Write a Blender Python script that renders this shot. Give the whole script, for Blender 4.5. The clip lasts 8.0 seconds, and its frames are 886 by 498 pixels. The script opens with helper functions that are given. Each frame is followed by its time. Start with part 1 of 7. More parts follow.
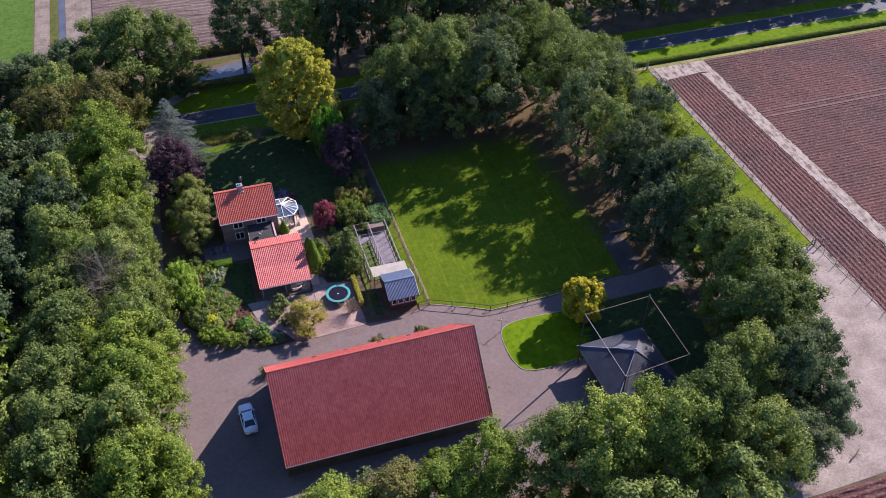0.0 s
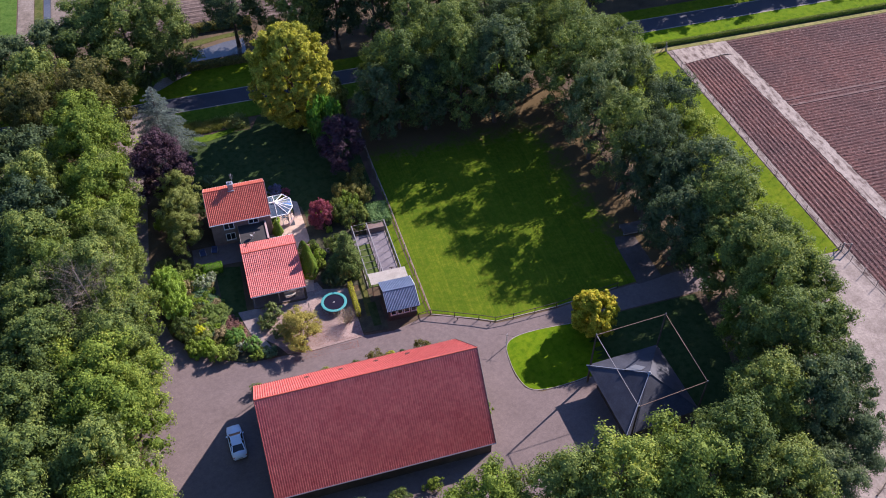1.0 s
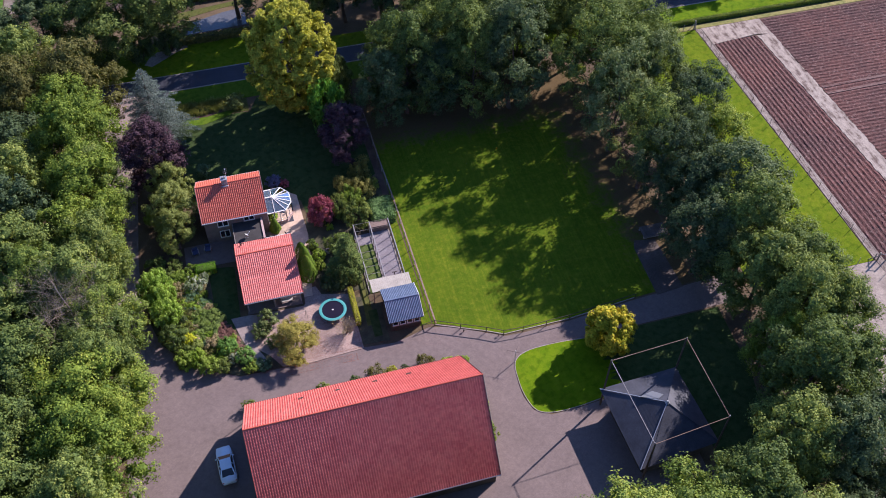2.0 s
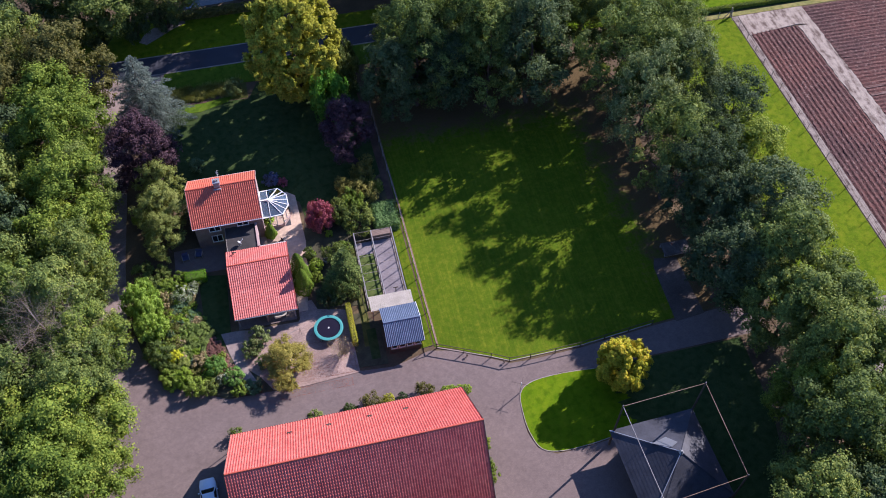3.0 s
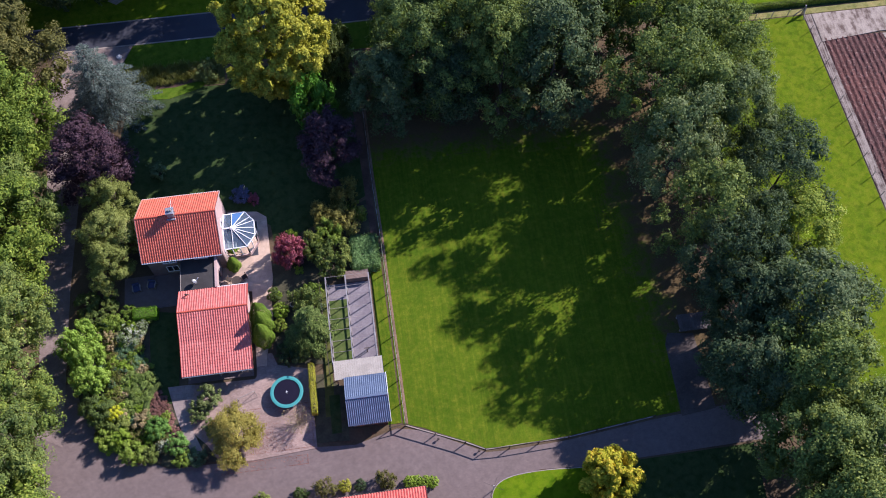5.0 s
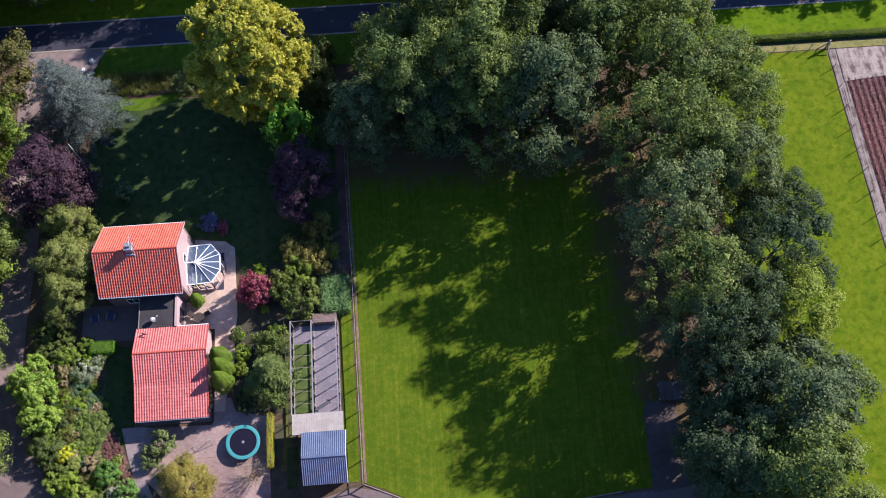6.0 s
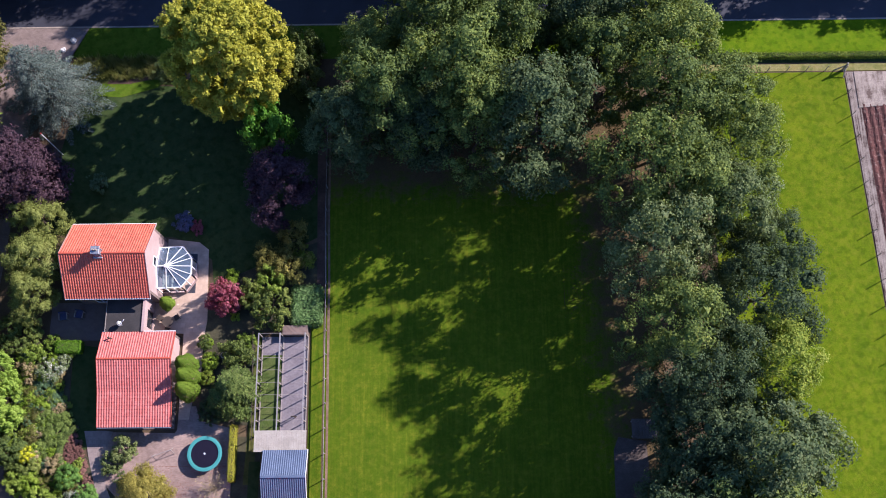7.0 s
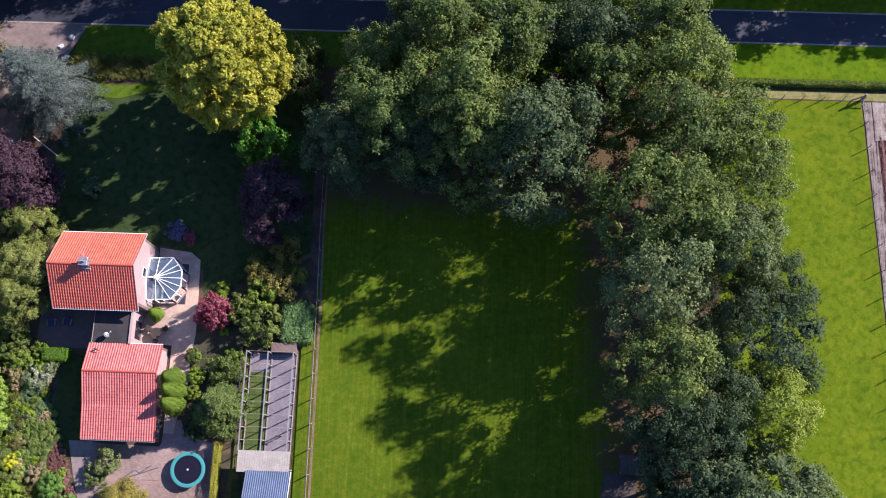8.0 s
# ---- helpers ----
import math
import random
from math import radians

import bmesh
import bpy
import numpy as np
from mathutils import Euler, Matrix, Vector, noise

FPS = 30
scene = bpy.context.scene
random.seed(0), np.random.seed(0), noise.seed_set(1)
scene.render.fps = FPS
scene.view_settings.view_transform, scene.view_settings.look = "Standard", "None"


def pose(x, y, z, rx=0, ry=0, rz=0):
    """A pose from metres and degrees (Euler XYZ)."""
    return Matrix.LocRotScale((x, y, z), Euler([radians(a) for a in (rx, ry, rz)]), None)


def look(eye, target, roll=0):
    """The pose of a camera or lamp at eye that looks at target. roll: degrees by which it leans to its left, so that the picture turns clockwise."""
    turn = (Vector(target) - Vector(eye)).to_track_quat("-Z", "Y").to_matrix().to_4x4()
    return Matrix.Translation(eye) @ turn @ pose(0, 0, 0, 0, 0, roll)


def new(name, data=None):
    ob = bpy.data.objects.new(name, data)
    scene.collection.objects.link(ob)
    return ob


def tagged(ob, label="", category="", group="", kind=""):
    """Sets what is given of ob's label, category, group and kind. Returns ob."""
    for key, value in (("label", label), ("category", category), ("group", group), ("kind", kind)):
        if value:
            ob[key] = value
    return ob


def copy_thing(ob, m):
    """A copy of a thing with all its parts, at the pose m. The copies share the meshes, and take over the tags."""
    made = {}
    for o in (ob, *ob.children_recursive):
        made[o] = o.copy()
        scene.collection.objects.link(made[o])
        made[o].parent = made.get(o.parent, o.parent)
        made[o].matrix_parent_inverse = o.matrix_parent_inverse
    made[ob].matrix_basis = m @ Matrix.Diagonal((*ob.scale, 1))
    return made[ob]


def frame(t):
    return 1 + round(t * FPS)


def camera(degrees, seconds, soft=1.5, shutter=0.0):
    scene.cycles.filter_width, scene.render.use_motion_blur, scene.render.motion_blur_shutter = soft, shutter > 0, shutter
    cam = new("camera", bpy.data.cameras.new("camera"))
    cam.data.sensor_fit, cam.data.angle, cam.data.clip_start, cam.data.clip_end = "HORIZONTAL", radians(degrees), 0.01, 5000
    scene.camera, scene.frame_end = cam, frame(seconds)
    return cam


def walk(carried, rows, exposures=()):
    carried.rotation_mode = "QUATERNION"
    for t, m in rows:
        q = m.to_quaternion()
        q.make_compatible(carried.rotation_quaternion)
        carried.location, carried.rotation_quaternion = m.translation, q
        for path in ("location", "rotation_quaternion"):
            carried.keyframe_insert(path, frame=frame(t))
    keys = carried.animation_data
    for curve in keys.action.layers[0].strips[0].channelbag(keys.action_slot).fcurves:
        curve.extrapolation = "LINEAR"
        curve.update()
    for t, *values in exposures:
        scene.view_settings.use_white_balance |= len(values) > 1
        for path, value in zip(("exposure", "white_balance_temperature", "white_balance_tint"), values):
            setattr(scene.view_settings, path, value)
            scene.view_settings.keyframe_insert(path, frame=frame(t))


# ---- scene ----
cam = camera(51.0, 8.0, soft=1.0)
PATH = [
    (0, (-25.021, -84.159, 92.184), (-24.575, -82.765, 90.821), 0.5),
    (0.5, (-22.981, -79.116, 92.259), (-22.555, -77.753, 90.859), 0.4),
    (1, (-20.912, -73.82, 92.369), (-20.508, -72.497, 90.925), 0.4),
    (1.2, (-20.087, -71.675, 92.401), (-19.694, -70.369, 90.938), 0.4),
    (2.3, (-15.387, -59.332, 92.499), (-15.06, -58.128, 90.935), 0.6),
    (2.5, (-14.455, -56.99, 92.512), (-14.142, -55.806, 90.931), 0.7),
    (3, (-12.001, -50.87, 92.59), (-11.722, -49.741, 90.963), 0.8),
    (3.5, (-9.337, -44.536, 92.62), (-9.094, -43.467, 90.948), 1.0),
    (4, (-6.453, -37.954, 92.591), (-6.246, -36.957, 90.869), 1.0),
    (4.5, (-3.389, -31.17, 92.482), (-3.221, -30.249, 90.715), 1.0),
    (4.7, (-2.055, -28.444, 92.471), (-1.904, -27.552, 90.687), 0.8),
    (5.8, (5.61, -13.579, 92.44), (5.675, -12.842, 90.582), 0.2),
    (6, (6.911, -11.105, 92.419), (6.963, -10.396, 90.549), -0.1),
    (6.5, (9.805, -5.747, 92.401), (9.824, -5.116, 90.503), -0.6),
    (7, (11.953, -1.362, 92.36), (11.947, -0.803, 90.44), -1.2),
    (7.5, (13.293, 2.176, 92.221), (13.267, 2.685, 90.287), -1.8),
    (8, (14.126, 5.2, 92.082), (14.083, 5.676, 90.14), -3.1),
]
walk(cam, [(t, look(eye, target, roll)) for t, eye, target, roll in PATH], exposures=[(0.0, 1.08, 6260, 26), (3.0, 1.0, 6060, 24), (4.5, 0.95, 6000, 23), (8.0, 1.03, 6120, 25)])

# ---- light ----
SUN_AZ, SUN_EL = 28.3, 32.4     # degrees from +x towards +y, and above the ground
world = bpy.data.worlds.new("world")
scene.world = world
world.use_nodes = True
wn = world.node_tree.nodes
sky = wn.new("ShaderNodeTexSky")
sky.sky_type, sky.sun_disc = "NISHITA", False
sky.ozone_density, sky.dust_density = 8.0, 0.2
sky.sun_elevation, sky.sun_rotation = radians(SUN_EL), radians(90 - SUN_AZ)
world.node_tree.links.new(sky.outputs[0], wn["Background"].inputs[0])
wn["Background"].inputs[1].default_value = 0.113
sun = new("sun", bpy.data.lights.new("sun", "SUN"))
sun.data.energy, sun.data.angle, sun.data.color = 5.0, radians(0.53), (1.0, 0.94, 0.85)
ca, sa, ce, se = math.cos(radians(SUN_AZ)), math.sin(radians(SUN_AZ)), math.cos(radians(SUN_EL)), math.sin(radians(SUN_EL))
sun.matrix_world = look((150 * ca * ce, 150 * sa * ce, 150 * se), (0, 0, 0))


# ---- materials ----
def nodes_of(name):
    m = bpy.data.materials.new(name)
    m.use_nodes = True
    return m, m.node_tree.nodes, m.node_tree.links, m.node_tree.nodes["Principled BSDF"]


def noise_node(n, l, vec, scale, detail=4.0, rough=0.6):
    t = n.new("ShaderNodeTexNoise")
    t.inputs["Scale"].default_value, t.inputs["Detail"].default_value, t.inputs["Roughness"].default_value = scale, detail, rough
    l.new(vec, t.inputs["Vector"])
    return t.outputs["Fac"]


def ramp(n, l, fac, stops):
    r = n.new("ShaderNodeValToRGB")
    el = r.color_ramp.elements
    while len(el) < len(stops):
        el.new(0.5)
    for e, (p, c) in zip(el, stops):
        e.position, e.color = p, (*c, 1)
    l.new(fac, r.inputs[0])
    return r.outputs[0]


def maths(n, l, op, a, b=None, clamp=False):
    m = n.new("ShaderNodeMath")
    m.operation, m.use_clamp = op, clamp
    for s, v in zip(m.inputs, (a, b)):
        if v is None:
            continue
        if isinstance(v, (int, float)):
            s.default_value = v
        else:
            l.new(v, s)
    return m.outputs[0]


def mix(n, l, fac, a, b, kind="MIX"):
    m = n.new("ShaderNodeMix")
    m.data_type, m.blend_type = "RGBA", kind
    for s, v in ((m.inputs[0], fac), (m.inputs[6], a), (m.inputs[7], b)):
        if isinstance(v, (int, float)):
            s.default_value = v
        elif isinstance(v, tuple):
            s.default_value = (*v, 1)
        else:
            l.new(v, s)
    return m.outputs[2]


def bump_to(n, l, p, height, strength, dist):
    b = n.new("ShaderNodeBump")
    b.inputs["Strength"].default_value, b.inputs["Distance"].default_value = strength, dist
    l.new(height, b.inputs["Height"])
    l.new(b.outputs[0], p.inputs["Normal"])


def place(n):
    return n.new("ShaderNodeNewGeometry").outputs["Position"]


def surf(name, a, b, big=0.3, fine=6.0, rough=0.85, bump=0.4, dist=0.02, spec=0.3, metal=0.0, vary=0.35):
    """Two tones mixed by a broad and a fine noise, with relief from the fine one."""
    m, n, l, p = nodes_of(name)
    pos = place(n)
    f1, f2 = noise_node(n, l, pos, big, 5), noise_node(n, l, pos, fine, 6, 0.7)
    c = ramp(n, l, f1, [(0.35, a), (0.65, b)])
    v = ramp(n, l, f2, [(0.25, (1 - vary,) * 3), (0.75, (1 + vary * 0.4,) * 3)])
    l.new(mix(n, l, 1.0, c, v, "MULTIPLY"), p.inputs["Base Color"])
    p.inputs["Roughness"].default_value, p.inputs["Metallic"].default_value = rough, metal
    p.inputs["Specular IOR Level"].default_value = spec
    bump_to(n, l, p, f2, bump, dist)
    return m


def grass(name, dark, light, dry, stripes=False, litter=False):
    m, n, l, p = nodes_of(name)
    pos = place(n)
    f1, f2, f3 = noise_node(n, l, pos, 0.12, 4), noise_node(n, l, pos, 1.6, 6, 0.7), noise_node(n, l, pos, 14.0, 5, 0.75)
    c = ramp(n, l, f1, [(0.3, dark), (0.7, light)])
    c = mix(n, l, maths(n, l, "MULTIPLY", ramp(n, l, f2, [(0.45, (0, 0, 0)), (0.75, (1, 1, 1))]), 0.55), c, dry)
    if stripes:
        w = n.new("ShaderNodeTexWave")
        w.inputs["Scale"].default_value, w.inputs["Distortion"].default_value, w.inputs["Detail"].default_value = 0.3, 0.15, 0.0
        l.new(pos, w.inputs["Vector"])
        c = mix(n, l, maths(n, l, "MULTIPLY", w.outputs["Fac"], 0.04), c, dry)
    c = mix(n, l, 1.0, c, ramp(n, l, f3, [(0.2, (0.55,) * 3), (0.8, (1.3,) * 3)]), "MULTIPLY")
    st = n.new("ShaderNodeMapping")
    st.inputs["Scale"].default_value = (3.4, 0.14, 1.0) if stripes else (0.9, 0.7, 1.0)
    l.new(pos, st.inputs["Vector"])
    f4 = noise_node(n, l, st.outputs[0], 1.0, 5, 0.65)
    c = mix(n, l, 1.0, c, ramp(n, l, f4, [(0.35, (0.78, 0.86, 0.8)), (0.55, (0.98, 1.0, 0.9)), (0.75, (1.4, 1.17, 1.3))] if stripes else [(0.3, (0.9, 0.94, 0.9)), (0.75, (1.16, 1.08, 1.1))]), "MULTIPLY")
    f5 = noise_node(n, l, pos, 0.55, 3)
    c = mix(n, l, 1.0, c, ramp(n, l, f5, [(0.3, (0.78, 0.88, 0.8)), (0.65, (1.08, 1.03, 1.0))]), "MULTIPLY")
    if not stripes:
        f6 = noise_node(n, l, pos, 1.3, 2, 0.5)
        c = mix(n, l, 1.0, c, ramp(n, l, f6, [(0.50, (1.0, 1.0, 1.0)), (0.56, (0.86, 0.90, 0.84)), (0.70, (0.66, 0.76, 0.62))]), "MULTIPLY")
    if litter:
        s = n.new("ShaderNodeSeparateXYZ")
        l.new(pos, s.inputs[0])
        ny = maths(n, l, "MULTIPLY", maths(n, l, "SUBTRACT", s.outputs[1], 31.2), 0.3)
        nx = maths(n, l, "MULTIPLY", maths(n, l, "SUBTRACT", maths(n, l, "ADD", s.outputs[0], maths(n, l, "MULTIPLY", s.outputs[1], 0.09)), 28.0), 0.3)
        f = maths(n, l, "ADD", maths(n, l, "MAXIMUM", nx, ny), maths(n, l, "MULTIPLY", maths(n, l, "SUBTRACT", maths(n, l, "ADD", f2, f5), 0.95), 2.3), True)
        c = mix(n, l, f, c, ramp(n, l, f3, [(0.3, (0.055, 0.038, 0.020)), (0.7, (0.14, 0.098, 0.048))]))
    l.new(c, p.inputs["Base Color"])
    p.inputs["Roughness"].default_value, p.inputs["Specular IOR Level"].default_value = 0.95, 0.06
    bump_to(n, l, p, f3, 0.6, 0.06)
    return m


def leaf(name, dark, light, tip, glow=0.32, rough=0.65, spec=0.1):
    """Leaves: hue by leaf, by tree and by height within the crown's patches; some light passes through."""
    m, n, l, p = nodes_of(name)
    geo, info = n.new("ShaderNodeNewGeometry"), n.new("ShaderNodeObjectInfo")
    isl, tree = geo.outputs["Random Per Island"], info.outputs["Random"]
    patch = noise_node(n, l, geo.outputs["Position"], 0.45, 3)
    f = maths(n, l, "ADD", maths(n, l, "MULTIPLY", isl, 0.55), maths(n, l, "MULTIPLY", tree, 0.3))
    f = maths(n, l, "ADD", f, maths(n, l, "MULTIPLY", maths(n, l, "SUBTRACT", patch, 0.45), 0.9), True)
    c = ramp(n, l, f, [(0.1, dark), (0.6, light), (0.95, tip)])
    l.new(c, p.inputs["Base Color"])
    p.inputs["Roughness"].default_value, p.inputs["Specular IOR Level"].default_value = rough, spec
    tr = n.new("ShaderNodeBsdfTranslucent")
    l.new(mix(n, l, 1.0, c, (1.15, 1.1, 0.6), "MULTIPLY"), tr.inputs[0])
    ms = n.new("ShaderNodeMixShader")
    ms.inputs[0].default_value = glow
    l.new(p.outputs[0], ms.inputs[1])
    l.new(tr.outputs[0], ms.inputs[2])
    l.new(ms.outputs[0], n["Material Output"].inputs[0])
    return m


def plain(name, c, rough=0.5, metal=0.0, spec=0.4, vary=0.12):
    return surf(name, tuple(v * 0.92 for v in c), c, 0.8, 9.0, rough, 0.08, 0.01, spec, metal, vary)


def tile_mat(name, a, b, gloss=0.38):
    m, n, l, p = nodes_of(name)
    pos = place(n)
    sep = n.new("ShaderNodeSeparateXYZ")
    l.new(pos, sep.inputs[0])
    cell = n.new("ShaderNodeTexWhiteNoise")
    cell.noise_dimensions = "2D"
    cmb = n.new("ShaderNodeCombineXYZ")
    l.new(maths(n, l, "FLOOR", maths(n, l, "DIVIDE", sep.outputs[0], 0.26)), cmb.inputs[0])
    l.new(maths(n, l, "FLOOR", maths(n, l, "DIVIDE", sep.outputs[1], 0.24)), cmb.inputs[1])
    l.new(cmb.outputs[0], cell.inputs["Vector"])
    f = maths(n, l, "ADD", maths(n, l, "MULTIPLY", cell.outputs["Value"], 0.3), maths(n, l, "MULTIPLY", noise_node(n, l, pos, 0.5, 5), 0.7))
    c = ramp(n, l, f, [(0.25, a), (0.75, b)])
    st = noise_node(n, l, pos, 2.2, 6, 0.75)
    c = mix(n, l, 1.0, c, ramp(n, l, st, [(0.3, (0.75,) * 3), (0.6, (1.0,) * 3)]), "MULTIPLY")
    l.new(c, p.inputs["Base Color"])
    p.inputs["Roughness"].default_value, p.inputs["Specular IOR Level"].default_value = 0.5, gloss
    bump_to(n, l, p, st, 0.15, 0.01)
    return m


def brick_mat(name, a, b, mortar, bw=0.21, bh=0.062):
    m, n, l, p = nodes_of(name)
    pos = place(n)
    sep, cmb = n.new("ShaderNodeSeparateXYZ"), n.new("ShaderNodeCombineXYZ")
    l.new(pos, sep.inputs[0])
    l.new(maths(n, l, "ADD", sep.outputs[0], sep.outputs[1]), cmb.inputs[0])
    l.new(sep.outputs[2], cmb.inputs[1])
    t = n.new("ShaderNodeTexBrick")
    for k, v in (("Color1", a), ("Color2", b), ("Mortar", mortar)):
        t.inputs[k].default_value = (*v, 1)
    t.inputs["Scale"].default_value, t.inputs["Brick Width"].default_value, t.inputs["Row Height"].default_value, t.inputs["Mortar Size"].default_value = 1.0, bw, bh, 0.008
    l.new(cmb.outputs[0], t.inputs["Vector"])
    st = noise_node(n, l, pos, 1.5, 6)
    l.new(mix(n, l, 1.0, t.outputs[0], ramp(n, l, st, [(0.3, (0.75,) * 3), (0.7, (1.1,) * 3)]), "MULTIPLY"), p.inputs["Base Color"])
    p.inputs["Roughness"].default_value = 0.85
    bump_to(n, l, p, t.outputs["Fac"], -0.4, 0.01)
    return m


def paver_mat(name, a, b, joint, w=0.21, h=0.105, stain=(0.62, 1.08)):
    m, n, l, p = nodes_of(name)
    pos = place(n)
    t = n.new("ShaderNodeTexBrick")
    for k, v in (("Color1", a), ("Color2", b), ("Mortar", joint)):
        t.inputs[k].default_value = (*v, 1)
    t.inputs["Scale"].default_value, t.inputs["Brick Width"].default_value, t.inputs["Row Height"].default_value, t.inputs["Mortar Size"].default_value = 1.0, w, h, 0.006
    l.new(pos, t.inputs["Vector"])
    f1, f2, f3 = noise_node(n, l, pos, 0.22, 6, 0.65), noise_node(n, l, pos, 1.7, 6, 0.7), noise_node(n, l, pos, 12, 4)
    c = mix(n, l, 1.0, t.outputs[0], ramp(n, l, f1, [(0.3, (stain[0],) * 3), (0.7, (stain[1],) * 3)]), "MULTIPLY")
    c = mix(n, l, 1.0, c, ramp(n, l, f2, [(0.25, (0.8,) * 3), (0.6, (1.05,) * 3)]), "MULTIPLY")
    l.new(c, p.inputs["Base Color"])
    p.inputs["Roughness"].default_value, p.inputs["Specular IOR Level"].default_value = 0.85, 0.25
    bump_to(n, l, p, f3, 0.3, 0.01)
    return m


def glass_mat(name, tint=(0.9, 0.95, 0.97)):
    m, n, l, p = nodes_of(name)
    p.inputs["Base Color"].default_value = (*tint, 1)
    p.inputs["Transmission Weight"].default_value, p.inputs["Roughness"].default_value, p.inputs["IOR"].default_value = 1.0, 0.03, 1.45
    return m


M_SOIL = surf("woodland_floor", (0.07, 0.046, 0.028), (0.13, 0.09, 0.05), 0.25, 5.0, 0.95, 0.6, 0.05)
M_BED = surf("mossy_garden_soil", (0.045, 0.043, 0.026), (0.085, 0.078, 0.042), 0.8, 7.0, 0.95, 0.6, 0.05)
M_LAWN = grass("mown_lawn", (0.062, 0.108, 0.006), (0.094, 0.144, 0.008), (0.205, 0.195, 0.022), True, True)
# dark grass tone; on the back lawn and tree plot it includes shade
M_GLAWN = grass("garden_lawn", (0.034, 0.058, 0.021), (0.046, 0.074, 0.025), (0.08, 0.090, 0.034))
M_VERGE = grass("verge_grass", (0.080, 0.150, 0.003), (0.115, 0.190, 0.004), (0.16, 0.195, 0.012))
# grass with the light in its tone: half-shaded verge, sunlit lawn edge
M_VERGE2 = grass("half_lit_grass_tone", (0.062, 0.118, 0.010), (0.085, 0.145, 0.012), (0.13, 0.155, 0.02))
M_PASTURE = grass("pasture_grass", (0.088, 0.140, 0.004), (0.120, 0.172, 0.006), (0.19, 0.185, 0.02))
M_ROAD = surf("asphalt", (0.037, 0.038, 0.052), (0.050, 0.052, 0.068), 0.2, 20.0, 0.72, 0.3, 0.01, 0.3)
M_EDGE = surf("concrete_edge", (0.27, 0.22, 0.18), (0.36, 0.30, 0.26), 0.6, 9.0, 0.9, 0.3, 0.01)
M_YARD = paver_mat("grey_concrete_pavers", (0.153, 0.115, 0.107), (0.172, 0.130, 0.120), (0.126, 0.096, 0.089), stain=(0.85, 1.05))
# yard pavers darkened for the trees' shade as well as fallen leaves
M_SHADE_LITTER = paver_mat("shade_dark_littered_pavers", (0.085, 0.066, 0.058), (0.105, 0.082, 0.072), (0.06, 0.047, 0.04), stain=(0.6, 1.3))
M_CLINK = paver_mat("red_clinker_pavers", (0.285, 0.200, 0.170), (0.37, 0.268, 0.230), (0.22, 0.155, 0.132), stain=(0.55, 1.12))
M_TERR = paver_mat("beige_terrace_slabs", (0.52, 0.375, 0.285), (0.60, 0.44, 0.34), (0.42, 0.31, 0.24), 0.5, 0.5)
M_TERR2 = paver_mat("pale_pink_slabs", (0.255, 0.20, 0.185), (0.30, 0.24, 0.22), (0.17, 0.13, 0.12), 0.4, 0.4)
M_STRIP = surf("reddish_soil", (0.075, 0.044, 0.032), (0.13, 0.075, 0.055), 0.6, 6.0, 0.95, 0.5, 0.03)
M_DRIVE = paver_mat("drive_pavers", (0.24, 0.18, 0.165), (0.29, 0.225, 0.20), (0.14, 0.11, 0.10))
def pane_mat(name, tint):
    """Thin tinted glazing: clear straight through, with a painted-in blue sky sheen and a mirror gloss that grows at a
    slant.
    """
    m, n, l, p = nodes_of(name)
    tr, gl, ms, fr = n.new("ShaderNodeBsdfTransparent"), n.new("ShaderNodeBsdfGlossy"), n.new("ShaderNodeMixShader"), n.new("ShaderNodeFresnel")
    tr.inputs[0].default_value = (*tint, 1)
    # pale blue diffuse share stands in for the reflected sky
    sky_sheen, sheen_mix = n.new("ShaderNodeBsdfDiffuse"), n.new("ShaderNodeMixShader")
    sky_sheen.inputs[0].default_value, sheen_mix.inputs[0].default_value = (0.30, 0.42, 0.58, 1), 0.2
    l.new(tr.outputs[0], sheen_mix.inputs[1])
    l.new(sky_sheen.outputs[0], sheen_mix.inputs[2])
    gl.inputs["Roughness"].default_value, fr.inputs[0].default_value = 0.12, 1.35
    l.new(fr.outputs[0], ms.inputs[0])
    l.new(sheen_mix.outputs[0], ms.inputs[1])
    l.new(gl.outputs[0], ms.inputs[2])
    l.new(ms.outputs[0], n["Material Output"].inputs[0])
    return m


def track_mat(name, a, b, stretch=(1.7, 0.3)):
    """Dry sand with wheel marks drawn out along y and clods across."""
    m, n, l, p = nodes_of(name)
    pos = place(n)
    mp = n.new("ShaderNodeMapping")
    mp.inputs["Scale"].default_value = (*stretch, 1.0)
    l.new(pos, mp.inputs["Vector"])
    f1, f2, f3 = noise_node(n, l, mp.outputs[0], 1.0, 5, 0.6), noise_node(n, l, pos, 0.9, 6, 0.7), noise_node(n, l, pos, 7.0, 5, 0.75)
    c = ramp(n, l, maths(n, l, "ADD", maths(n, l, "MULTIPLY", f1, 0.55), maths(n, l, "MULTIPLY", f2, 0.45)), [(0.41, a), (0.49, tuple(0.35 * v + 0.65 * w for v, w in zip(a, b))), (0.57, b)])
    c = mix(n, l, 1.0, c, ramp(n, l, f3, [(0.25, (0.6,) * 3), (0.7, (1.1,) * 3)]), "MULTIPLY")
    l.new(c, p.inputs["Base Color"])
    p.inputs["Roughness"].default_value, p.inputs["Specular IOR Level"].default_value = 0.95, 0.15
    bump_to(n, l, p, f3, 0.7, 0.06)
    return m


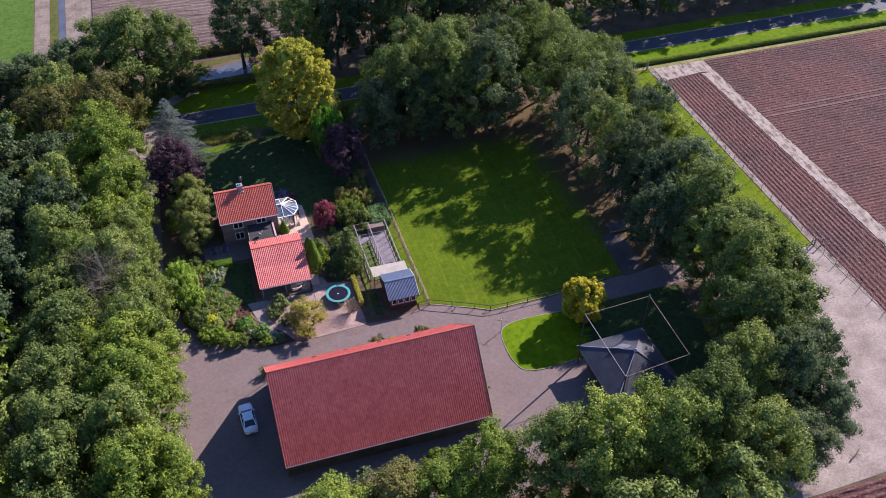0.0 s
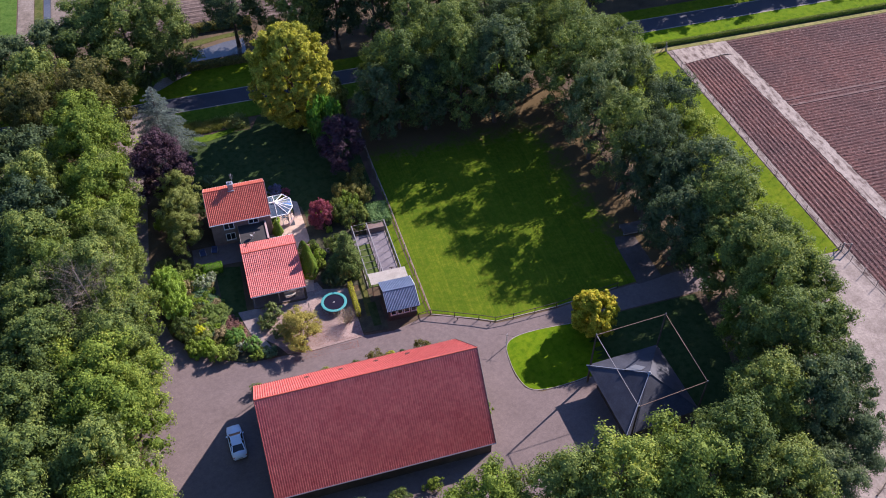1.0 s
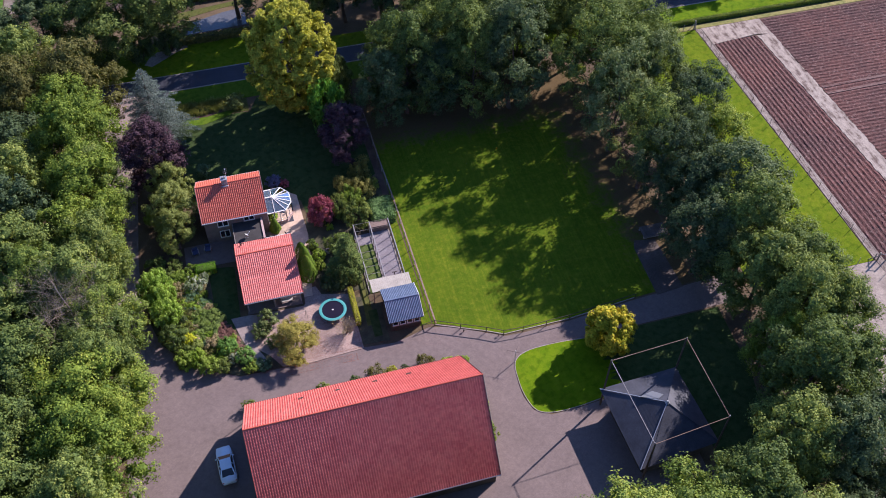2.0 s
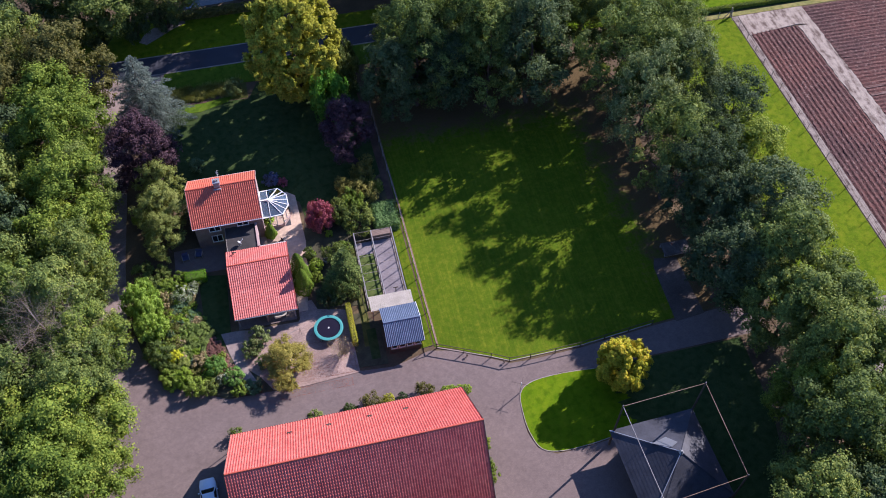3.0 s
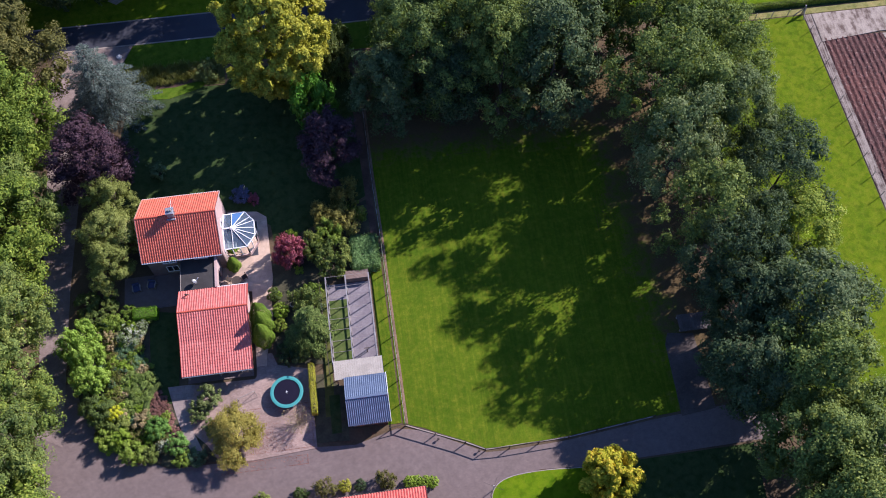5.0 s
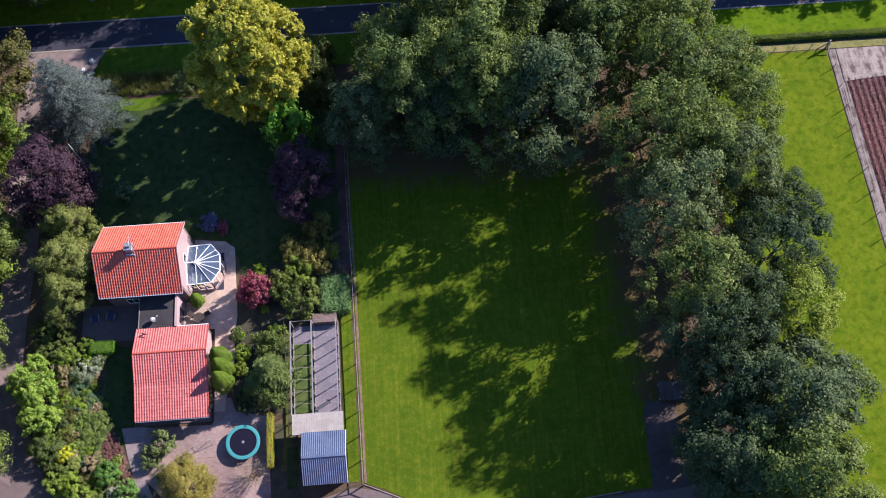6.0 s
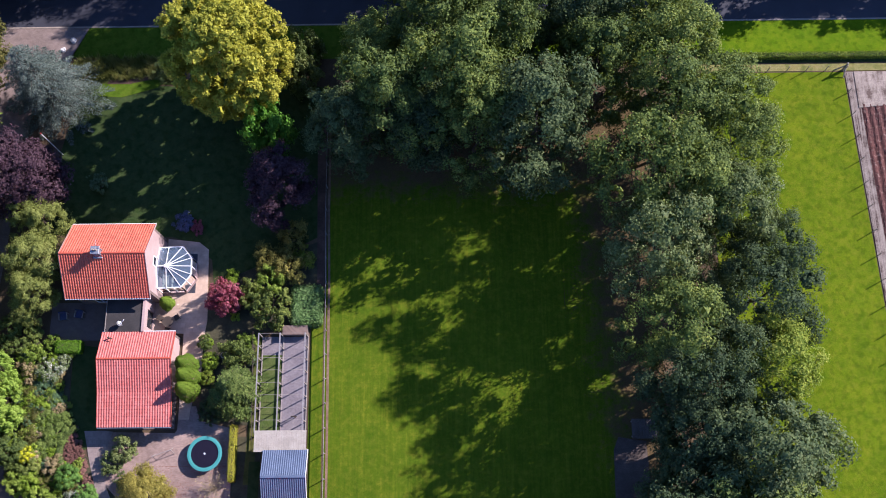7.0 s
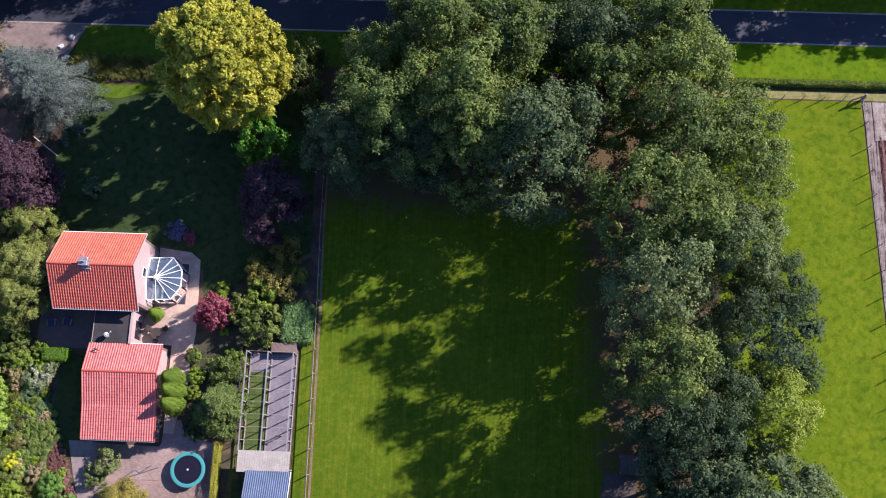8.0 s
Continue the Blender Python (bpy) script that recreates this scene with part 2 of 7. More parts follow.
M_RUT = track_mat("rutted_brown_sand", (0.062, 0.038, 0.033), (0.30, 0.25, 0.215), (4.2, 0.16))
M_TRACK = track_mat("tyre_marked_sand", (0.135, 0.098, 0.082), (0.365, 0.305, 0.258))
M_RUNFLOOR = surf("mauve_grey_concrete", (0.175, 0.15, 0.165), (0.235, 0.205, 0.215), 0.5, 5.0, 0.9, 0.3, 0.02)
M_SAND = surf("dry_sandy_soil", (0.215, 0.170, 0.142), (0.335, 0.275, 0.232), 0.35, 3.0, 0.95, 0.6, 0.06, vary=0.45)


def clod_mat(name, a, b, pale):
    """Turned soil in two broad tones, with dried pale clods strewn over it."""
    m, n, l, p = nodes_of(name)
    pos = place(n)
    f1, f2, f3 = noise_node(n, l, pos, 0.08, 5), noise_node(n, l, pos, 2.2, 6, 0.7), noise_node(n, l, pos, 2.9, 3, 0.6)
    c = mix(n, l, 1.0, ramp(n, l, f1, [(0.35, a), (0.65, b)]), ramp(n, l, f2, [(0.25, (0.25,) * 3), (0.75, (1.3,) * 3)]), "MULTIPLY")
    c = mix(n, l, ramp(n, l, f3, [(0.56, (0, 0, 0)), (0.68, (0.6,) * 3)]), c, pale)
    l.new(c, p.inputs["Base Color"])
    p.inputs["Roughness"].default_value, p.inputs["Specular IOR Level"].default_value = 0.95, 0.3
    bump_to(n, l, p, f2, 0.9, 0.12)
    return m


M_FIELD = clod_mat("ploughed_soil", (0.080, 0.036, 0.034), (0.128, 0.050, 0.041), (0.235, 0.155, 0.135))
M_TRAM = surf("compacted_soil", (0.14, 0.08, 0.068), (0.18, 0.115, 0.10), 0.3, 4.0, 0.95, 0.6, 0.05, vary=0.5)
M_FARGREEN = grass("far_crop", (0.06, 0.115, 0.02), (0.078, 0.145, 0.025), (0.11, 0.15, 0.04))
M_HEADLAND = surf("trodden_headland", (0.15, 0.115, 0.085), (0.25, 0.20, 0.16), 0.35, 2.0, 0.95, 0.5, 0.05, vary=0.5)
M_STUBBLE = surf("pale_tilled_soil", (0.145, 0.10, 0.082), (0.20, 0.145, 0.12), 0.06, 2.0, 0.95, 0.8, 0.1, vary=0.55)
M_TANSOIL = surf("bare_tan_soil", (0.17, 0.105, 0.065), (0.27, 0.175, 0.115), 0.5, 5.0, 0.95, 0.5, 0.03, vary=0.5)
M_ROUGHGRASS = grass("rough_dry_grass", (0.075, 0.085, 0.025), (0.10, 0.11, 0.03), (0.16, 0.13, 0.06))
M_STRAW = grass("straw_coloured_grass", (0.19, 0.18, 0.06), (0.27, 0.24, 0.10), (0.33, 0.28, 0.15))
M_WATER = surf("ditch_water", (0.07, 0.075, 0.085), (0.11, 0.11, 0.115), 0.2, 3.0, 0.12, 0.05, 0.02, 0.6)
M_TILE = tile_mat("red_clay_tiles", (0.54, 0.107, 0.090), (0.70, 0.182, 0.146), 0.15)
M_RIDGE = plain("ridge_tiles", (0.46, 0.085, 0.05), 0.6)
M_SLATE = surf("dark_slate", (0.032, 0.034, 0.046), (0.055, 0.058, 0.075), 0.5, 6.0, 0.6, 0.3, 0.02)
M_BRICK = brick_mat("brown_brick", (0.15, 0.10, 0.085), (0.20, 0.135, 0.11), (0.17, 0.15, 0.14))
M_RENDER = surf("pale_render", (0.37, 0.265, 0.25), (0.44, 0.32, 0.30), 0.7, 8.0, 0.9, 0.2, 0.01, vary=0.15)
M_WHITE = plain("white_paint", (0.78, 0.78, 0.78), 0.45)
M_DARKWOOD = surf("dark_stained_wood", (0.045, 0.035, 0.03), (0.08, 0.06, 0.05), 0.7, 12.0, 0.8, 0.3, 0.01)
M_DARKWOOD2 = surf("dark_grey_planks", (0.09, 0.075, 0.07), (0.14, 0.12, 0.11), 0.8, 10.0, 0.9, 0.4, 0.01)
M_GREYWOOD = surf("weathered_wood", (0.23, 0.20, 0.18), (0.36, 0.31, 0.28), 0.8, 10.0, 0.9, 0.4, 0.01)
M_RAIL = surf("silvered_timber", (0.215, 0.20, 0.205), (0.30, 0.285, 0.285), 0.8, 10.0, 0.9, 0.3, 0.01)
M_TIE = surf("tan_timber", (0.20, 0.13, 0.10), (0.30, 0.21, 0.16), 0.8, 10.0, 0.9, 0.3, 0.01)
M_PALEWOOD = surf("pale_roof_boards", (0.35, 0.31, 0.26), (0.45, 0.40, 0.34), 0.8, 10.0, 0.9, 0.3, 0.01)
M_BLUEROOF = surf("blue_grey_sheeting", (0.09, 0.125, 0.195), (0.12, 0.16, 0.24), 0.7, 6.0, 0.5, 0.15, 0.01, 0.45)
M_FELT = surf("black_roofing_felt", (0.035, 0.032, 0.032), (0.055, 0.05, 0.05), 0.8, 14.0, 0.9, 0.3, 0.01)
M_STEEL = plain("galvanised_steel", (0.45, 0.46, 0.48), 0.4, 0.8)
M_LEAD = plain("lead_flashing", (0.36, 0.38, 0.42), 0.5, 0.6)
M_GLASS = glass_mat("window_glass")
M_ROOFGLASS = pane_mat("tinted_roof_glazing", (0.42, 0.56, 0.66))
M_TILE_HOUSE = tile_mat("orange_clay_tiles", (0.48, 0.102, 0.066), (0.62, 0.162, 0.101))
M_TILE_PALE = tile_mat("sun_bleached_clay_tiles", (0.47, 0.116, 0.098), (0.62, 0.190, 0.162))
M_DARKGLASS = plain("dark_glass", (0.02, 0.022, 0.027), 0.06, 0.0, 0.6)
M_BARK = surf("bark", (0.06, 0.045, 0.035), (0.12, 0.09, 0.07), 1.2, 9.0, 0.95, 0.7, 0.03)
M_PALEBARK = surf("grey_dead_bark", (0.23, 0.18, 0.13), (0.34, 0.27, 0.20), 1.2, 9.0, 0.95, 0.5, 0.02)
M_TEAL = plain("turquoise_padding", (0.05, 0.27, 0.26), 0.5)
M_MAT = plain("black_mesh_mat", (0.012, 0.011, 0.024), 0.9, 0.0, 0.08)
M_CAR = plain("silver_blue_paint", (0.70, 0.80, 0.93), 0.2, 0.0, 0.8, 0.03)
M_RUBBER = plain("black_rubber", (0.02, 0.02, 0.02), 0.8)
M_RED = plain("red_lamp_plastic", (0.45, 0.02, 0.02), 0.3)
M_SHEET = plain("dull_ribbed_metal", (0.17, 0.18, 0.20), 0.5, 0.4)
M_NAVY = plain("navy_cushion_fabric", (0.05, 0.06, 0.13), 0.9)
M_STONE = surf("white_boulder", (0.62, 0.6, 0.57), (0.75, 0.73, 0.7), 1.0, 6.0, 0.85, 0.4, 0.02)

L_OAK = leaf("oak_leaves", (0.059, 0.096, 0.032), (0.156, 0.208, 0.050), (0.325, 0.355, 0.086))
L_GREY = leaf("grey_green_leaves", (0.058, 0.088, 0.036), (0.140, 0.186, 0.068), (0.26, 0.30, 0.13))
L_LEAFY = leaf("full_green_leaves", (0.060, 0.102, 0.026), (0.172, 0.234, 0.044), (0.35, 0.38, 0.07))
L_DARK = leaf("dark_oak_leaves", (0.041, 0.068, 0.036), (0.090, 0.132, 0.054), (0.18, 0.215, 0.092))
L_FRESH = leaf("yellow_green_leaves", (0.066, 0.112, 0.018), (0.192, 0.260, 0.038), (0.385, 0.405, 0.072))
L_OLIVE = leaf("olive_brown_leaves", (0.062, 0.064, 0.019), (0.148, 0.146, 0.042), (0.26, 0.22, 0.075))
L_GOLD = leaf("golden_leaves", (0.20, 0.22, 0.032), (0.45, 0.44, 0.058), (0.62, 0.55, 0.10), 0.36)
L_PURPLE = leaf("copper_leaves", (0.026, 0.014, 0.021), (0.068, 0.037, 0.048), (0.135, 0.085, 0.100), 0.15)
L_RED = leaf("crimson_leaves", (0.15, 0.030, 0.048), (0.33, 0.085, 0.118), (0.48, 0.19, 0.225), 0.25)
L_BLUE = leaf("blue_needles", (0.042, 0.062, 0.052), (0.092, 0.122, 0.102), (0.17, 0.205, 0.175), 0.12, 0.6)
L_CONIFER = leaf("olive_conifer_sprays", (0.045, 0.076, 0.020), (0.12, 0.172, 0.042), (0.24, 0.29, 0.08), 0.15)
M_RUNGRASS = grass("worn_run_grass", (0.075, 0.105, 0.03), (0.095, 0.13, 0.04), (0.13, 0.14, 0.06))
L_CYPRESS = leaf("cypress_sprays", (0.068, 0.120, 0.014), (0.125, 0.198, 0.022), (0.20, 0.28, 0.035), 0.2)
L_TEALGREEN = leaf("blue_green_juniper", (0.075, 0.15, 0.045), (0.155, 0.26, 0.085), (0.26, 0.37, 0.16), 0.2)
L_EMERALD = leaf("emerald_clipped_leaves", (0.060, 0.140, 0.028), (0.130, 0.255, 0.050), (0.22, 0.36, 0.09), 0.2)
L_LAUREL = leaf("laurel_leaves", (0.05, 0.14, 0.018), (0.105, 0.26, 0.032), (0.17, 0.35, 0.06), 0.3)
L_HEATH = leaf("olive_green_heath", (0.085, 0.13, 0.030), (0.20, 0.27, 0.062), (0.34, 0.39, 0.11), 0.2)
L_YELLOW = leaf("bright_yellow_leaves", (0.32, 0.34, 0.02), (0.55, 0.56, 0.03), (0.74, 0.70, 0.06), 0.3)
L_SHRUB = leaf("grey_green_garden_leaves", (0.065, 0.098, 0.030), (0.18, 0.225, 0.075), (0.34, 0.36, 0.15), 0.25)
L_BOX = leaf("box_leaves", (0.075, 0.18, 0.014), (0.14, 0.28, 0.022), (0.22, 0.37, 0.04), 0.2)
L_LIME = leaf("bright_green_leaves", (0.115, 0.205, 0.02), (0.27, 0.38, 0.045), (0.39, 0.48, 0.085))
L_JUNI = leaf("juniper_sprays", (0.055, 0.100, 0.045), (0.115, 0.19, 0.09), (0.20, 0.285, 0.145), 0.15)
L_SAGE = leaf("sage_green_leaves", (0.095, 0.120, 0.028), (0.215, 0.250, 0.062), (0.33, 0.35, 0.11), 0.3)
L_KHAKI = leaf("yellowing_leaves", (0.20, 0.175, 0.035), (0.37, 0.325, 0.075), (0.50, 0.44, 0.12), 0.3)
L_KHAKI2 = leaf("olive_yellow_leaves", (0.085, 0.085, 0.020), (0.22, 0.205, 0.05), (0.38, 0.32, 0.09), 0.25)
L_WHITEFL = leaf("white_blossom", (0.059, 0.107, 0.024), (0.15, 0.20, 0.07), (0.85, 0.82, 0.75), 0.2)
L_PINKFL = leaf("faded_pink_blossom", (0.107, 0.119, 0.036), (0.380, 0.297, 0.154), (0.618, 0.451, 0.297), 0.2)
L_GARDEN = leaf("fresh_garden_leaves", (0.105, 0.175, 0.027), (0.255, 0.345, 0.058), (0.41, 0.475, 0.10))
L_MOUND = leaf("light_green_mound_leaves", (0.165, 0.275, 0.038), (0.335, 0.465, 0.085), (0.47, 0.58, 0.15))
L_LAVENDER = leaf("lavender_blue_flowers", (0.05, 0.08, 0.05), (0.13, 0.14, 0.24), (0.26, 0.26, 0.45), 0.2)
L_REED = leaf("dry_reedy_grass", (0.10, 0.125, 0.030), (0.24, 0.26, 0.075), (0.42, 0.38, 0.16), 0.25)
L_FALLEN = leaf("fallen_brown_leaves", (0.05, 0.03, 0.015), (0.10, 0.06, 0.03), (0.17, 0.11, 0.05), 0.05)
L_RUST = leaf("rusty_ground_cover", (0.130, 0.065, 0.052), (0.259, 0.130, 0.104), (0.363, 0.207, 0.168), 0.1)


# ---- building blocks ----
def mesh_object(name, verts, faces, material, parent=None, label="", smooth=False):
    me = bpy.data.meshes.new(name)
    me.from_pydata([tuple(v) for v in verts], [], [tuple(f) for f in faces])
    me.materials.append(material)
    if smooth:
        me.shade_smooth()
    ob = new(name, me)
    if parent:
        ob.parent = parent
    if label:
        tagged(ob, label)
    return ob


def part(name, bm, material, parent, label=""):
    me = bpy.data.meshes.new(name)
    bm.to_mesh(me)
    bm.free()
    me.materials.append(material)
    ob = new(name, me)
    if parent:
        ob.parent = parent
    if label:
        tagged(ob, label)
    return ob


def thing(name, label, category, x=0.0, y=0.0, z=0.0, group="", kind="", rz=0.0):
    ob = new(name)
    ob.matrix_basis = pose(x, y, z, 0, 0, rz)
    return tagged(ob, label, category, group, kind)


def box(bm, x0, y0, z0, x1, y1, z1, bevel=0.0):
    r = bmesh.ops.create_cube(bm, size=1.0, matrix=Matrix.Translation(((x0 + x1) / 2, (y0 + y1) / 2, (z0 + z1) / 2)) @ Matrix.Diagonal((abs(x1 - x0), abs(y1 - y0), abs(z1 - z0), 1)))
    if bevel:
        es = list({e for v in r["verts"] for e in v.link_edges})
        bmesh.ops.bevel(bm, geom=es, offset=bevel, segments=1, affect="EDGES")
    return bm


def boxes(*rows, bevel=0.0):
    bm = bmesh.new()
    for r in rows:
        box(bm, *r, bevel=bevel)
    return bm


def rod(bm, a, b, r0, r1=None, seg=7):
    a, b = Vector(a), Vector(b)
    d = b - a
    m = Matrix.Translation((a + b) / 2) @ d.to_track_quat("Z", "Y").to_matrix().to_4x4()
    bmesh.ops.create_cone(bm, cap_ends=True, segments=seg, radius1=r0, radius2=r0 if r1 is None else r1, depth=d.length, matrix=m)
    return bm


def rods(*rows, seg=7):
    bm = bmesh.new()
    for r in rows:
        rod(bm, *r, seg=seg)
    return bm


def beam(bm, a, b, w, h):
    """A squared timber from a to b."""
    a, b = Vector(a), Vector(b)
    d = b - a
    q = d.to_track_quat("X", "Z").to_matrix().to_4x4()
    bmesh.ops.create_cube(bm, size=1.0, matrix=Matrix.Translation((a + b) / 2) @ q @ Matrix.Diagonal((d.length, w, h, 1)))
    return bm


def slab(name, pts, z, material, label, category, thick=0.12, kind="structure"):
    """A flat sheet of ground with real edges."""
    n = len(pts)
    v = [(x, y, z) for x, y in pts] + [(x, y, z - thick) for x, y in pts]
    f = [tuple(range(n))] + [(i + n, (i + 1) % n + n, (i + 1) % n, i) for i in range(n)]
    a = sum(pts[i][0] * pts[(i + 1) % n][1] - pts[(i + 1) % n][0] * pts[i][1] for i in range(n))
    if a < 0:
        f = [tuple(reversed(q)) for q in f]
    ob = mesh_object(name, v, f, material)
    return tagged(ob, label, category, "", kind)


def smooth_line(pts, steps=5):
    """Catmull-Rom through an open row of plan points."""
    p = [Vector(q) for q in pts]
    p = [2 * p[0] - p[1]] + p + [2 * p[-1] - p[-2]]
    out = []
    for i in range(1, len(p) - 2):
        for k in range(steps):
            t = k / steps
            out.append(0.5 * (2 * p[i] + (p[i + 1] - p[i - 1]) * t + (2 * p[i - 1] - 5 * p[i] + 4 * p[i + 1] - p[i + 2]) * t * t + (3 * p[i] - p[i - 1] - 3 * p[i + 1] + p[i + 2]) * t ** 3))
    return [tuple(q) for q in out + [p[-2]]]


def wall_cells(parent, name, axis, at, thick, u0, u1, z0, z1, holes, material, label=""):
    """A wall along x (axis 'x') or y with openings (u0, u1, z0, z1) that go through it; built as butted blocks."""
    us = sorted({u0, u1, *[h[0] for h in holes], *[h[1] for h in holes]})
    zs = sorted({z0, z1, *[h[2] for h in holes], *[h[3] for h in holes]})
    bm = bmesh.new()
    for a, b in zip(us, us[1:]):
        for c, d in zip(zs, zs[1:]):
            if any(h[0] <= a and b <= h[1] and h[2] <= c and d <= h[3] for h in holes):
                continue
            box(bm, *((a, at, c, b, at + thick, d) if axis == "x" else (at, a, c, at + thick, b, d)))
    bmesh.ops.remove_doubles(bm, verts=bm.verts, dist=0.0005)
    return part(name, bm, material, parent, label)


def window(parent, axis, at, out, u0, u1, z0, z1, panes=1, wood=None, name="window"):
    """A framed window in an opening: frame, glass panes and sill. at: the wall's outer face, out: +1 or -1."""
    w = part(name, frame_bm(axis, at, out, u0, u1, z0, z1, panes), wood or M_WHITE, parent, "white painted window frame")
    d = 0.05 * out
    step = (u1 - u0) / panes
    for i in range(panes):
        a, b = u0 + i * step + 0.05, u0 + (i + 1) * step - 0.05
        lo, hi = sorted((at - 0.5 * d - 0.006, at - 0.5 * d + 0.006))
        bm = boxes((a, lo, z0 + 0.06, b, hi, z1 - 0.06) if axis == "x" else (lo, a, z0 + 0.06, hi, b, z1 - 0.06))
        part("pane", bm, M_DARKGLASS, w)
    lo, hi = sorted((at - 0.02 * out, at + 0.09 * out))
    bm = boxes((u0 - 0.05, lo, z0 - 0.07, u1 + 0.05, hi, z0 - 0.004) if axis == "x" else (lo, u0 - 0.05, z0 - 0.07, hi, u1 + 0.05, z0 - 0.004))
    part("sill", bm, M_EDGE, w)
    return w


def frame_bm(axis, at, out, u0, u1, z0, z1, panes):
    bm = bmesh.new()
    lo, hi = sorted((at - 0.08 * out, at + 0.025 * out))
    def put(a, c, b, d):
        box(bm, *((a, lo, c, b, hi, d) if axis == "x" else (lo, a, c, hi, b, d)))
    t = 0.085
    put(u0, z0, u1, z0 + t)
    put(u0, z1 - t, u1, z1)
    for i in range(panes + 1):
        u = u0 + (u1 - u0) * i / panes
        c = min(max(u, u0 + t / 2), u1 - t / 2)
        put(c - t / 2, z0 + t, c + t / 2, z1 - t)
    return bm


def gable(parent, name, x0, x1, line, material, label=""):
    """A gable-end wall between x0 and x1 whose outline is a row of (y, z)."""
    n = len(line)
    v = [(x0, y, z) for y, z in line] + [(x1, y, z) for y, z in line]
    f = [tuple(range(n)), tuple(range(2 * n - 1, n - 1, -1))] + [((i + 1) % n, i, i + n, (i + 1) % n + n) for i in range(n)]
    ob = mesh_object(name, v, f, material, parent, label)
    bm = bmesh.new()
    bm.from_mesh(ob.data)
    bmesh.ops.recalc_face_normals(bm, faces=bm.faces)
    bm.to_mesh(ob.data)
    bm.free()
    return ob


def tiles(parent, name, x0, x1, low, high, material, pitch=0.26, course=0.335, wave=0.042, step=0.05, seg=6, label=""):
    """A slope of pantiles from the eave low (y, z) to the ridge high: waved across, stepped course by course."""
    lo, hi = Vector((0, *low)), Vector((0, *high))
    d = hi - lo
    up = Vector((1, 0, 0)).cross(d).normalized()
    if up.z < 0:
        up = -up
    k = max(1, round(d.length / course))
    cols = round((x1 - x0) / pitch)
    xs = np.linspace(x0, x1, cols * seg + 1)
    ph = np.arange(cols * seg + 1) % seg / seg * 2 * np.pi
    hx = wave * (np.cos(ph) + 0.35 * np.sin(2 * ph))
    rows = []
    for i in range(k):
        rows += [(i / k, step + 0.01), ((i + 1) / k, 0.01)]
    v = np.zeros((len(rows), len(xs), 3))
    for r, (s, h) in enumerate(rows):
        base = lo + d * s
        v[r, :, 0] = xs
        v[r, :, 1] = base.y + up.y * (h + hx)
        v[r, :, 2] = base.z + up.z * (h + hx)
    m = len(xs)
    idx = np.arange(len(rows) * m).reshape(len(rows), m)
    q = np.stack([idx[:-1, :-1], idx[:-1, 1:], idx[1:, 1:], idx[1:, :-1]], -1).reshape(-1, 4)
    if d.y < 0:
        q = q[:, ::-1]
    return mesh_object(name, v.reshape(-1, 3).tolist(), q.tolist(), material, parent, label)


def ridge_caps(parent, x0, x1, y, z, material=None, r=0.1, length=0.42):
    bm = bmesh.new()
    n = round((x1 - x0) / length)
    for i in range(n):
        a = x0 + (x1 - x0) * i / n
        b = x0 + (x1 - x0) * (i + 1) / n + 0.03
        rod(bm, (a, y, z), (b, y, z), r * 1.08, r * 0.95, 9)
    return tagged(part("ridge_capping", bm, material or M_RIDGE, parent), kind="stuff")


def deck(parent, name, x0, x1, line, thick, material):
    """Roof boarding under the tiles: a bent slab along x whose top follows the row of (y, z)."""
    n = len(line)
    top = [(y, z) for y, z in line]
    low = [(y, z - thick) for y, z in reversed(line)]
    return gable(parent, name, x0, x1, top + low, material)


# ---- ground ----
def sheet(name, x0, x1, y0, y1, z, material, label, category):
    ob = mesh_object(name, [(x0, y0, z), (x1, y0, z), (x1, y1, z), (x0, y1, z)], [(0, 1, 2, 3)], material)
    return tagged(ob, label, category, "", "structure")


sheet("ground", -2000, 2000, -2000, 2000, 0.0, M_SOIL, "dark woodland soil with leaf litter under the trees", "ground")
LAWN_S = [(-0.2, 0.3), (1.8, -0.4), (5.7, -2.4), (7.7, -3.4), (10, -3.5), (16, -3.3), (25.0, -2.4), (33.5, -1.9)]
slab("lawn", LAWN_S + [(33.5, 8), (34, 41), (20, 43.5), (-0.4, 42.5)], 0.03, M_LAWN, "wide mown lawn, faintly striped, with leaf litter along its edges", "lawn")
slab("garden_lawn", [(-31, 27.6), (-16.5, 27.15), (-14.3, 26.4), (-12.2, 24.6), (-11.8, 21.6), (-1.2, 27), (-1.2, 44), (-15, 47.2), (-16.4, 44.3), (-27.5, 44.8)], 0.025, M_GLAWN, "garden lawn behind the house, shade put into its dark green", "lawn")
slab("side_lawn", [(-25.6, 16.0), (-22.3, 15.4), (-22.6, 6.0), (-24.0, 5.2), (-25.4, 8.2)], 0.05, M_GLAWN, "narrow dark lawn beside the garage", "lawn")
slab("run_verge", [(-1.75, 0.4), (-0.35, 0.4), (-0.55, 21.6), (-1.75, 17.5)], 0.035, M_LAWN, "grass strip between the wire run and the fence", "grass")
slab("lawn_edging", [(0.06, 0.3), (0.3, 0.2), (0.08, 21.9), (-0.14, 29.8), (-0.18, 40), (-0.4, 40), (-0.36, 29.8), (-0.16, 21.9)], 0.05, M_TANSOIL, "narrow strip of bare tan soil under the lawn fence", "path")
slab("soil_strip", [(-1.25, 21.7), (-0.55, 21.7), (-0.75, 42), (-1.75, 42)], 0.055, M_STRIP, "bare reddish soil strip beside the lawn fence", "path")
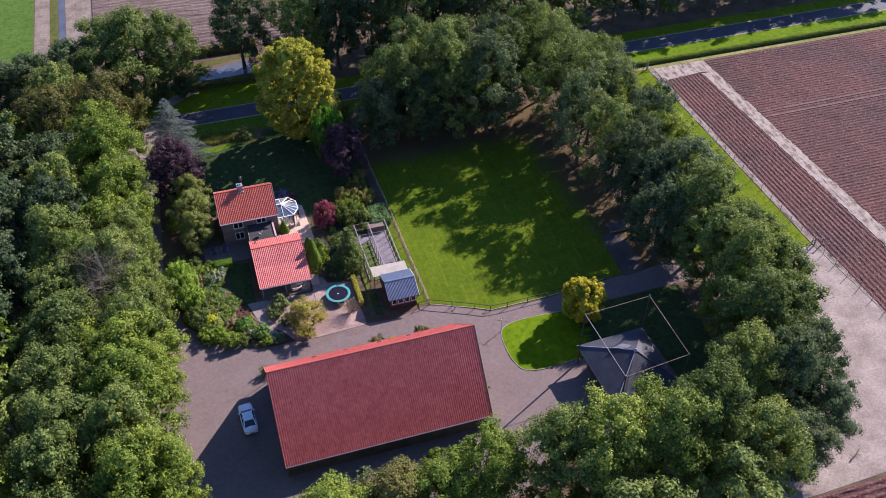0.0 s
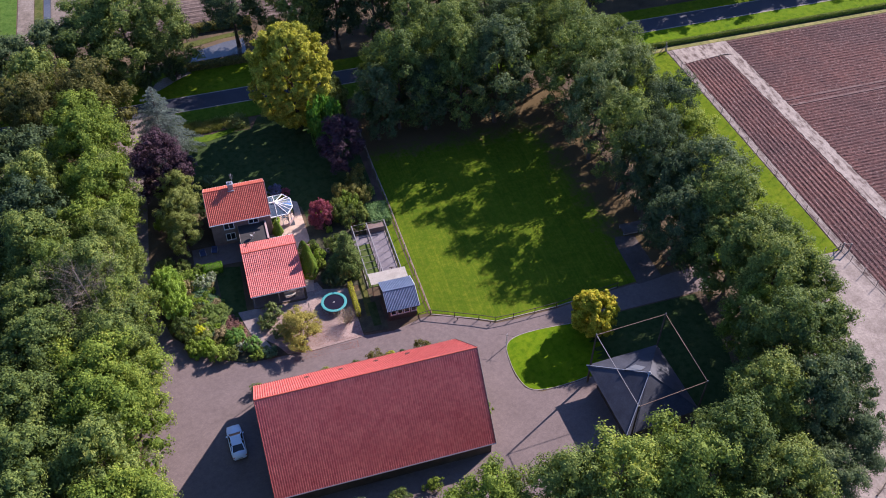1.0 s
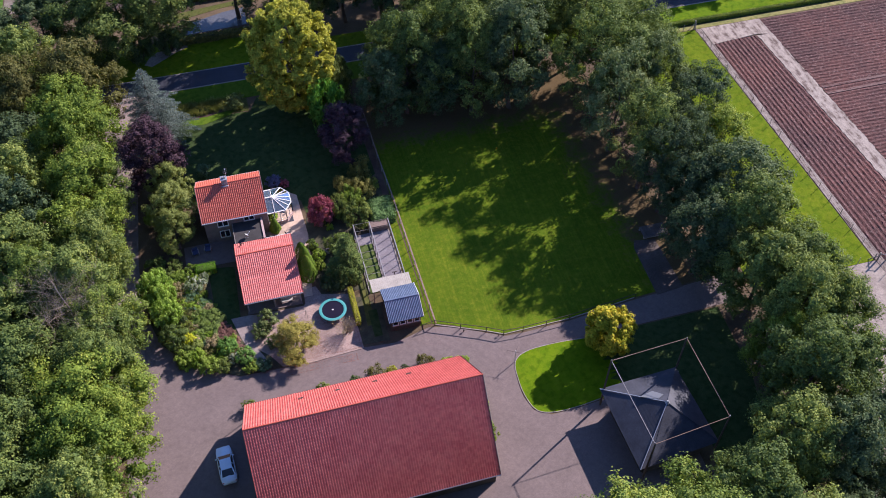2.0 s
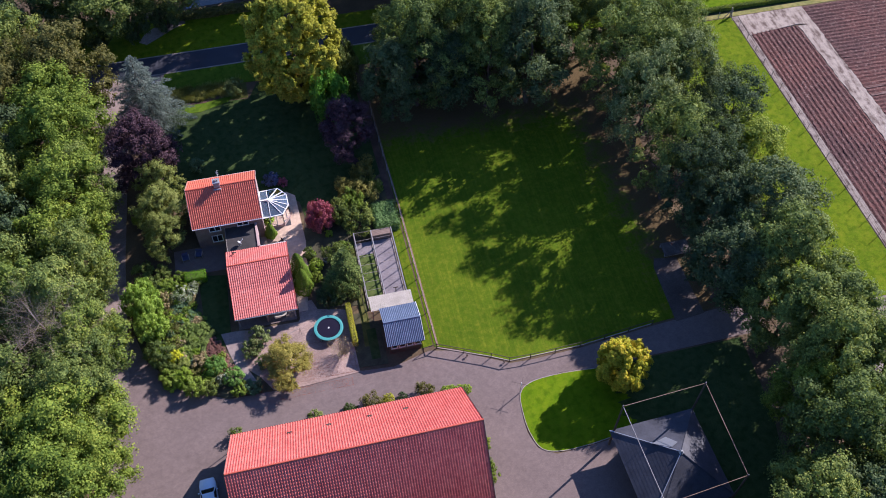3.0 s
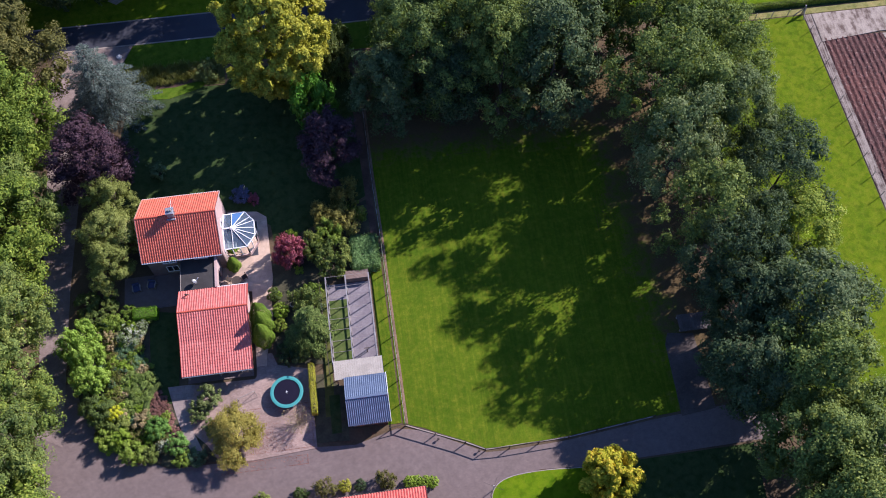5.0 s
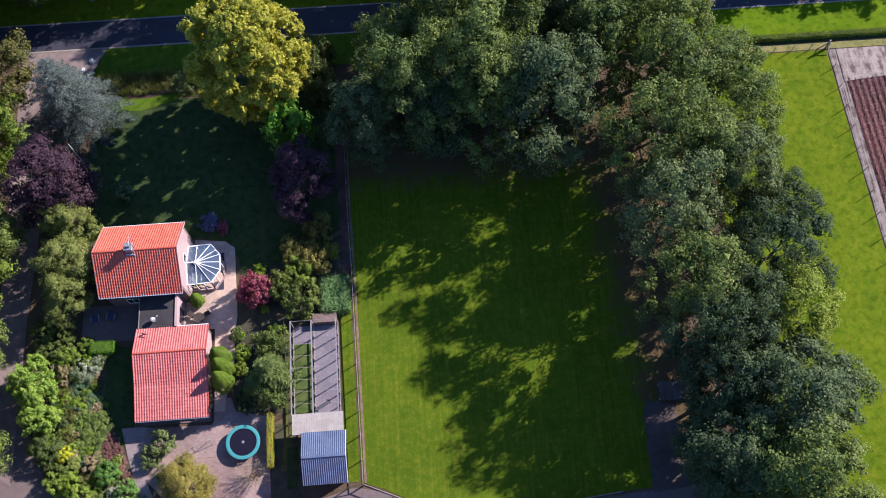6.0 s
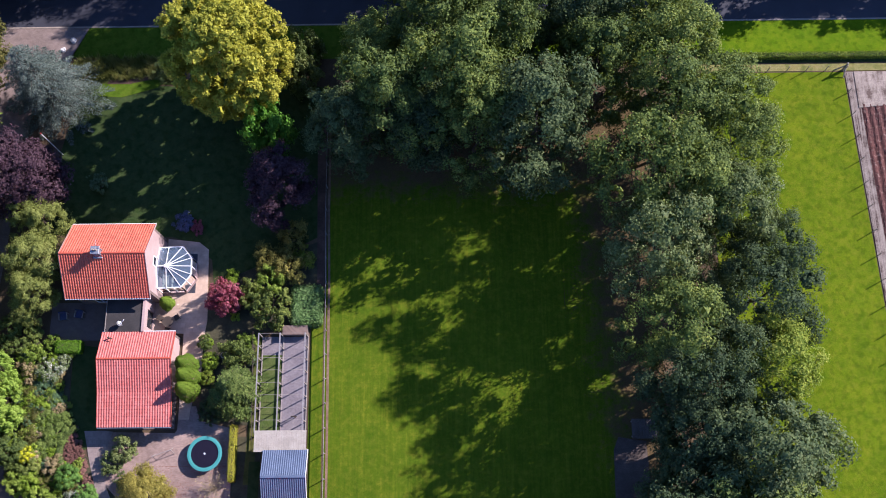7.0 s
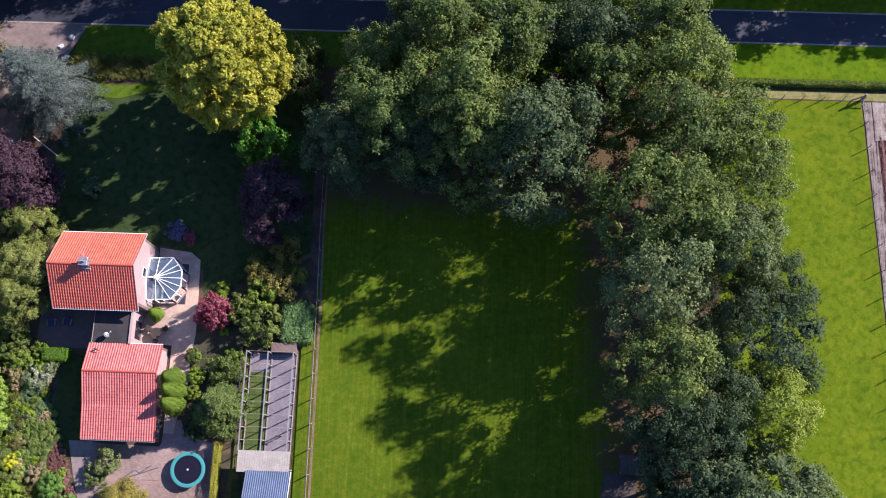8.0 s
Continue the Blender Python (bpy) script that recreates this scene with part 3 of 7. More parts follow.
slab("garden_bed", [(-33.2, 16.2), (-25.7, 16.1), (-25.5, 8), (-24.1, 5.0), (-22.6, 4.7), (-21.7, 2.6), (-19.8, 0.7), (-18.7, -1.0), (-23.7, -0.95), (-28.2, 1.1), (-30.2, 3.3), (-32.2, 5.7), (-33.2, 9)], 0.06, M_BED, "dark soil of the planted front garden", "flower bed")
slab("shrub_bed", [(-12.4, 8.2), (-12.6, 17.2), (-11.9, 22.0), (-1.2, 26.5), (-1.0, 17.4), (-6.6, 17.0), (-6.9, 7.6)], 0.045, M_BED, "dark soil under the shrubs beside the terrace", "flower bed")

yard = [(-36.9, 9.0), (-33.0, 9.0), (-32.0, 5.8), (-30.2, 3.4), (-28.2, 1.2), (-23.7, -1.1), (-15.4, -1.3), (-9, -0.9), (-5.2, -1.2), (-0.9, -0.1), (1.8, -0.7), (5.7, -2.7), (7.7, -3.7), (10, -3.8), (16, -3.6), (25.0, -2.7), (37.5, -1.9), (37.9, -6.1)]
yard += [(16.6, -6.4), (12.8, -6.1), (8.5, -6.8), (7.45, -8.4), (7.2, -10.5), (7.2, -12.3), (7.8, -14.2), (9.6, -15.3), (13.4, -15.2), (15.5, -15.0), (23.6, -15.0), (23.6, -26.5), (3, -28.5), (3, -31.5), (-34, -31.5), (-37, -20)]
slab("yard", yard, 0.02, M_YARD, "grey paved farmyard round the barn", "pavement")
island = smooth_line([(17.0, -6.5), (12.8, -6.25), (9.4, -6.5), (7.75, -7.6), (7.35, -10.0), (7.45, -12.4), (8.2, -14.4), (10.2, -15.1), (13.4, -15.05), (15.6, -14.8)])
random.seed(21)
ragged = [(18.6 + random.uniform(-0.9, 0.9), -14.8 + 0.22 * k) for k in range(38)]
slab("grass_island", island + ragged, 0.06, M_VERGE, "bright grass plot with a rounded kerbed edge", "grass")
# darker sheet that paints the trees' shade onto the grass, ragged at its start
slab("shade_toned_grass", [(17.2, -6.55), (17.2, -14.8), (25.4, -15), (25.4, -26), (31, -28), (34, -16), (34.4, -6.4)], 0.04, M_GLAWN, "grass with the trees' shade put into its dark colour", "grass")
bm = bmesh.new()
for a, b in zip(island, island[1:]):
    beam(bm, (*a, 0.035), (*b, 0.035), 0.07, 0.075)
tagged(part("kerb", bm, M_EDGE, None), "low concrete kerb round the grass plot", "kerb", "", "structure")
slab("east_path", [(27.95, -2.75), (31.6, -2.4), (31.3, 5.8), (28.6, 6.2), (28.1, 5.0)], 0.05, M_SHADE_LITTER, "paved corner beside the lawn, tree shade and leaf litter in its colour", "pavement")
slab("patio", [(-23.0, 4.9), (-21.8, 2.7), (-19.9, 0.8), (-18.7, -1.1), (-15.4, -1.4), (-9.0, -1.0), (-9.2, 7.4), (-12.4, 8.2), (-12.9, 9.6), (-14.5, 9.6), (-14.6, 7.3), (-14.8, 7.0), (-22.6, 7.2)], 0.07, M_CLINK, "reddish clinker patio with fallen leaves", "pavement")
slab("garage_floor", [(-21.6, 7.4), (-14.9, 7.4), (-14.9, 16.4), (-21.6, 16.4)], 0.09, M_YARD, "concrete floor under the garage roof", "floor")
slab("garage_drive", [(-23.7, 7.3), (-21.6, 7.3), (-20.9, 7.2), (-21.3, 5.6), (-21.6, 4.0), (-21.1, 2.0), (-20.2, 0.0), (-21.4, 0.1), (-22.3, 2.3), (-23.0, 4.6)], 0.085, M_TERR2, "pale paved path from the carport to the yard", "path")
slab("terrace", [(-16.85, 26.9), (-13.6, 26.5), (-12.6, 25.7), (-12.45, 21.9), (-12.3, 18.2), (-12.6, 16.0), (-12.55, 13.5), (-12.9, 11.5), (-13.4, 9.5), (-13.5, 8.3), (-14.55, 8.3), (-14.6, 15.0), (-14.6, 16.9), (-17.7, 17.0), (-17.65, 20.05), (-16.85, 20.05)], 0.1, M_TERR, "sunlit beige terrace round the conservatory", "terrace")
slab("entrance_court", [(-28.2, 16.3), (-21.5, 16.3), (-21.5, 20.2), (-28.2, 20.2)], 0.05, M_YARD, "grey paved court at the house door", "pavement")
slab("driveway", [(-37.2, 51.7), (-27.4, 51.7), (-29.2, 47.6), (-32.6, 45), (-34.0, 20), (-34.2, 2.5), (-36.9, 4.0), (-37.0, 20), (-37.1, 43)], 0.03, M_DRIVE, "pale paved driveway from the road", "driveway")
slab("road", [(-600, 51.8), (600, 51.8), (600, 55.4), (-600, 55.4)], 0.05, M_ROAD, "dark asphalt country road", "road")
for y in (51.62, 55.4):
    slab("road_edge", [(-600, y), (600, y), (600, y + 0.18), (-600, y + 0.18)], 0.06, M_EDGE, "pale concrete edge of the road", "kerb")
slab("verge", [(20, 51.6), (600, 51.6), (600, 47.5), (20, 47.5)], 0.03, M_VERGE, "bright mown verge beside the road", "grass")
# same verge in a darker green, the tree shade painted in
slab("verge", [(-29.2, 48.0), (-27.5, 51.6), (20, 51.6), (20, 47.5), (-16, 47.5)], 0.03, M_VERGE2, "mown verge beside the road, half shade put into its green", "grass")
slab("front_bed", [(-29.0, 44.9), (-16.5, 44.5), (-16.5, 47.4), (-28.9, 47.5)], 0.035, M_ROUGHGRASS, "rough grassy strip behind the verge", "grass")
# brighter sheet paints the sunlight on the edge of the dark lawn
slab("mown_lit_strip", [(-26.6, 43.4), (-23.2, 43.1), (-19.4, 44.2), (-18.4, 45.2), (-25.4, 44.75)], 0.05, M_VERGE2, "mown edge of the garden lawn, sunlight put into its green", "grass")
slab("bare_soil", [(-24.9, 44.72), (-22.4, 44.7), (-20.1, 45.25), (-20.0, 45.75), (-22.6, 45.4), (-24.7, 45.15)], 0.06, M_STRIP, "bare reddish soil beside the rough grass", "flower bed")
slab("far_verge", [(-300, 55.6), (600, 55.6), (600, 58.5), (-12, 58.8), (-12, 62.3), (-25.5, 63.9), (-60, 63.5), (-300, 62)], 0.03, M_PASTURE, "grass verge on the far side of the road", "grass")
slab("bare_sand", [(-30.7, 59.0), (-29.8, 60.6), (-28.5, 61.7), (-26.2, 62.1), (-24.0, 62.4), (-23.8, 61.8), (-25.6, 61.0), (-27.3, 59.8), (-29.6, 58.3)], 0.045, M_SAND, "bare sandy patch at the edge of the far verge", "track")
slab("ditch_water", [(-23.6, 65.0), (-14, 65.4), (-14, 70.0), (-17.4, 69.6), (-22.8, 68.0)], 0.02, M_WATER, "still grey water of a broad ditch", "water")
slab("ditch_bank", [(-25, 69.0), (-17.4, 70.8), (-12, 71.2), (-12, 72.6), (-25, 71.0)], 0.03, M_ROUGHGRASS, "rough grassy bank of the ditch", "bank")
slab("far_crop_field", [(-300, 80), (-52.2, 80), (-52.0, 240), (-300, 240)], 0.03, M_FARGREEN, "bright green crop field", "field")
slab("farm_track", [(-52.0, 78), (-49.2, 78), (-49.0, 240), (-51.8, 240)], 0.04, M_HEADLAND, "pale sandy farm track", "track")
slab("track_grass", [(-49.1, 78), (-47.6, 78), (-47.4, 240), (-48.9, 240)], 0.03, M_ROUGHGRASS, "grass beside the farm track", "grass")
slab("field_ditch", [(-47.5, 78), (-46.3, 78), (-46.1, 240), (-47.3, 240)], 0.02, M_WATER, "narrow straight ditch between the fields", "water")
slab("headland", [(-46.2, 78), (-41.2, 78), (-41.0, 240), (-46.0, 240)], 0.03, M_HEADLAND, "sandy strip beside the ditch", "track")
slab("pasture", [(40, -4.9), (57.2, -4.9), (55.6, 45.2), (40, 45.2)], 0.03, M_PASTURE, "green paddock between the trees and the field", "grass")
slab("paddock_path", [(40, 45.35), (600, 45.35), (600, 46.2), (40, 46.2)], 0.045, M_STRAW, "strip of straw-coloured dry grass below the hedge", "path")
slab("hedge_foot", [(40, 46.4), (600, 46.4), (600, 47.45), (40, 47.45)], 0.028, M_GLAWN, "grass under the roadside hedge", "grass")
slab("field_edge", [(55.75, 45.2), (56.85, 45.2), (58.45, -4.9), (59.9, -24), (59.4, -24), (57.35, -4.9)], 0.06, M_RUT, "rutted sandy strip between fence and ploughland", "track")
lane = smooth_line([(59.6, -24), (59.0, -15), (57.9, -8), (57.4, -4.95)], 3)
slab("sandy_lane", lane + [(46, -4.95), (44, -20), (40, -31), (33, -37), (20, -39), (20, -41.5), (34, -41.5), (48, -41.0), (61, -40.0)], 0.025, M_SAND, "bare sandy track along the field", "track")
slab("sand_pad", [(56.75, 40.9), (64.8, 41.6), (67.2, 41.0), (67.0, 45.2), (56.7, 45.2)], 0.115, M_TRACK, "patch of dry tyre-marked sand at the field corner", "track")
random.seed(3)
edge = [-60 + 0.55 * k for k in range(185)]
slab("sand_strip", [(64.7 - 0.055 * (y - 41.3) + random.uniform(-0.14, 0.1), y) for y in edge] + [(67.2 - 0.055 * (y - 41.3) + random.uniform(-0.14, 0.12), y) for y in reversed(edge)], 0.1, M_TRACK, "sandy tractor track across the field", "track")


def ridged(name, x0, x1, y0, y1, along, spacing, height, label, seg=6, run=0.6, slant=(0.0, 0.0), z=0.02):
    """Ploughed ridges as one uneven sheet; slant moves the x0 and x1 sides per metre of y."""
    rng = np.random.default_rng(5)
    if along == "y":
        u = np.linspace(x0, x1, int((x1 - x0) / spacing) * seg + 1)
        w = np.linspace(y0, y1, int((y1 - y0) / run) + 1)
    else:
        u = np.linspace(y0, y1, int((y1 - y0) / spacing) * seg + 1)
        w = np.linspace(x0, x1, int((x1 - x0) / run) + 1)
    ph = np.arange(len(u)) % seg / seg * 2 * np.pi
    prof = height * (0.5 - 0.5 * np.cos(ph))
    U, W = np.meshgrid(u, w, indexing="ij")
    Z = z + prof[:, None] * (0.8 + 0.4 * rng.random(U.shape)) + rng.normal(0, height * 0.1, U.shape)
    Z = np.maximum(Z, 0.006)
    U2 = U + rng.normal(0, spacing * 0.03, U.shape)
    X, Y = (U2, W) if along == "y" else (W, U2)
    w1 = (X - x0) / (x1 - x0)
    X = X + ((1 - w1) * slant[0] + w1 * slant[1]) * (Y - y1)
    n0, n1 = U.shape
    idx = np.arange(n0 * n1).reshape(n0, n1)
    q = np.stack([idx[:-1, :-1], idx[1:, :-1], idx[1:, 1:], idx[:-1, 1:]], -1).reshape(-1, 4)
    if along == "x":
        q = q[:, ::-1]
    ob = mesh_object(name, np.stack([X, Y, Z], -1).reshape(-1, 3).tolist(), q.tolist(), M_STUBBLE if name == "north_field" else M_FIELD)
    return tagged(ob, label, "field", "", "structure")


ridged("field_strip", 56.95, 64.7, -60, 41.3, "y", 0.66, 0.11, "ridged reddish-brown ploughed strip", 6, 0.4, (-0.032, -0.055))
ridged("ploughed_field", 67.05, 150, -70, 45.1, "x", 0.7, 0.12, "reddish-brown ploughed field in fine rows", 5, 0.8, (-0.055, 0.0))
for y in (25.5, 27.0):
    slab("tramline", [(68.2, y), (150, y), (150, y + 0.42), (68.2, y + 0.42)], 0.13, M_TRAM, "pale compacted wheel track across the ploughed field", "track")
ridged("south_field", 20, 61, -60, -41.7, "x", 0.8, 0.22, "brown field beyond the sandy track", 5, 0.9)
ridged("north_field", -41, 90, 75, 190, "x", 1.25, 0.24, "pale brown ploughed field beyond the ditch", 4, 2.2)


# ---- barn ----
def make_barn():
    t = thing("barn", "long brick barn with a steep red clay pantile roof", "barn")
    x0, x1, ys, yn, ze, yr, zr = -23.5, 1.25, -21.95, -6.75, 2.7, -14.4, 10.6
    wx0, wx1, ws, wn_ = x0 + 0.25, x1 - 0.25, ys + 0.55, yn - 0.45
    sl = (zr - ze) / (yr - ys)
    top_s, top_n = ze + sl * (ws - ys) - 0.2, ze + (zr - ze) / (yn - yr) * (yn - wn_) - 0.2
    wall_cells(t, "wall", "x", ws, 0.25, wx0, wx1, 0, top_s, [], M_DARKWOOD, "dark boarded rear wall")
    wall_cells(t, "wall", "x", wn_ - 0.25, 0.25, wx0, wx1, 0, top_n, [(-20, -17, 0, 2.3)], M_BRICK)
    for a in (wx0, wx1 - 0.25):
        gable(t, "gable_wall", a, a + 0.25, [(ws + 0.25, 0), (ws + 0.25, top_s), (yr, zr - 0.25), (wn_ - 0.25, top_n), (wn_ - 0.25, 0)], M_BRICK)
    part("barn_door", boxes((-20, wn_ - 0.2, 0.03, -17, wn_ - 0.12, 2.3)), M_DARKWOOD, t)
    deck(t, "roof_boarding", x0 + 0.05, x1 - 0.05, [(ys + 0.04, ze - 0.06), (yr, zr - 0.06), (yn - 0.04, ze - 0.06)], 0.12, M_DARKWOOD)
    tiles(t, "tiled_slope", x0, x1, (ys, ze), (yr, zr), M_TILE, wave=0.024, step=0.05)
    tiles(t, "tiled_slope", x0, x1, (yn, ze), (yr, zr), M_TILE)
    ridge_caps(t, x0, x1, yr, zr - 0.02)
    for x in (x0 - 0.03, x1 - 0.01):
        bm = bmesh.new()
        beam(bm, (x, ys, ze - 0.02), (x, yr, zr - 0.02), 0.05, 0.2)
        beam(bm, (x, yn, ze - 0.02), (x, yr, zr - 0.02), 0.05, 0.2)
        part("verge_board", bm, M_DARKWOOD, t)
    part("gutter", rods(((x0, ys - 0.06, ze - 0.06), (x1, ys - 0.06, ze - 0.06), 0.07), seg=8), M_STEEL, t, "pale grey gutter")
    part("gutter", rods(((x0, yn + 0.06, ze - 0.06), (x1, yn + 0.06, ze - 0.06), 0.06), seg=8), M_DARKWOOD, t)
    for x in (-17.4, -13.4, -9.2, -5.4):
        part("vent_tile", boxes((x - 0.28, -9.1, 5.1, x + 0.28, -8.85, 5.16), bevel=0.02), M_DARKWOOD, t, "small dark vent tile")
    for x in (x0 + 0.4, x1 - 0.4):
        part("downpipe", rods(((x, yn + 0.02, 0.02), (x, yn + 0.02, ze - 0.08), 0.045)), M_STEEL, t)


make_barn()


# ---- house ----
def make_house():
    t = thing("house", "small brick house with red pantile roof and chimney", "house")
    x0, x1, ys, yn, ze, yr, zr = -25.12, -16.87, 19.6, 27.15, 4.42, 23.42, 7.12
    a, b, c, d = x0 + 0.15, x1 - 0.06, ys + 0.5, yn - 0.45
    top = ze + 0.2
    wins = [(-23.35, -21.95, 2.75, 3.85), (-20.0, -18.6, 3.0, 3.95), (-23.3, -22.0, 0.7, 2.0)]
    wall_cells(t, "wall", "x", c, 0.28, a, b, 0, top, wins, M_BRICK)
    for u0, u1, z0, z1 in wins:
        window(t, "x", c, -1, u0, u1, z0, z1, 2)
    wall_cells(t, "wall", "x", d - 0.28, 0.28, a, b, 0, top, [(-24, -22.4, 0.8, 2.1), (-19.8, -18, 0.8, 2.1)], M_BRICK)
    for u in (-24, -19.8):
        window(t, "x", d, 1, u, u + 1.6, 0.8, 2.1, 2)
    tri = [(c + 0.28, top), (yr, zr - 0.12), (d - 0.28, top)]
    wall_cells(t, "gable_wall", "y", a, 0.28, c + 0.28, d - 0.28, 0, top, [(22.6, 24.0, 0.9, 2.1)], M_BRICK)
    gable(t, "gable_peak", a, a + 0.28, tri, M_BRICK)
    wall_cells(t, "gable_wall", "y", b - 0.28, 0.28, c + 0.28, d - 0.28, 0, top, [(22.4, 24.2, 0.1, 2.2), (23.0, 24.0, 3.1, 4.2)], M_RENDER, "pale rendered gable wall")
    gable(t, "gable_peak", b - 0.28, b, tri, M_RENDER, "pale rendered gable peak")
    window(t, "y", b, 1, 23.0, 24.0, 3.1, 4.2, 1)
    window(t, "y", a, -1, 22.6, 24.0, 0.9, 2.1, 2)
    deck(t, "roof_boarding", x0 + 0.04, x1 - 0.04, [(ys + 0.03, ze - 0.05), (yr, zr - 0.05), (yn - 0.03, ze - 0.05)], 0.12, M_WHITE)
    tiles(t, "tiled_slope", x0, x1, (ys, ze), (yr, zr), M_TILE_HOUSE, pitch=0.245, wave=0.034, step=0.035)
    tiles(t, "tiled_slope", x0, x1, (yn, ze), (yr, zr), M_TILE_HOUSE, pitch=0.245, wave=0.034, step=0.035)
    ridge_caps(t, x0, x1, yr, zr - 0.02)
    for y, o in ((ys, -1), (yn, 1)):
        part("gutter", rods(((x0 - 0.02, y + 0.05 * o, ze - 0.06), (x1 + 0.02, y + 0.05 * o, ze - 0.06), 0.065), seg=8), M_WHITE, t, "white gutter")
    for x in (x0 - 0.025, x1 + 0.025):
        bm = bmesh.new()
        beam(bm, (x, ys, ze - 0.02), (x, yr, zr - 0.02), 0.04, 0.16)
        beam(bm, (x, yn, ze - 0.02), (x, yr, zr - 0.02), 0.04, 0.16)
        part("verge_board", bm, M_RENDER, t)
    ch = part("chimney", boxes((-21.75, 23.2, 6.6, -21.05, 23.85, 7.78), (-21.82, 23.13, 7.78, -20.98, 23.92, 7.88), bevel=0.015), M_LEAD, t, "grey chimney with a capped top")
    part("flashing", boxes((-21.85, 22.95, 6.72, -20.95, 23.19, 6.94), bevel=0.02), M_LEAD, ch)
    for x in (-21.55, -21.25):
        part("chimney_pot", rods(((x, 23.5, 7.88), (x, 23.5, 8.14), 0.11, 0.09), seg=10), M_EDGE, ch)
    aer = rods(((-21.0, 23.7, 7.0), (-21.0, 23.7, 8.9), 0.02), ((-21.0, 23.3, 8.8), (-21.0, 24.3, 8.8), 0.014), *[((-21.25, 23.4 + 0.2 * i, 8.8), (-20.75, 23.4 + 0.2 * i, 8.8), 0.01) for i in range(5)])
    part("aerial", aer, M_STEEL, t, "thin metal television aerial")
    return t


make_house()


def make_link():
    t = thing("link_building", "low flat-roofed link between house and garage", "extension")
    wall_cells(t, "wall", "y", -21.45, 0.25, 16.56, 20.15, 0, 2.85, [(17.4, 18.4, 0.05, 2.15)], M_BRICK)
    wall_cells(t, "wall", "y", -17.95, 0.25, 16.56, 20.15, 0, 3.12, [(17.2, 19.0, 0.12, 2.2)], M_RENDER, "pale end wall with a parapet")
    part("flat_roof", boxes((-21.5, 16.56, 2.86, -17.96, 20.16, 2.98)), M_FELT, t, "black felt flat roof")
    part("roof_kerb", boxes((-21.55, 16.56, 2.86, -21.5, 20.16, 3.05)), M_GREYWOOD, t)
    dr = part("door", boxes((-21.40, 17.44, 0.06, -21.34, 18.36, 2.12)), M_WHITE, t, "white entrance door")
    part("handle", boxes((-21.46, 18.2, 1.0, -21.41, 18.3, 1.06)), M_STEEL, dr)
    part("glass_door", boxes((-17.86, 17.25, 0.13, -17.82, 18.95, 2.17)), M_DARKGLASS, t)


make_link()
d = thing("satellite_dish", "white satellite dish on the flat roof", "satellite dish", -20.0, 17.2, 2.98)
bm = bmesh.new()
bmesh.ops.create_uvsphere(bm, u_segments=18, v_segments=10, radius=0.5)
bmesh.ops.delete(bm, geom=[v for v in bm.verts if v.co.z > -0.3], context="VERTS")
bmesh.ops.solidify(bm, geom=bm.faces[:], thickness=0.02)
bmesh.ops.transform(bm, verts=bm.verts, matrix=pose(0.05, 0.1, 0.55, -50, 0, -55) @ Matrix.Translation((0, 0, 0.36)))
part("reflector", bm, M_STEEL, d, "pale grey dish reflector")
part("mast", rods(((0, 0, 0), (0, 0, 0.6), 0.03), ((-0.2, 0, 0.01), (0.2, 0, 0.01), 0.03)), M_STEEL, d)
part("feed_arm", rods(((0.05, 0.05, 0.4), (0.42, 0.38, 0.62), 0.018), ((0.38, 0.34, 0.6), (0.46, 0.42, 0.66), 0.045)), M_WHITE, d)


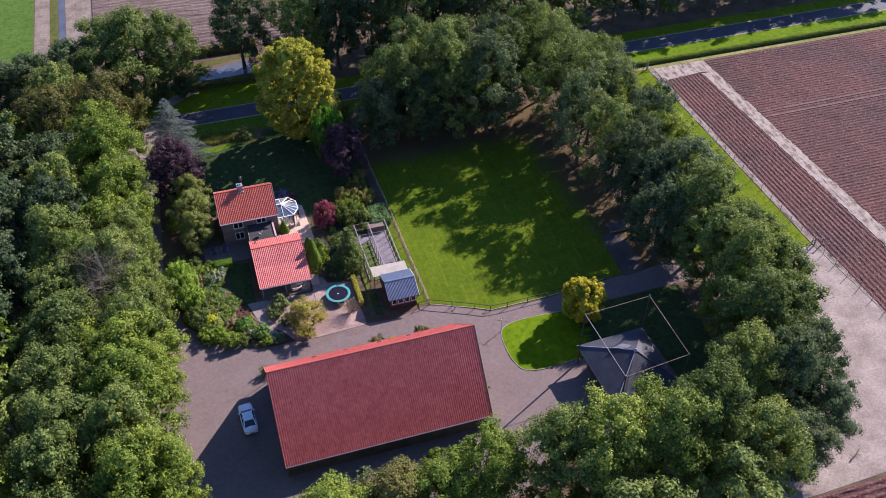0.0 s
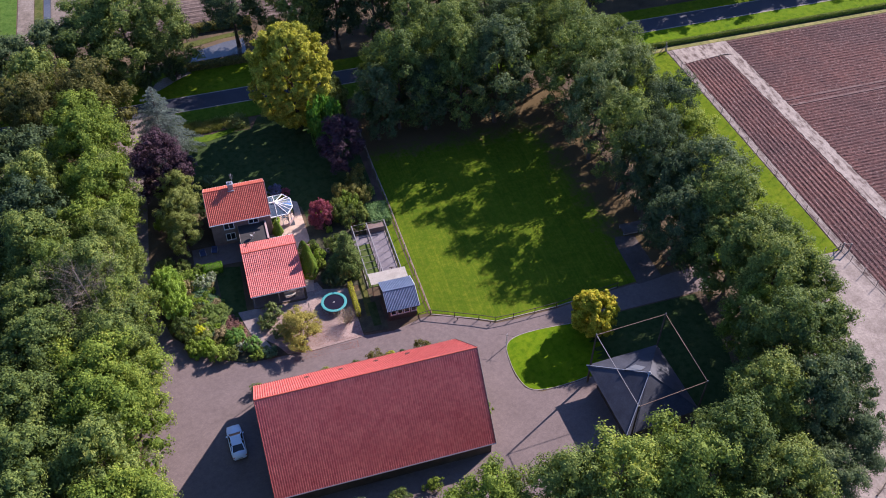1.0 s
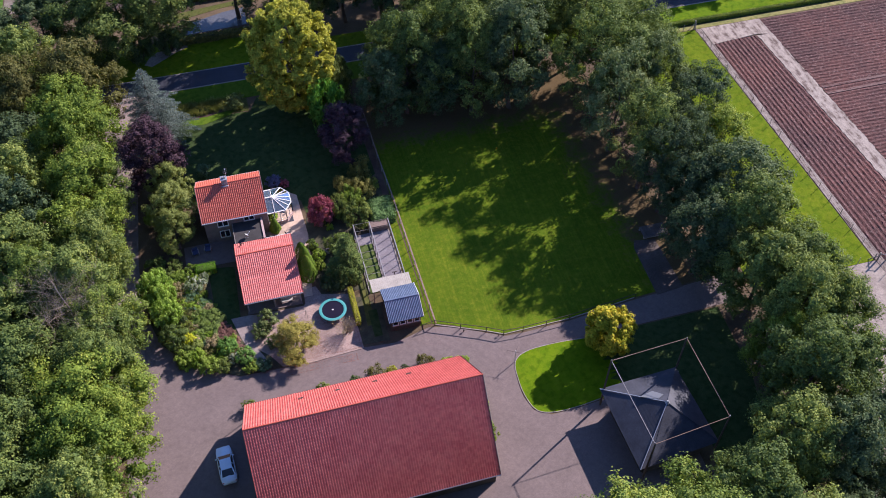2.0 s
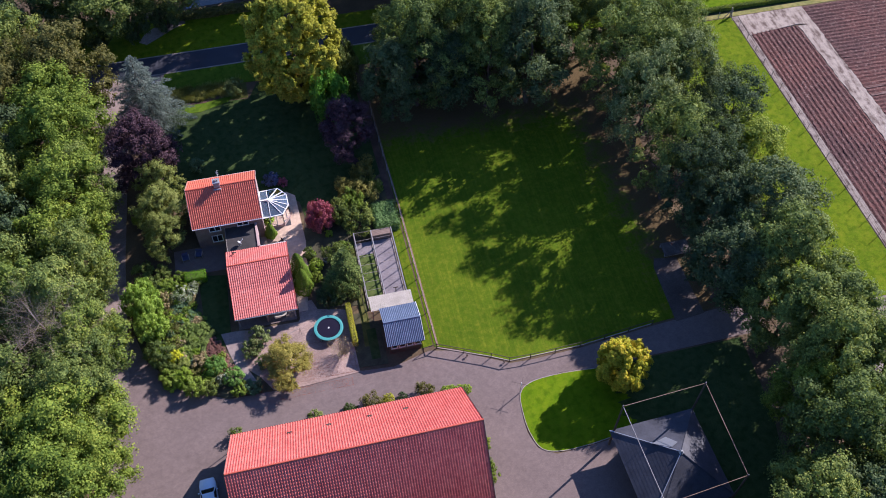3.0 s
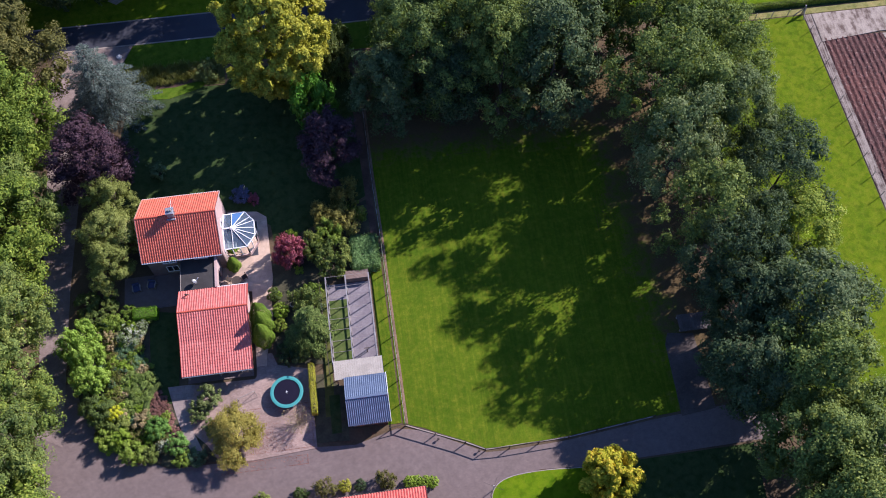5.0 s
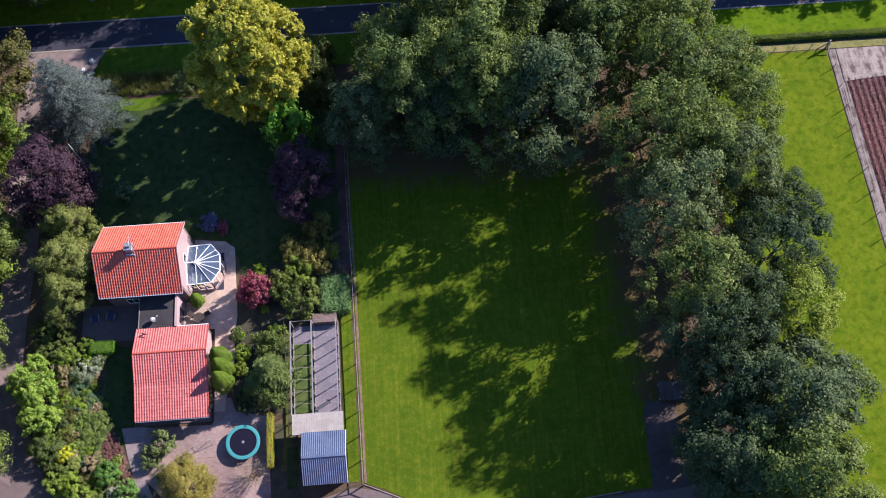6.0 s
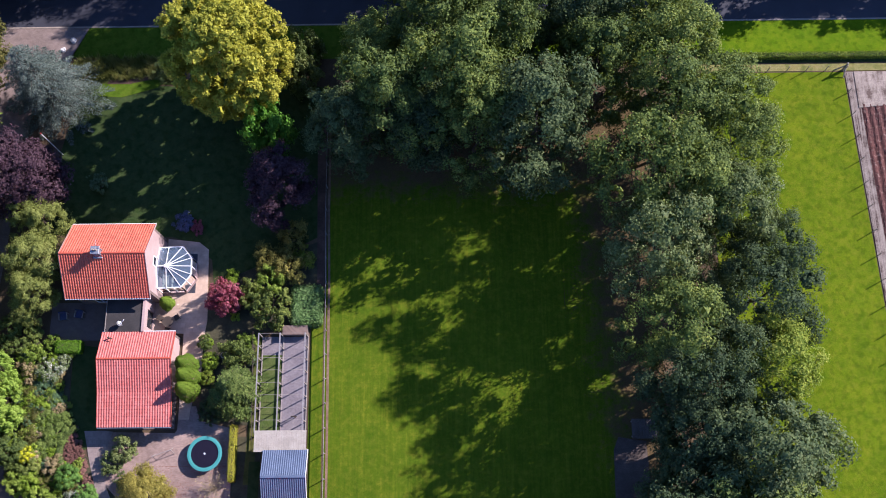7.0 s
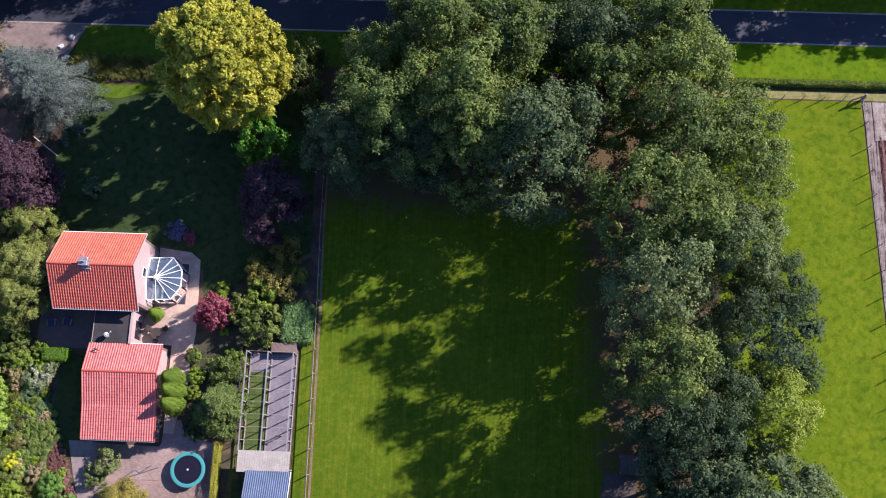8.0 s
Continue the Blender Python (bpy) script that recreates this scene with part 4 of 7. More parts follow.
def make_conservatory():
    t = thing("conservatory", "white-framed glass conservatory with a fan-shaped roof", "conservatory")
    ring = [(-16.92, 25.25), (-14.6, 25.35), (-13.65, 24.15), (-13.6, 22.45), (-14.5, 21.15), (-16.92, 21.05)]
    apex, wallp, zr, ze = (-15.95, 23.15), (-16.92, 23.15), 3.25, 2.45
    for (ax, ay), (bx, by) in zip(ring, ring[1:]):
        bm = bmesh.new()
        beam(bm, (ax, ay, 0.35), (bx, by, 0.35), 0.12, 0.5)
        part("plinth", bm, M_RENDER, t)
        bm = bmesh.new()
        beam(bm, (ax, ay, ze - 0.02), (bx, by, ze - 0.02), 0.11, 0.11)
        part("eaves_beam", bm, M_WHITE, t)
        n = 2 if math.dist((ax, ay), (bx, by)) < 1.8 else 3
        for i in range(n + 1):
            x, y = ax + (bx - ax) * i / n, ay + (by - ay) * i / n
            part("mullion", boxes((x - 0.045, y - 0.045, 0.6, x + 0.045, y + 0.045, ze - 0.08)), M_WHITE, t)
        g = mesh_object("pane", [(ax, ay, 0.6), (bx, by, 0.6), (bx, by, ze - 0.05), (ax, ay, ze - 0.05)], [(0, 1, 2, 3)], M_GLASS, t)
        g.visible_shadow = False
    fan = [(-16.0, 25.3), (-14.6, 25.35), (-14.05, 24.65), (-13.65, 24.15), (-13.62, 23.3), (-13.6, 22.45), (-14.0, 21.85), (-14.5, 21.15), (-15.95, 21.08)]
    for x, y in fan:
        bm = bmesh.new()
        beam(bm, (*apex, zr), (x, y, ze + 0.05), 0.062, 0.08)
        part("roof_bar", bm, M_WHITE, t)
    for (ax, ay), (bx, by) in zip(fan, fan[1:]):
        g = mesh_object("roof_pane", [(*apex, zr - 0.02), (ax, ay, ze + 0.02), (bx, by, ze + 0.02)], [(0, 1, 2)], M_ROOFGLASS, t)
        g.visible_shadow = False
    for y0, y1 in ((25.27, 23.2), (23.1, 21.07)):
        e = y0 if abs(y0 - 23.15) > 1 else y1
        g = mesh_object("roof_pane", [(-16.9, 23.15, zr - 0.02), (-16.0, 23.15, zr - 0.02), (-16.0, e, ze + 0.02), (-16.9, e, ze + 0.02)], [(0, 1, 2, 3)], M_ROOFGLASS, t)
        g.visible_shadow = False
        bm = bmesh.new()
        beam(bm, (-16.88, 23.15, zr), (-16.88, e, ze + 0.05), 0.1, 0.08)
        part("roof_bar", bm, M_WHITE, t)
    bm = bmesh.new()
    beam(bm, (*wallp, zr + 0.02), (apex[0] + 0.1, apex[1], zr + 0.02), 0.12, 0.12)
    part("roof_ridge", bm, M_WHITE, t)
    bm = bmesh.new()
    rod(bm, (*apex, zr - 0.02), (*apex, zr + 0.16), 0.24, 0.14, 12)
    part("hub", bm, M_WHITE, t)
    part("floor_slab", boxes((-16.9, 21.1, 0.101, -13.7, 25.25, 0.13)), M_SLATE, t)


make_conservatory()
s = thing("sofa", "pale cushioned sofa in the conservatory", "sofa", -16.4, 22.0, 0.13)
part("seat", boxes((-0.45, -0.7, 0.12, 0.45, 0.9, 0.45), bevel=0.06), M_PALEWOOD, s)
part("backrest", boxes((-0.55, -0.7, 0.12, -0.36, 0.9, 0.85), bevel=0.06), M_PALEWOOD, s)
part("armrest", boxes((-0.5, -0.88, 0.1, 0.45, -0.7, 0.62), bevel=0.05), M_PALEWOOD, s)


def make_garage():
    t = thing("garage", "brick garage with red pantile roof running down over a carport", "garage")
    x0, x1 = -21.72, -14.6
    prof = [(7.42, 2.25), (10.75, 2.92), (13.75, 4.0), (16.55, 2.95)]
    wall_cells(t, "wall", "x", 16.2, 0.25, -21.5, -14.9, 0, 2.85, [], M_BRICK)
    wall_cells(t, "wall", "x", 10.6, 0.25, -21.5, -14.9, 0, 2.7, [(-21, -18.6, 0.1, 2.2), (-17.6, -16.4, 0.9, 2.0)], M_BRICK)
    for a in (-21.5, -15.15):
        gable(t, "gable_wall", a, a + 0.25, [(10.85, 0), (10.85, 2.78), (13.75, 3.83), (16.2, 2.92), (16.2, 0)], M_BRICK if a < -20 else M_RENDER)
    part("garage_door", boxes((-21.0, 10.68, 0.1, -18.6, 10.76, 2.2)), M_WHITE, t, "white garage door")
    window(t, "x", 10.6, -1, -17.6, -16.4, 0.9, 2.0, 2)
    deck(t, "roof_boarding", x0 + 0.04, x1 - 0.04, [(y + (0.03 if i == 0 else -0.03 if i == 3 else 0), z - 0.05) for i, (y, z) in enumerate(prof)], 0.1, M_WHITE)
    for lo, hi in ((0, 1), (1, 2), (3, 2)):
        tiles(t, "tiled_slope", x0, x1, prof[lo], prof[hi], M_TILE_PALE, pitch=0.245, wave=0.027, step=0.02)
    ridge_caps(t, x0, x1, 13.75, 3.98)
    part("gutter", rods(((x0, 7.36, 2.19), (x1, 7.36, 2.19), 0.05), seg=8), M_LEAD, t, "grey gutter")
    part("gutter", rods(((x0, 16.61, 2.89), (x1, 16.61, 2.89), 0.055), seg=8), M_WHITE, t, "white gutter")
    for x in (x0 - 0.02, x1 + 0.02):
        bm = bmesh.new()
        for (ya, za), (yb, zb) in zip(prof, prof[1:]):
            beam(bm, (x, ya, za - 0.03), (x, yb, zb - 0.03), 0.04, 0.14)
        part("verge_board", bm, M_RIDGE, t)
    for x in (-21.4, -18.2, -15.0):
        part("carport_post", boxes((x - 0.07, 7.75, 0.09, x + 0.07, 7.89, 2.16)), M_GREYWOOD, t)
    part("carport_beam", boxes((x0 + 0.2, 7.74, 1.98, x1 - 0.2, 7.9, 2.155)), M_GREYWOOD, t)
    part("flue", rods(((-20.9, 15.9, 3.1), (-20.9, 15.9, 3.6), 0.07), ((-21.0, 15.9, 3.65), (-20.5, 15.75, 3.63), 0.06)), M_DARKWOOD, t, "short dark roof flue")


make_garage()


# ---- shed, boarded roof and wire run ----
def make_shed():
    t = thing("shed", "dark garden shed with blue-grey corrugated roof", "shed")
    x0, x1, prof = -5.58, -1.36, [(0.15, 2.2), (2.6, 3.5), (5.1, 2.53)]
    wall_cells(t, "wall", "x", 0.5, 0.12, -5.3, -1.65, 0, 2.3, [(-5.1 + 0.88 * i, -4.35 + 0.88 * i, 1.0, 1.9) for i in range(4)], M_DARKWOOD)
    for i in range(4):
        window(t, "x", 0.5, -1, -5.1 + 0.88 * i, -4.35 + 0.88 * i, 1.0, 1.9, 1)
    wall_cells(t, "wall", "x", 4.8, 0.12, -5.3, -1.65, 0, 2.45, [], M_DARKWOOD)
    for a in (-5.3, -1.77):
        gable(t, "gable_wall", a, a + 0.12, [(0.62, 0), (0.62, 2.35), (2.6, 3.38), (4.8, 2.55), (4.8, 0)], M_DARKWOOD)
    for lo, hi in ((0, 1), (2, 1)):
        tiles(t, "sheeting", x0, x1, prof[lo], prof[hi], M_BLUEROOF, pitch=0.2, course=1.3, wave=0.025, step=0.012)
    deck(t, "roof_boarding", x0 + 0.03, x1 - 0.03, [(y, z - 0.05) for y, z in prof], 0.06, M_DARKWOOD)
    part("ridge_cap", boxes((x0, 2.48, 3.5, x1, 2.72, 3.56), bevel=0.02), M_BLUEROOF, t)
    bm = bmesh.new()
    for (ya, za), (yb, zb) in zip(prof, prof[1:]):
        beam(bm, (x1 + 0.02, ya, za - 0.02), (x1 + 0.02, yb, zb - 0.02), 0.05, 0.16)
    part("verge_board", bm, M_WHITE, t, "white verge board")


make_shed()


def make_run():
    t = thing("wire_run", "timber-framed wire mesh animal run with a boarded roof end", "animal run")
    x0, x1, xm, y0, y1, z = -6.55, -1.98, -4.45, 6.7, 16.45, 2.36
    part("grass_floor", boxes((x0, y0, 0.0, xm, 14.6, 0.075)), M_RUNGRASS, t, "grass floor")
    part("concrete_floor", boxes((xm, 5.2, 0.0, x1, y1, 0.085)), M_RUNFLOOR, t, "grey concrete floor")
    part("slab_floor", boxes((x0, 14.6, 0.0, xm, y1, 0.08)), M_RUNFLOOR, t)
    n = 8
    for x in (x0, xm, x1):
        part("top_rail", boxes((x - 0.055, y0, z - 0.09, x + 0.055, y1, z)), M_RAIL, t)
        part("ground_rail", boxes((x - 0.05, y0, 0.087, x + 0.05, y1, 0.17)), M_GREYWOOD, t)
        for i in range(n + 1):
            y = y0 + 0.05 + (y1 - y0 - 0.1) * i / n
            part("post", boxes((x - 0.04, y - 0.04, 0.17, x + 0.04, y + 0.04, z - 0.1)), M_GREYWOOD, t)
    for i in range(n + 1):
        y = y0 + 0.05 + (y1 - y0 - 0.1) * i / n
        part("cross_bar", boxes((x0 + 0.06, y - 0.014, z - 0.07, xm - 0.06, y + 0.014, z - 0.04)), M_GREYWOOD, t)
        part("cross_bar", boxes((xm + 0.06, y - 0.014, z - 0.07, x1 - 0.06, y + 0.014, z - 0.04)), M_GREYWOOD, t)
    part("end_wall", boxes((xm, y1 + 0.06, 0, x1, y1 + 1.0, 1.0)), M_BRICK, t, "low brick wall at the end")
    for i in range(21):
        x = -6.5 + i * 0.237
        part("roof_board", boxes((x, 4.95, 2.44, x + 0.225, 6.95, 2.48)), M_PALEWOOD, t)
    part("roof_batten", boxes((-6.45, 6.6, 2.36, -1.55, 6.68, 2.44)), M_GREYWOOD, t)
    part("roof_batten", boxes((-6.45, 5.2, 2.36, -1.55, 5.28, 2.44)), M_GREYWOOD, t)
    for x in (-6.3, -1.7):
        part("post", boxes((x - 0.05, 5.2, 0.0, x + 0.05, 5.3, 2.36)), M_GREYWOOD, t)
    part("perch", rods(((-3.0, 8.4, 0.085), (-3.0, 8.4, 1.2), 0.05), ((-3.3, 8.4, 1.2), (-2.7, 8.4, 1.2), 0.06)), M_DARKWOOD, t)


make_run()
slab("side_path", [(-7.9, 2.0), (-6.9, 2.0), (-6.65, 17.0), (-7.2, 17.0)], 0.062, M_ROUGHGRASS, "narrow trodden grass path beside the wire run", "path")
slab("rear_plot", [(-9.0, -0.5), (-5.7, -0.7), (-5.7, 4.6), (-7.8, 6.6), (-9.0, 6.6)], 0.05, M_BED, "dark planted plot beside the shed", "flower bed")
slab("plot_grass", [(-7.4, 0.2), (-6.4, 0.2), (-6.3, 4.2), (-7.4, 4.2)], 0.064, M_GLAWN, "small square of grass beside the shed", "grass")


# ---- hay barn with four tall poles ----
def make_hay_barn():
    t = thing("hay_barn", "Dutch hay barn with pyramid slate roof between four tall poles", "hay barn")
    posts = [(15.3, -15.48), (24.27, -14.93), (24.41, -24.91), (15.81, -25.8)]
    h = 9.13
    for i, (x, y) in enumerate(posts):
        p = part("pole", rods(((x, y, 0), (x, y, h), 0.13, 0.09), seg=9), M_BARK, t, "tall weathered timber pole")
        part("pole_cap", rods(((x, y, h), (x, y, h + 0.18), 0.09, 0.03)), M_STEEL, p)
    for i in range(4):
        a, b = posts[i], posts[(i + 1) % 4]
        bm = bmesh.new()
        w = 0.055 if i == 3 else 0.045
        beam(bm, (*a, h - 0.05), (*b, h - 0.05), w, w)
        part("tie_beam", bm, M_RAIL if i == 3 else M_TIE, t, "pale tie beam" if i == 3 else "tan tie beam")
    c = [(14.85, -15.35), (24.2, -14.9), (24.75, -24.75), (15.35, -25.6)]
    ap, ze = (20.25, -20.2, 6.05), 3.3
    for i in range(4):
        a, b = Vector((*c[i], ze)), Vector((*c[(i + 1) % 4], ze))
        top = Vector(ap)
        up = (b - a).cross(top - a).normalized()
        up = up if up.z > 0 else -up
        v, f = [a, b], []
        n = 16
        for k in range(n):
            s0, s1 = k / n, (k + 1) / n
            q = len(v) - 2
            v += [a.lerp(top, s0) + up * 0.008, b.lerp(top, s0) + up * 0.008, a.lerp(top, s1), b.lerp(top, s1)]
            f += [(q, q + 1, q + 3, q + 2), (q + 2, q + 3, q + 5, q + 4)]
        mesh_object("roof_slope", v, f, M_SLATE, t, "dark slate roof slope")
        bm = bmesh.new()
        beam(bm, a + Vector((0, 0, 0.06)), top + Vector((0, 0, 0.06)), 0.08, 0.03)
        part("hip_cap", bm, M_LEAD if i in (0, 3) else M_SLATE, t, "pale metal hip capping" if i in (0, 3) else "")
    part("eaves_board", boxes((14.95, -15.5, 3.12, 24.3, -15.4, 3.28)), M_GREYWOOD, t)
    bm = bmesh.new()
    rod(bm, (ap[0], ap[1], 5.98), (ap[0], ap[1], 6.3), 0.28, 0.06, 8)
    part("finial", bm, M_LEAD, t)
    v = [Vector((18.0, -18.35, 0)), Vector((19.7, -17.9, 0)), Vector((20.5, -18.9, 0)), Vector((19.6, -19.4, 0))]
    for q in v:
        q.z = 3.42 + (-15.1 - q.y) / 5.1 * 2.72
    mesh_object("metal_patch", [*v, *[q + Vector((0, 0.01, -0.08)) for q in v]], [(0, 3, 2, 1), (0, 1, 5, 4), (1, 2, 6, 5), (2, 3, 7, 6), (3, 0, 4, 7)], M_SHEET, t, "ribbed metal sheet near the apex")
    for a, b in (((16.2, -16.6), (23.4, -16.3)), ((16.6, -24.6), (23.6, -24.0))):
        bm = bmesh.new()
        beam(bm, (*a, 1.55), (*b, 1.55), 0.15, 3.1)
        part("boarded_wall", bm, M_DARKWOOD, t)
    for a, b in (((16.1, -16.7), (16.5, -24.5)), ((23.5, -16.4), (23.7, -23.9))):
        bm = bmesh.new()
        beam(bm, (*a, 1.55), (*b, 1.55), 0.15, 3.1)
        part("boarded_wall", bm, M_DARKWOOD, t)


make_hay_barn()


# ---- trees and shrubs ----
def leaf_quads(rng, pts, nrm, size, fold=0.0):
    """One pointed leaf at each point, facing roughly along its normal."""
    n = len(pts)
    t = rng.normal(size=(n, 3))
    t -= nrm * (t * nrm).sum(1, keepdims=True)
    t /= np.linalg.norm(t, axis=1, keepdims=True) + 1e-9
    b = np.cross(nrm, t)
    s = size * rng.uniform(0.7, 1.35, (n, 1))
    w = s * rng.uniform(0.55, 0.85, (n, 1))
    v = np.stack([pts - t * s, pts + t * s * 0.6 + b * w, pts + t * s * 0.6 - b * w], 1)
    return v.reshape(-1, 3)


def crown_points(rng, radius, z0, z1, clumps, leaves, clump_r, ragged=0.22, lean=0.6, spread=1.0, inner=0.18, low=0.35, heart=0.8):
    """Leaf places and facings of a crown built from many overlapping leafy clumps round an uneven egg shape."""
    P, N, C = [], [], []
    zc, hz = (z0 + z1) / 2, (z1 - z0) / 2
    lob = rng.uniform(0, 2 * np.pi, 4)
    per = max(6, leaves // clumps)
    for i in range(clumps):
        u = 1 - 2 * (i + 0.5) / clumps * (1 - low * 0.5)
        a = i * 2.39996 + rng.normal(0, 0.25)
        r = math.sqrt(max(0, 1 - u * u))
        grow = 1 + ragged * (0.55 * math.sin(2 * a + lob[0]) + 0.45 * math.sin(3 * a + lob[1] + 2 * u) + rng.normal(0, 0.45))
        k = rng.uniform(0.35, 0.7) if rng.random() < inner else rng.uniform(0.86, 1.04)
        widen = 1.0 if u > -0.2 else 0.92
        c = np.array([math.cos(a) * r * radius * grow * k * widen, math.sin(a) * r * radius * grow * k * widen, zc + u * hz * (0.55 + 0.45 * grow) * (0.85 + 0.15 * k)])
        cr = clump_r * rng.uniform(0.6, 1.35)
        m = int(per * rng.uniform(0.7, 1.3) * (cr / clump_r) ** 1.3)
        d = rng.normal(size=(m, 3))
        out = np.array([math.cos(a) * r, math.sin(a) * r, u * 0.8 + 0.45])
        d += out * lean
        d /= np.linalg.norm(d, axis=1, keepdims=True)
        rad = cr * rng.uniform(0.55, 1.2, (m, 1))
        P.append(c + d * rad * np.array([spread, spread, 0.78]))
        C.append((c[0], c[1], c[2], cr))
        nn = d * 0.9 + out * 0.3 + rng.normal(0, 0.34, (m, 3)) + np.array([0, 0, 0.3])
        N.append(nn / np.linalg.norm(nn, axis=1, keepdims=True))
    # broad shaded leaves fill the heart of each clump
    C = np.array(C)
    c = np.repeat(C[rng.random(len(C)) < heart], 16, 0)
    d = rng.normal(size=(len(c), 3))
    d /= np.linalg.norm(d, axis=1, keepdims=True)
    core = (c[:, :3] + d * c[:, 3:] * 0.42 * np.array([1, 1, 0.78]), d, c[:, 3] * 0.44)
    return np.concatenate(P), np.concatenate(N), core


def lobed_crown(rng, radius, z0, z1, lobes, leaves, lobe_r, sub=7, ragged=0.2, inner=0.25, low=0.35, heart=0.6, tall=1.25, core_size=0.3):
    """A crown of upright boughs set round an egg shape, each bough carrying small separate sprays with gaps between."""
    P, N, C = [], [], []
    zc, hz = (z0 + z1) / 2, (z1 - z0) / 2
    lob = rng.uniform(0, 2 * np.pi, 4)
    per = max(5, leaves // (lobes * sub))
    for i in range(lobes):
        u = 1 - 2 * (i + 0.5) / lobes * (1 - low * 0.5)
        a = i * 2.39996 + rng.normal(0, 0.3)
        r = math.sqrt(max(0, 1 - u * u))
        grow = 1 + ragged * (0.6 * math.sin(2 * a + lob[0]) + 0.5 * math.sin(3 * a + lob[1] + 2 * u) + rng.normal(0, 0.5))
        k = rng.uniform(0.35, 0.65) if rng.random() < inner else rng.uniform(0.78, 1.0)
        c = np.array([math.cos(a) * r * radius * grow * k, math.sin(a) * r * radius * grow * k, zc + u * hz * (0.6 + 0.4 * grow) * (0.85 + 0.15 * k)])
        lr = lobe_r * rng.uniform(0.65, 1.4)
        out = np.array([math.cos(a) * r, math.sin(a) * r, u * 0.7 + 0.5])
        for _ in range(max(3, round(sub * (lr / lobe_r) ** 1.5))):
            d = rng.normal(size=3) + out * 0.75
            d /= np.linalg.norm(d)
            s = c + d * lr * np.array([0.85, 0.85, tall * 0.85]) * rng.uniform(0.7, 1.1)
            sr = lr * rng.uniform(0.26, 0.52)
            m = int(per * rng.uniform(0.7, 1.3) * (sr / (0.4 * lobe_r)) ** 1.3)
            e = rng.normal(size=(m, 3)) + d * 0.45
            e /= np.linalg.norm(e, axis=1, keepdims=True)
            P.append(s + e * sr * rng.uniform(0.3, 1.25, (m, 1)) * np.array([1, 1, 0.85]))
            nn = e * 0.6 + d * 0.5 + rng.normal(0, 0.4, (m, 3)) + np.array([0, 0, 0.25])
            N.append(nn / np.linalg.norm(nn, axis=1, keepdims=True))
        C.append((*c, lr))
    C = np.array(C)
    c = np.repeat(C[rng.random(len(C)) < heart], 34, 0)
    d = rng.normal(size=(len(c), 3))
    d /= np.linalg.norm(d, axis=1, keepdims=True)
    core = (c[:, :3] + d * c[:, 3:] * 0.45 * np.array([1, 1, tall]), d, c[:, 3] * core_size)
    return np.concatenate(P), np.concatenate(N), core


def foliage(rng, made, size):
    """Outer leaves and the broad inner ones as one set of corners."""
    p, q, (cp, cn, cs) = made
    a = leaf_quads(rng, p, q, size)
    b = leaf_quads(rng, cp, cn, cs[:, None])
    return np.concatenate([a, b])


def leaf_mesh(name, verts, material):
    n = len(verts) // 3
    me = bpy.data.meshes.new(name)
    me.vertices.add(len(verts))
    me.vertices.foreach_set("co", verts.astype(np.float32).ravel())
    me.loops.add(3 * n)
    me.loops.foreach_set("vertex_index", np.arange(3 * n, dtype=np.int32))
    me.polygons.add(n)
    me.polygons.foreach_set("loop_start", np.arange(0, 3 * n, 3, dtype=np.int32))
    me.update(calc_edges=True)
    me.materials.append(material)
    return me


def branch_mesh(rng, h, z0, z1, radius, girth, limbs=14, twigs=0):
    """A tapered, slightly bent trunk with limbs that fork out into the crown."""
    bm = bmesh.new()
    pts = [Vector((0, 0, -0.1))]
    for i in range(1, 7):
        pts.append(Vector((rng.normal(0, 0.012 * h), rng.normal(0, 0.012 * h), h * 0.82 * i / 6)))
    for i in range(6):
        rod(bm, pts[i], pts[i + 1], girth * (1.25 if i == 0 else 1) * (1 - i / 7), girth * (1 - (i + 1) / 7), 7)
    for i in range(limbs):
        s = 0.3 + 0.62 * i / limbs
        k = min(5, int(s * 6))
        a = pts[k].lerp(pts[k + 1], s * 6 - k)
        ang = i * 2.4 + rng.normal(0, 0.3)
        ln = radius * rng.uniform(0.55, 0.85) * (1.1 - 0.5 * s)
        m = a + Vector((math.cos(ang) * ln * 0.55, math.sin(ang) * ln * 0.55, ln * rng.uniform(0.25, 0.5)))
        e = m + Vector((math.cos(ang + 0.3) * ln * 0.5, math.sin(ang + 0.3) * ln * 0.5, ln * rng.uniform(0.1, 0.5)))
        g = girth * 0.32 * (1.1 - s)
        rod(bm, a, m, g, g * 0.65, 5)
        rod(bm, m, e, g * 0.65, g * 0.2, 5)
        for j in range(twigs):
            q = a.lerp(m, rng.uniform(0.4, 1)) if j % 2 else m.lerp(e, rng.uniform(0.2, 1))
            w = q + Vector(rng.normal(0, 0.24, 3) * ln) + Vector((0, 0, 0.22 * ln))
            rod(bm, q, w, g * 0.3, g * 0.1, 4)
    me = bpy.data.meshes.new("trunk")
    bm.to_mesh(me)
    bm.free()
    return me


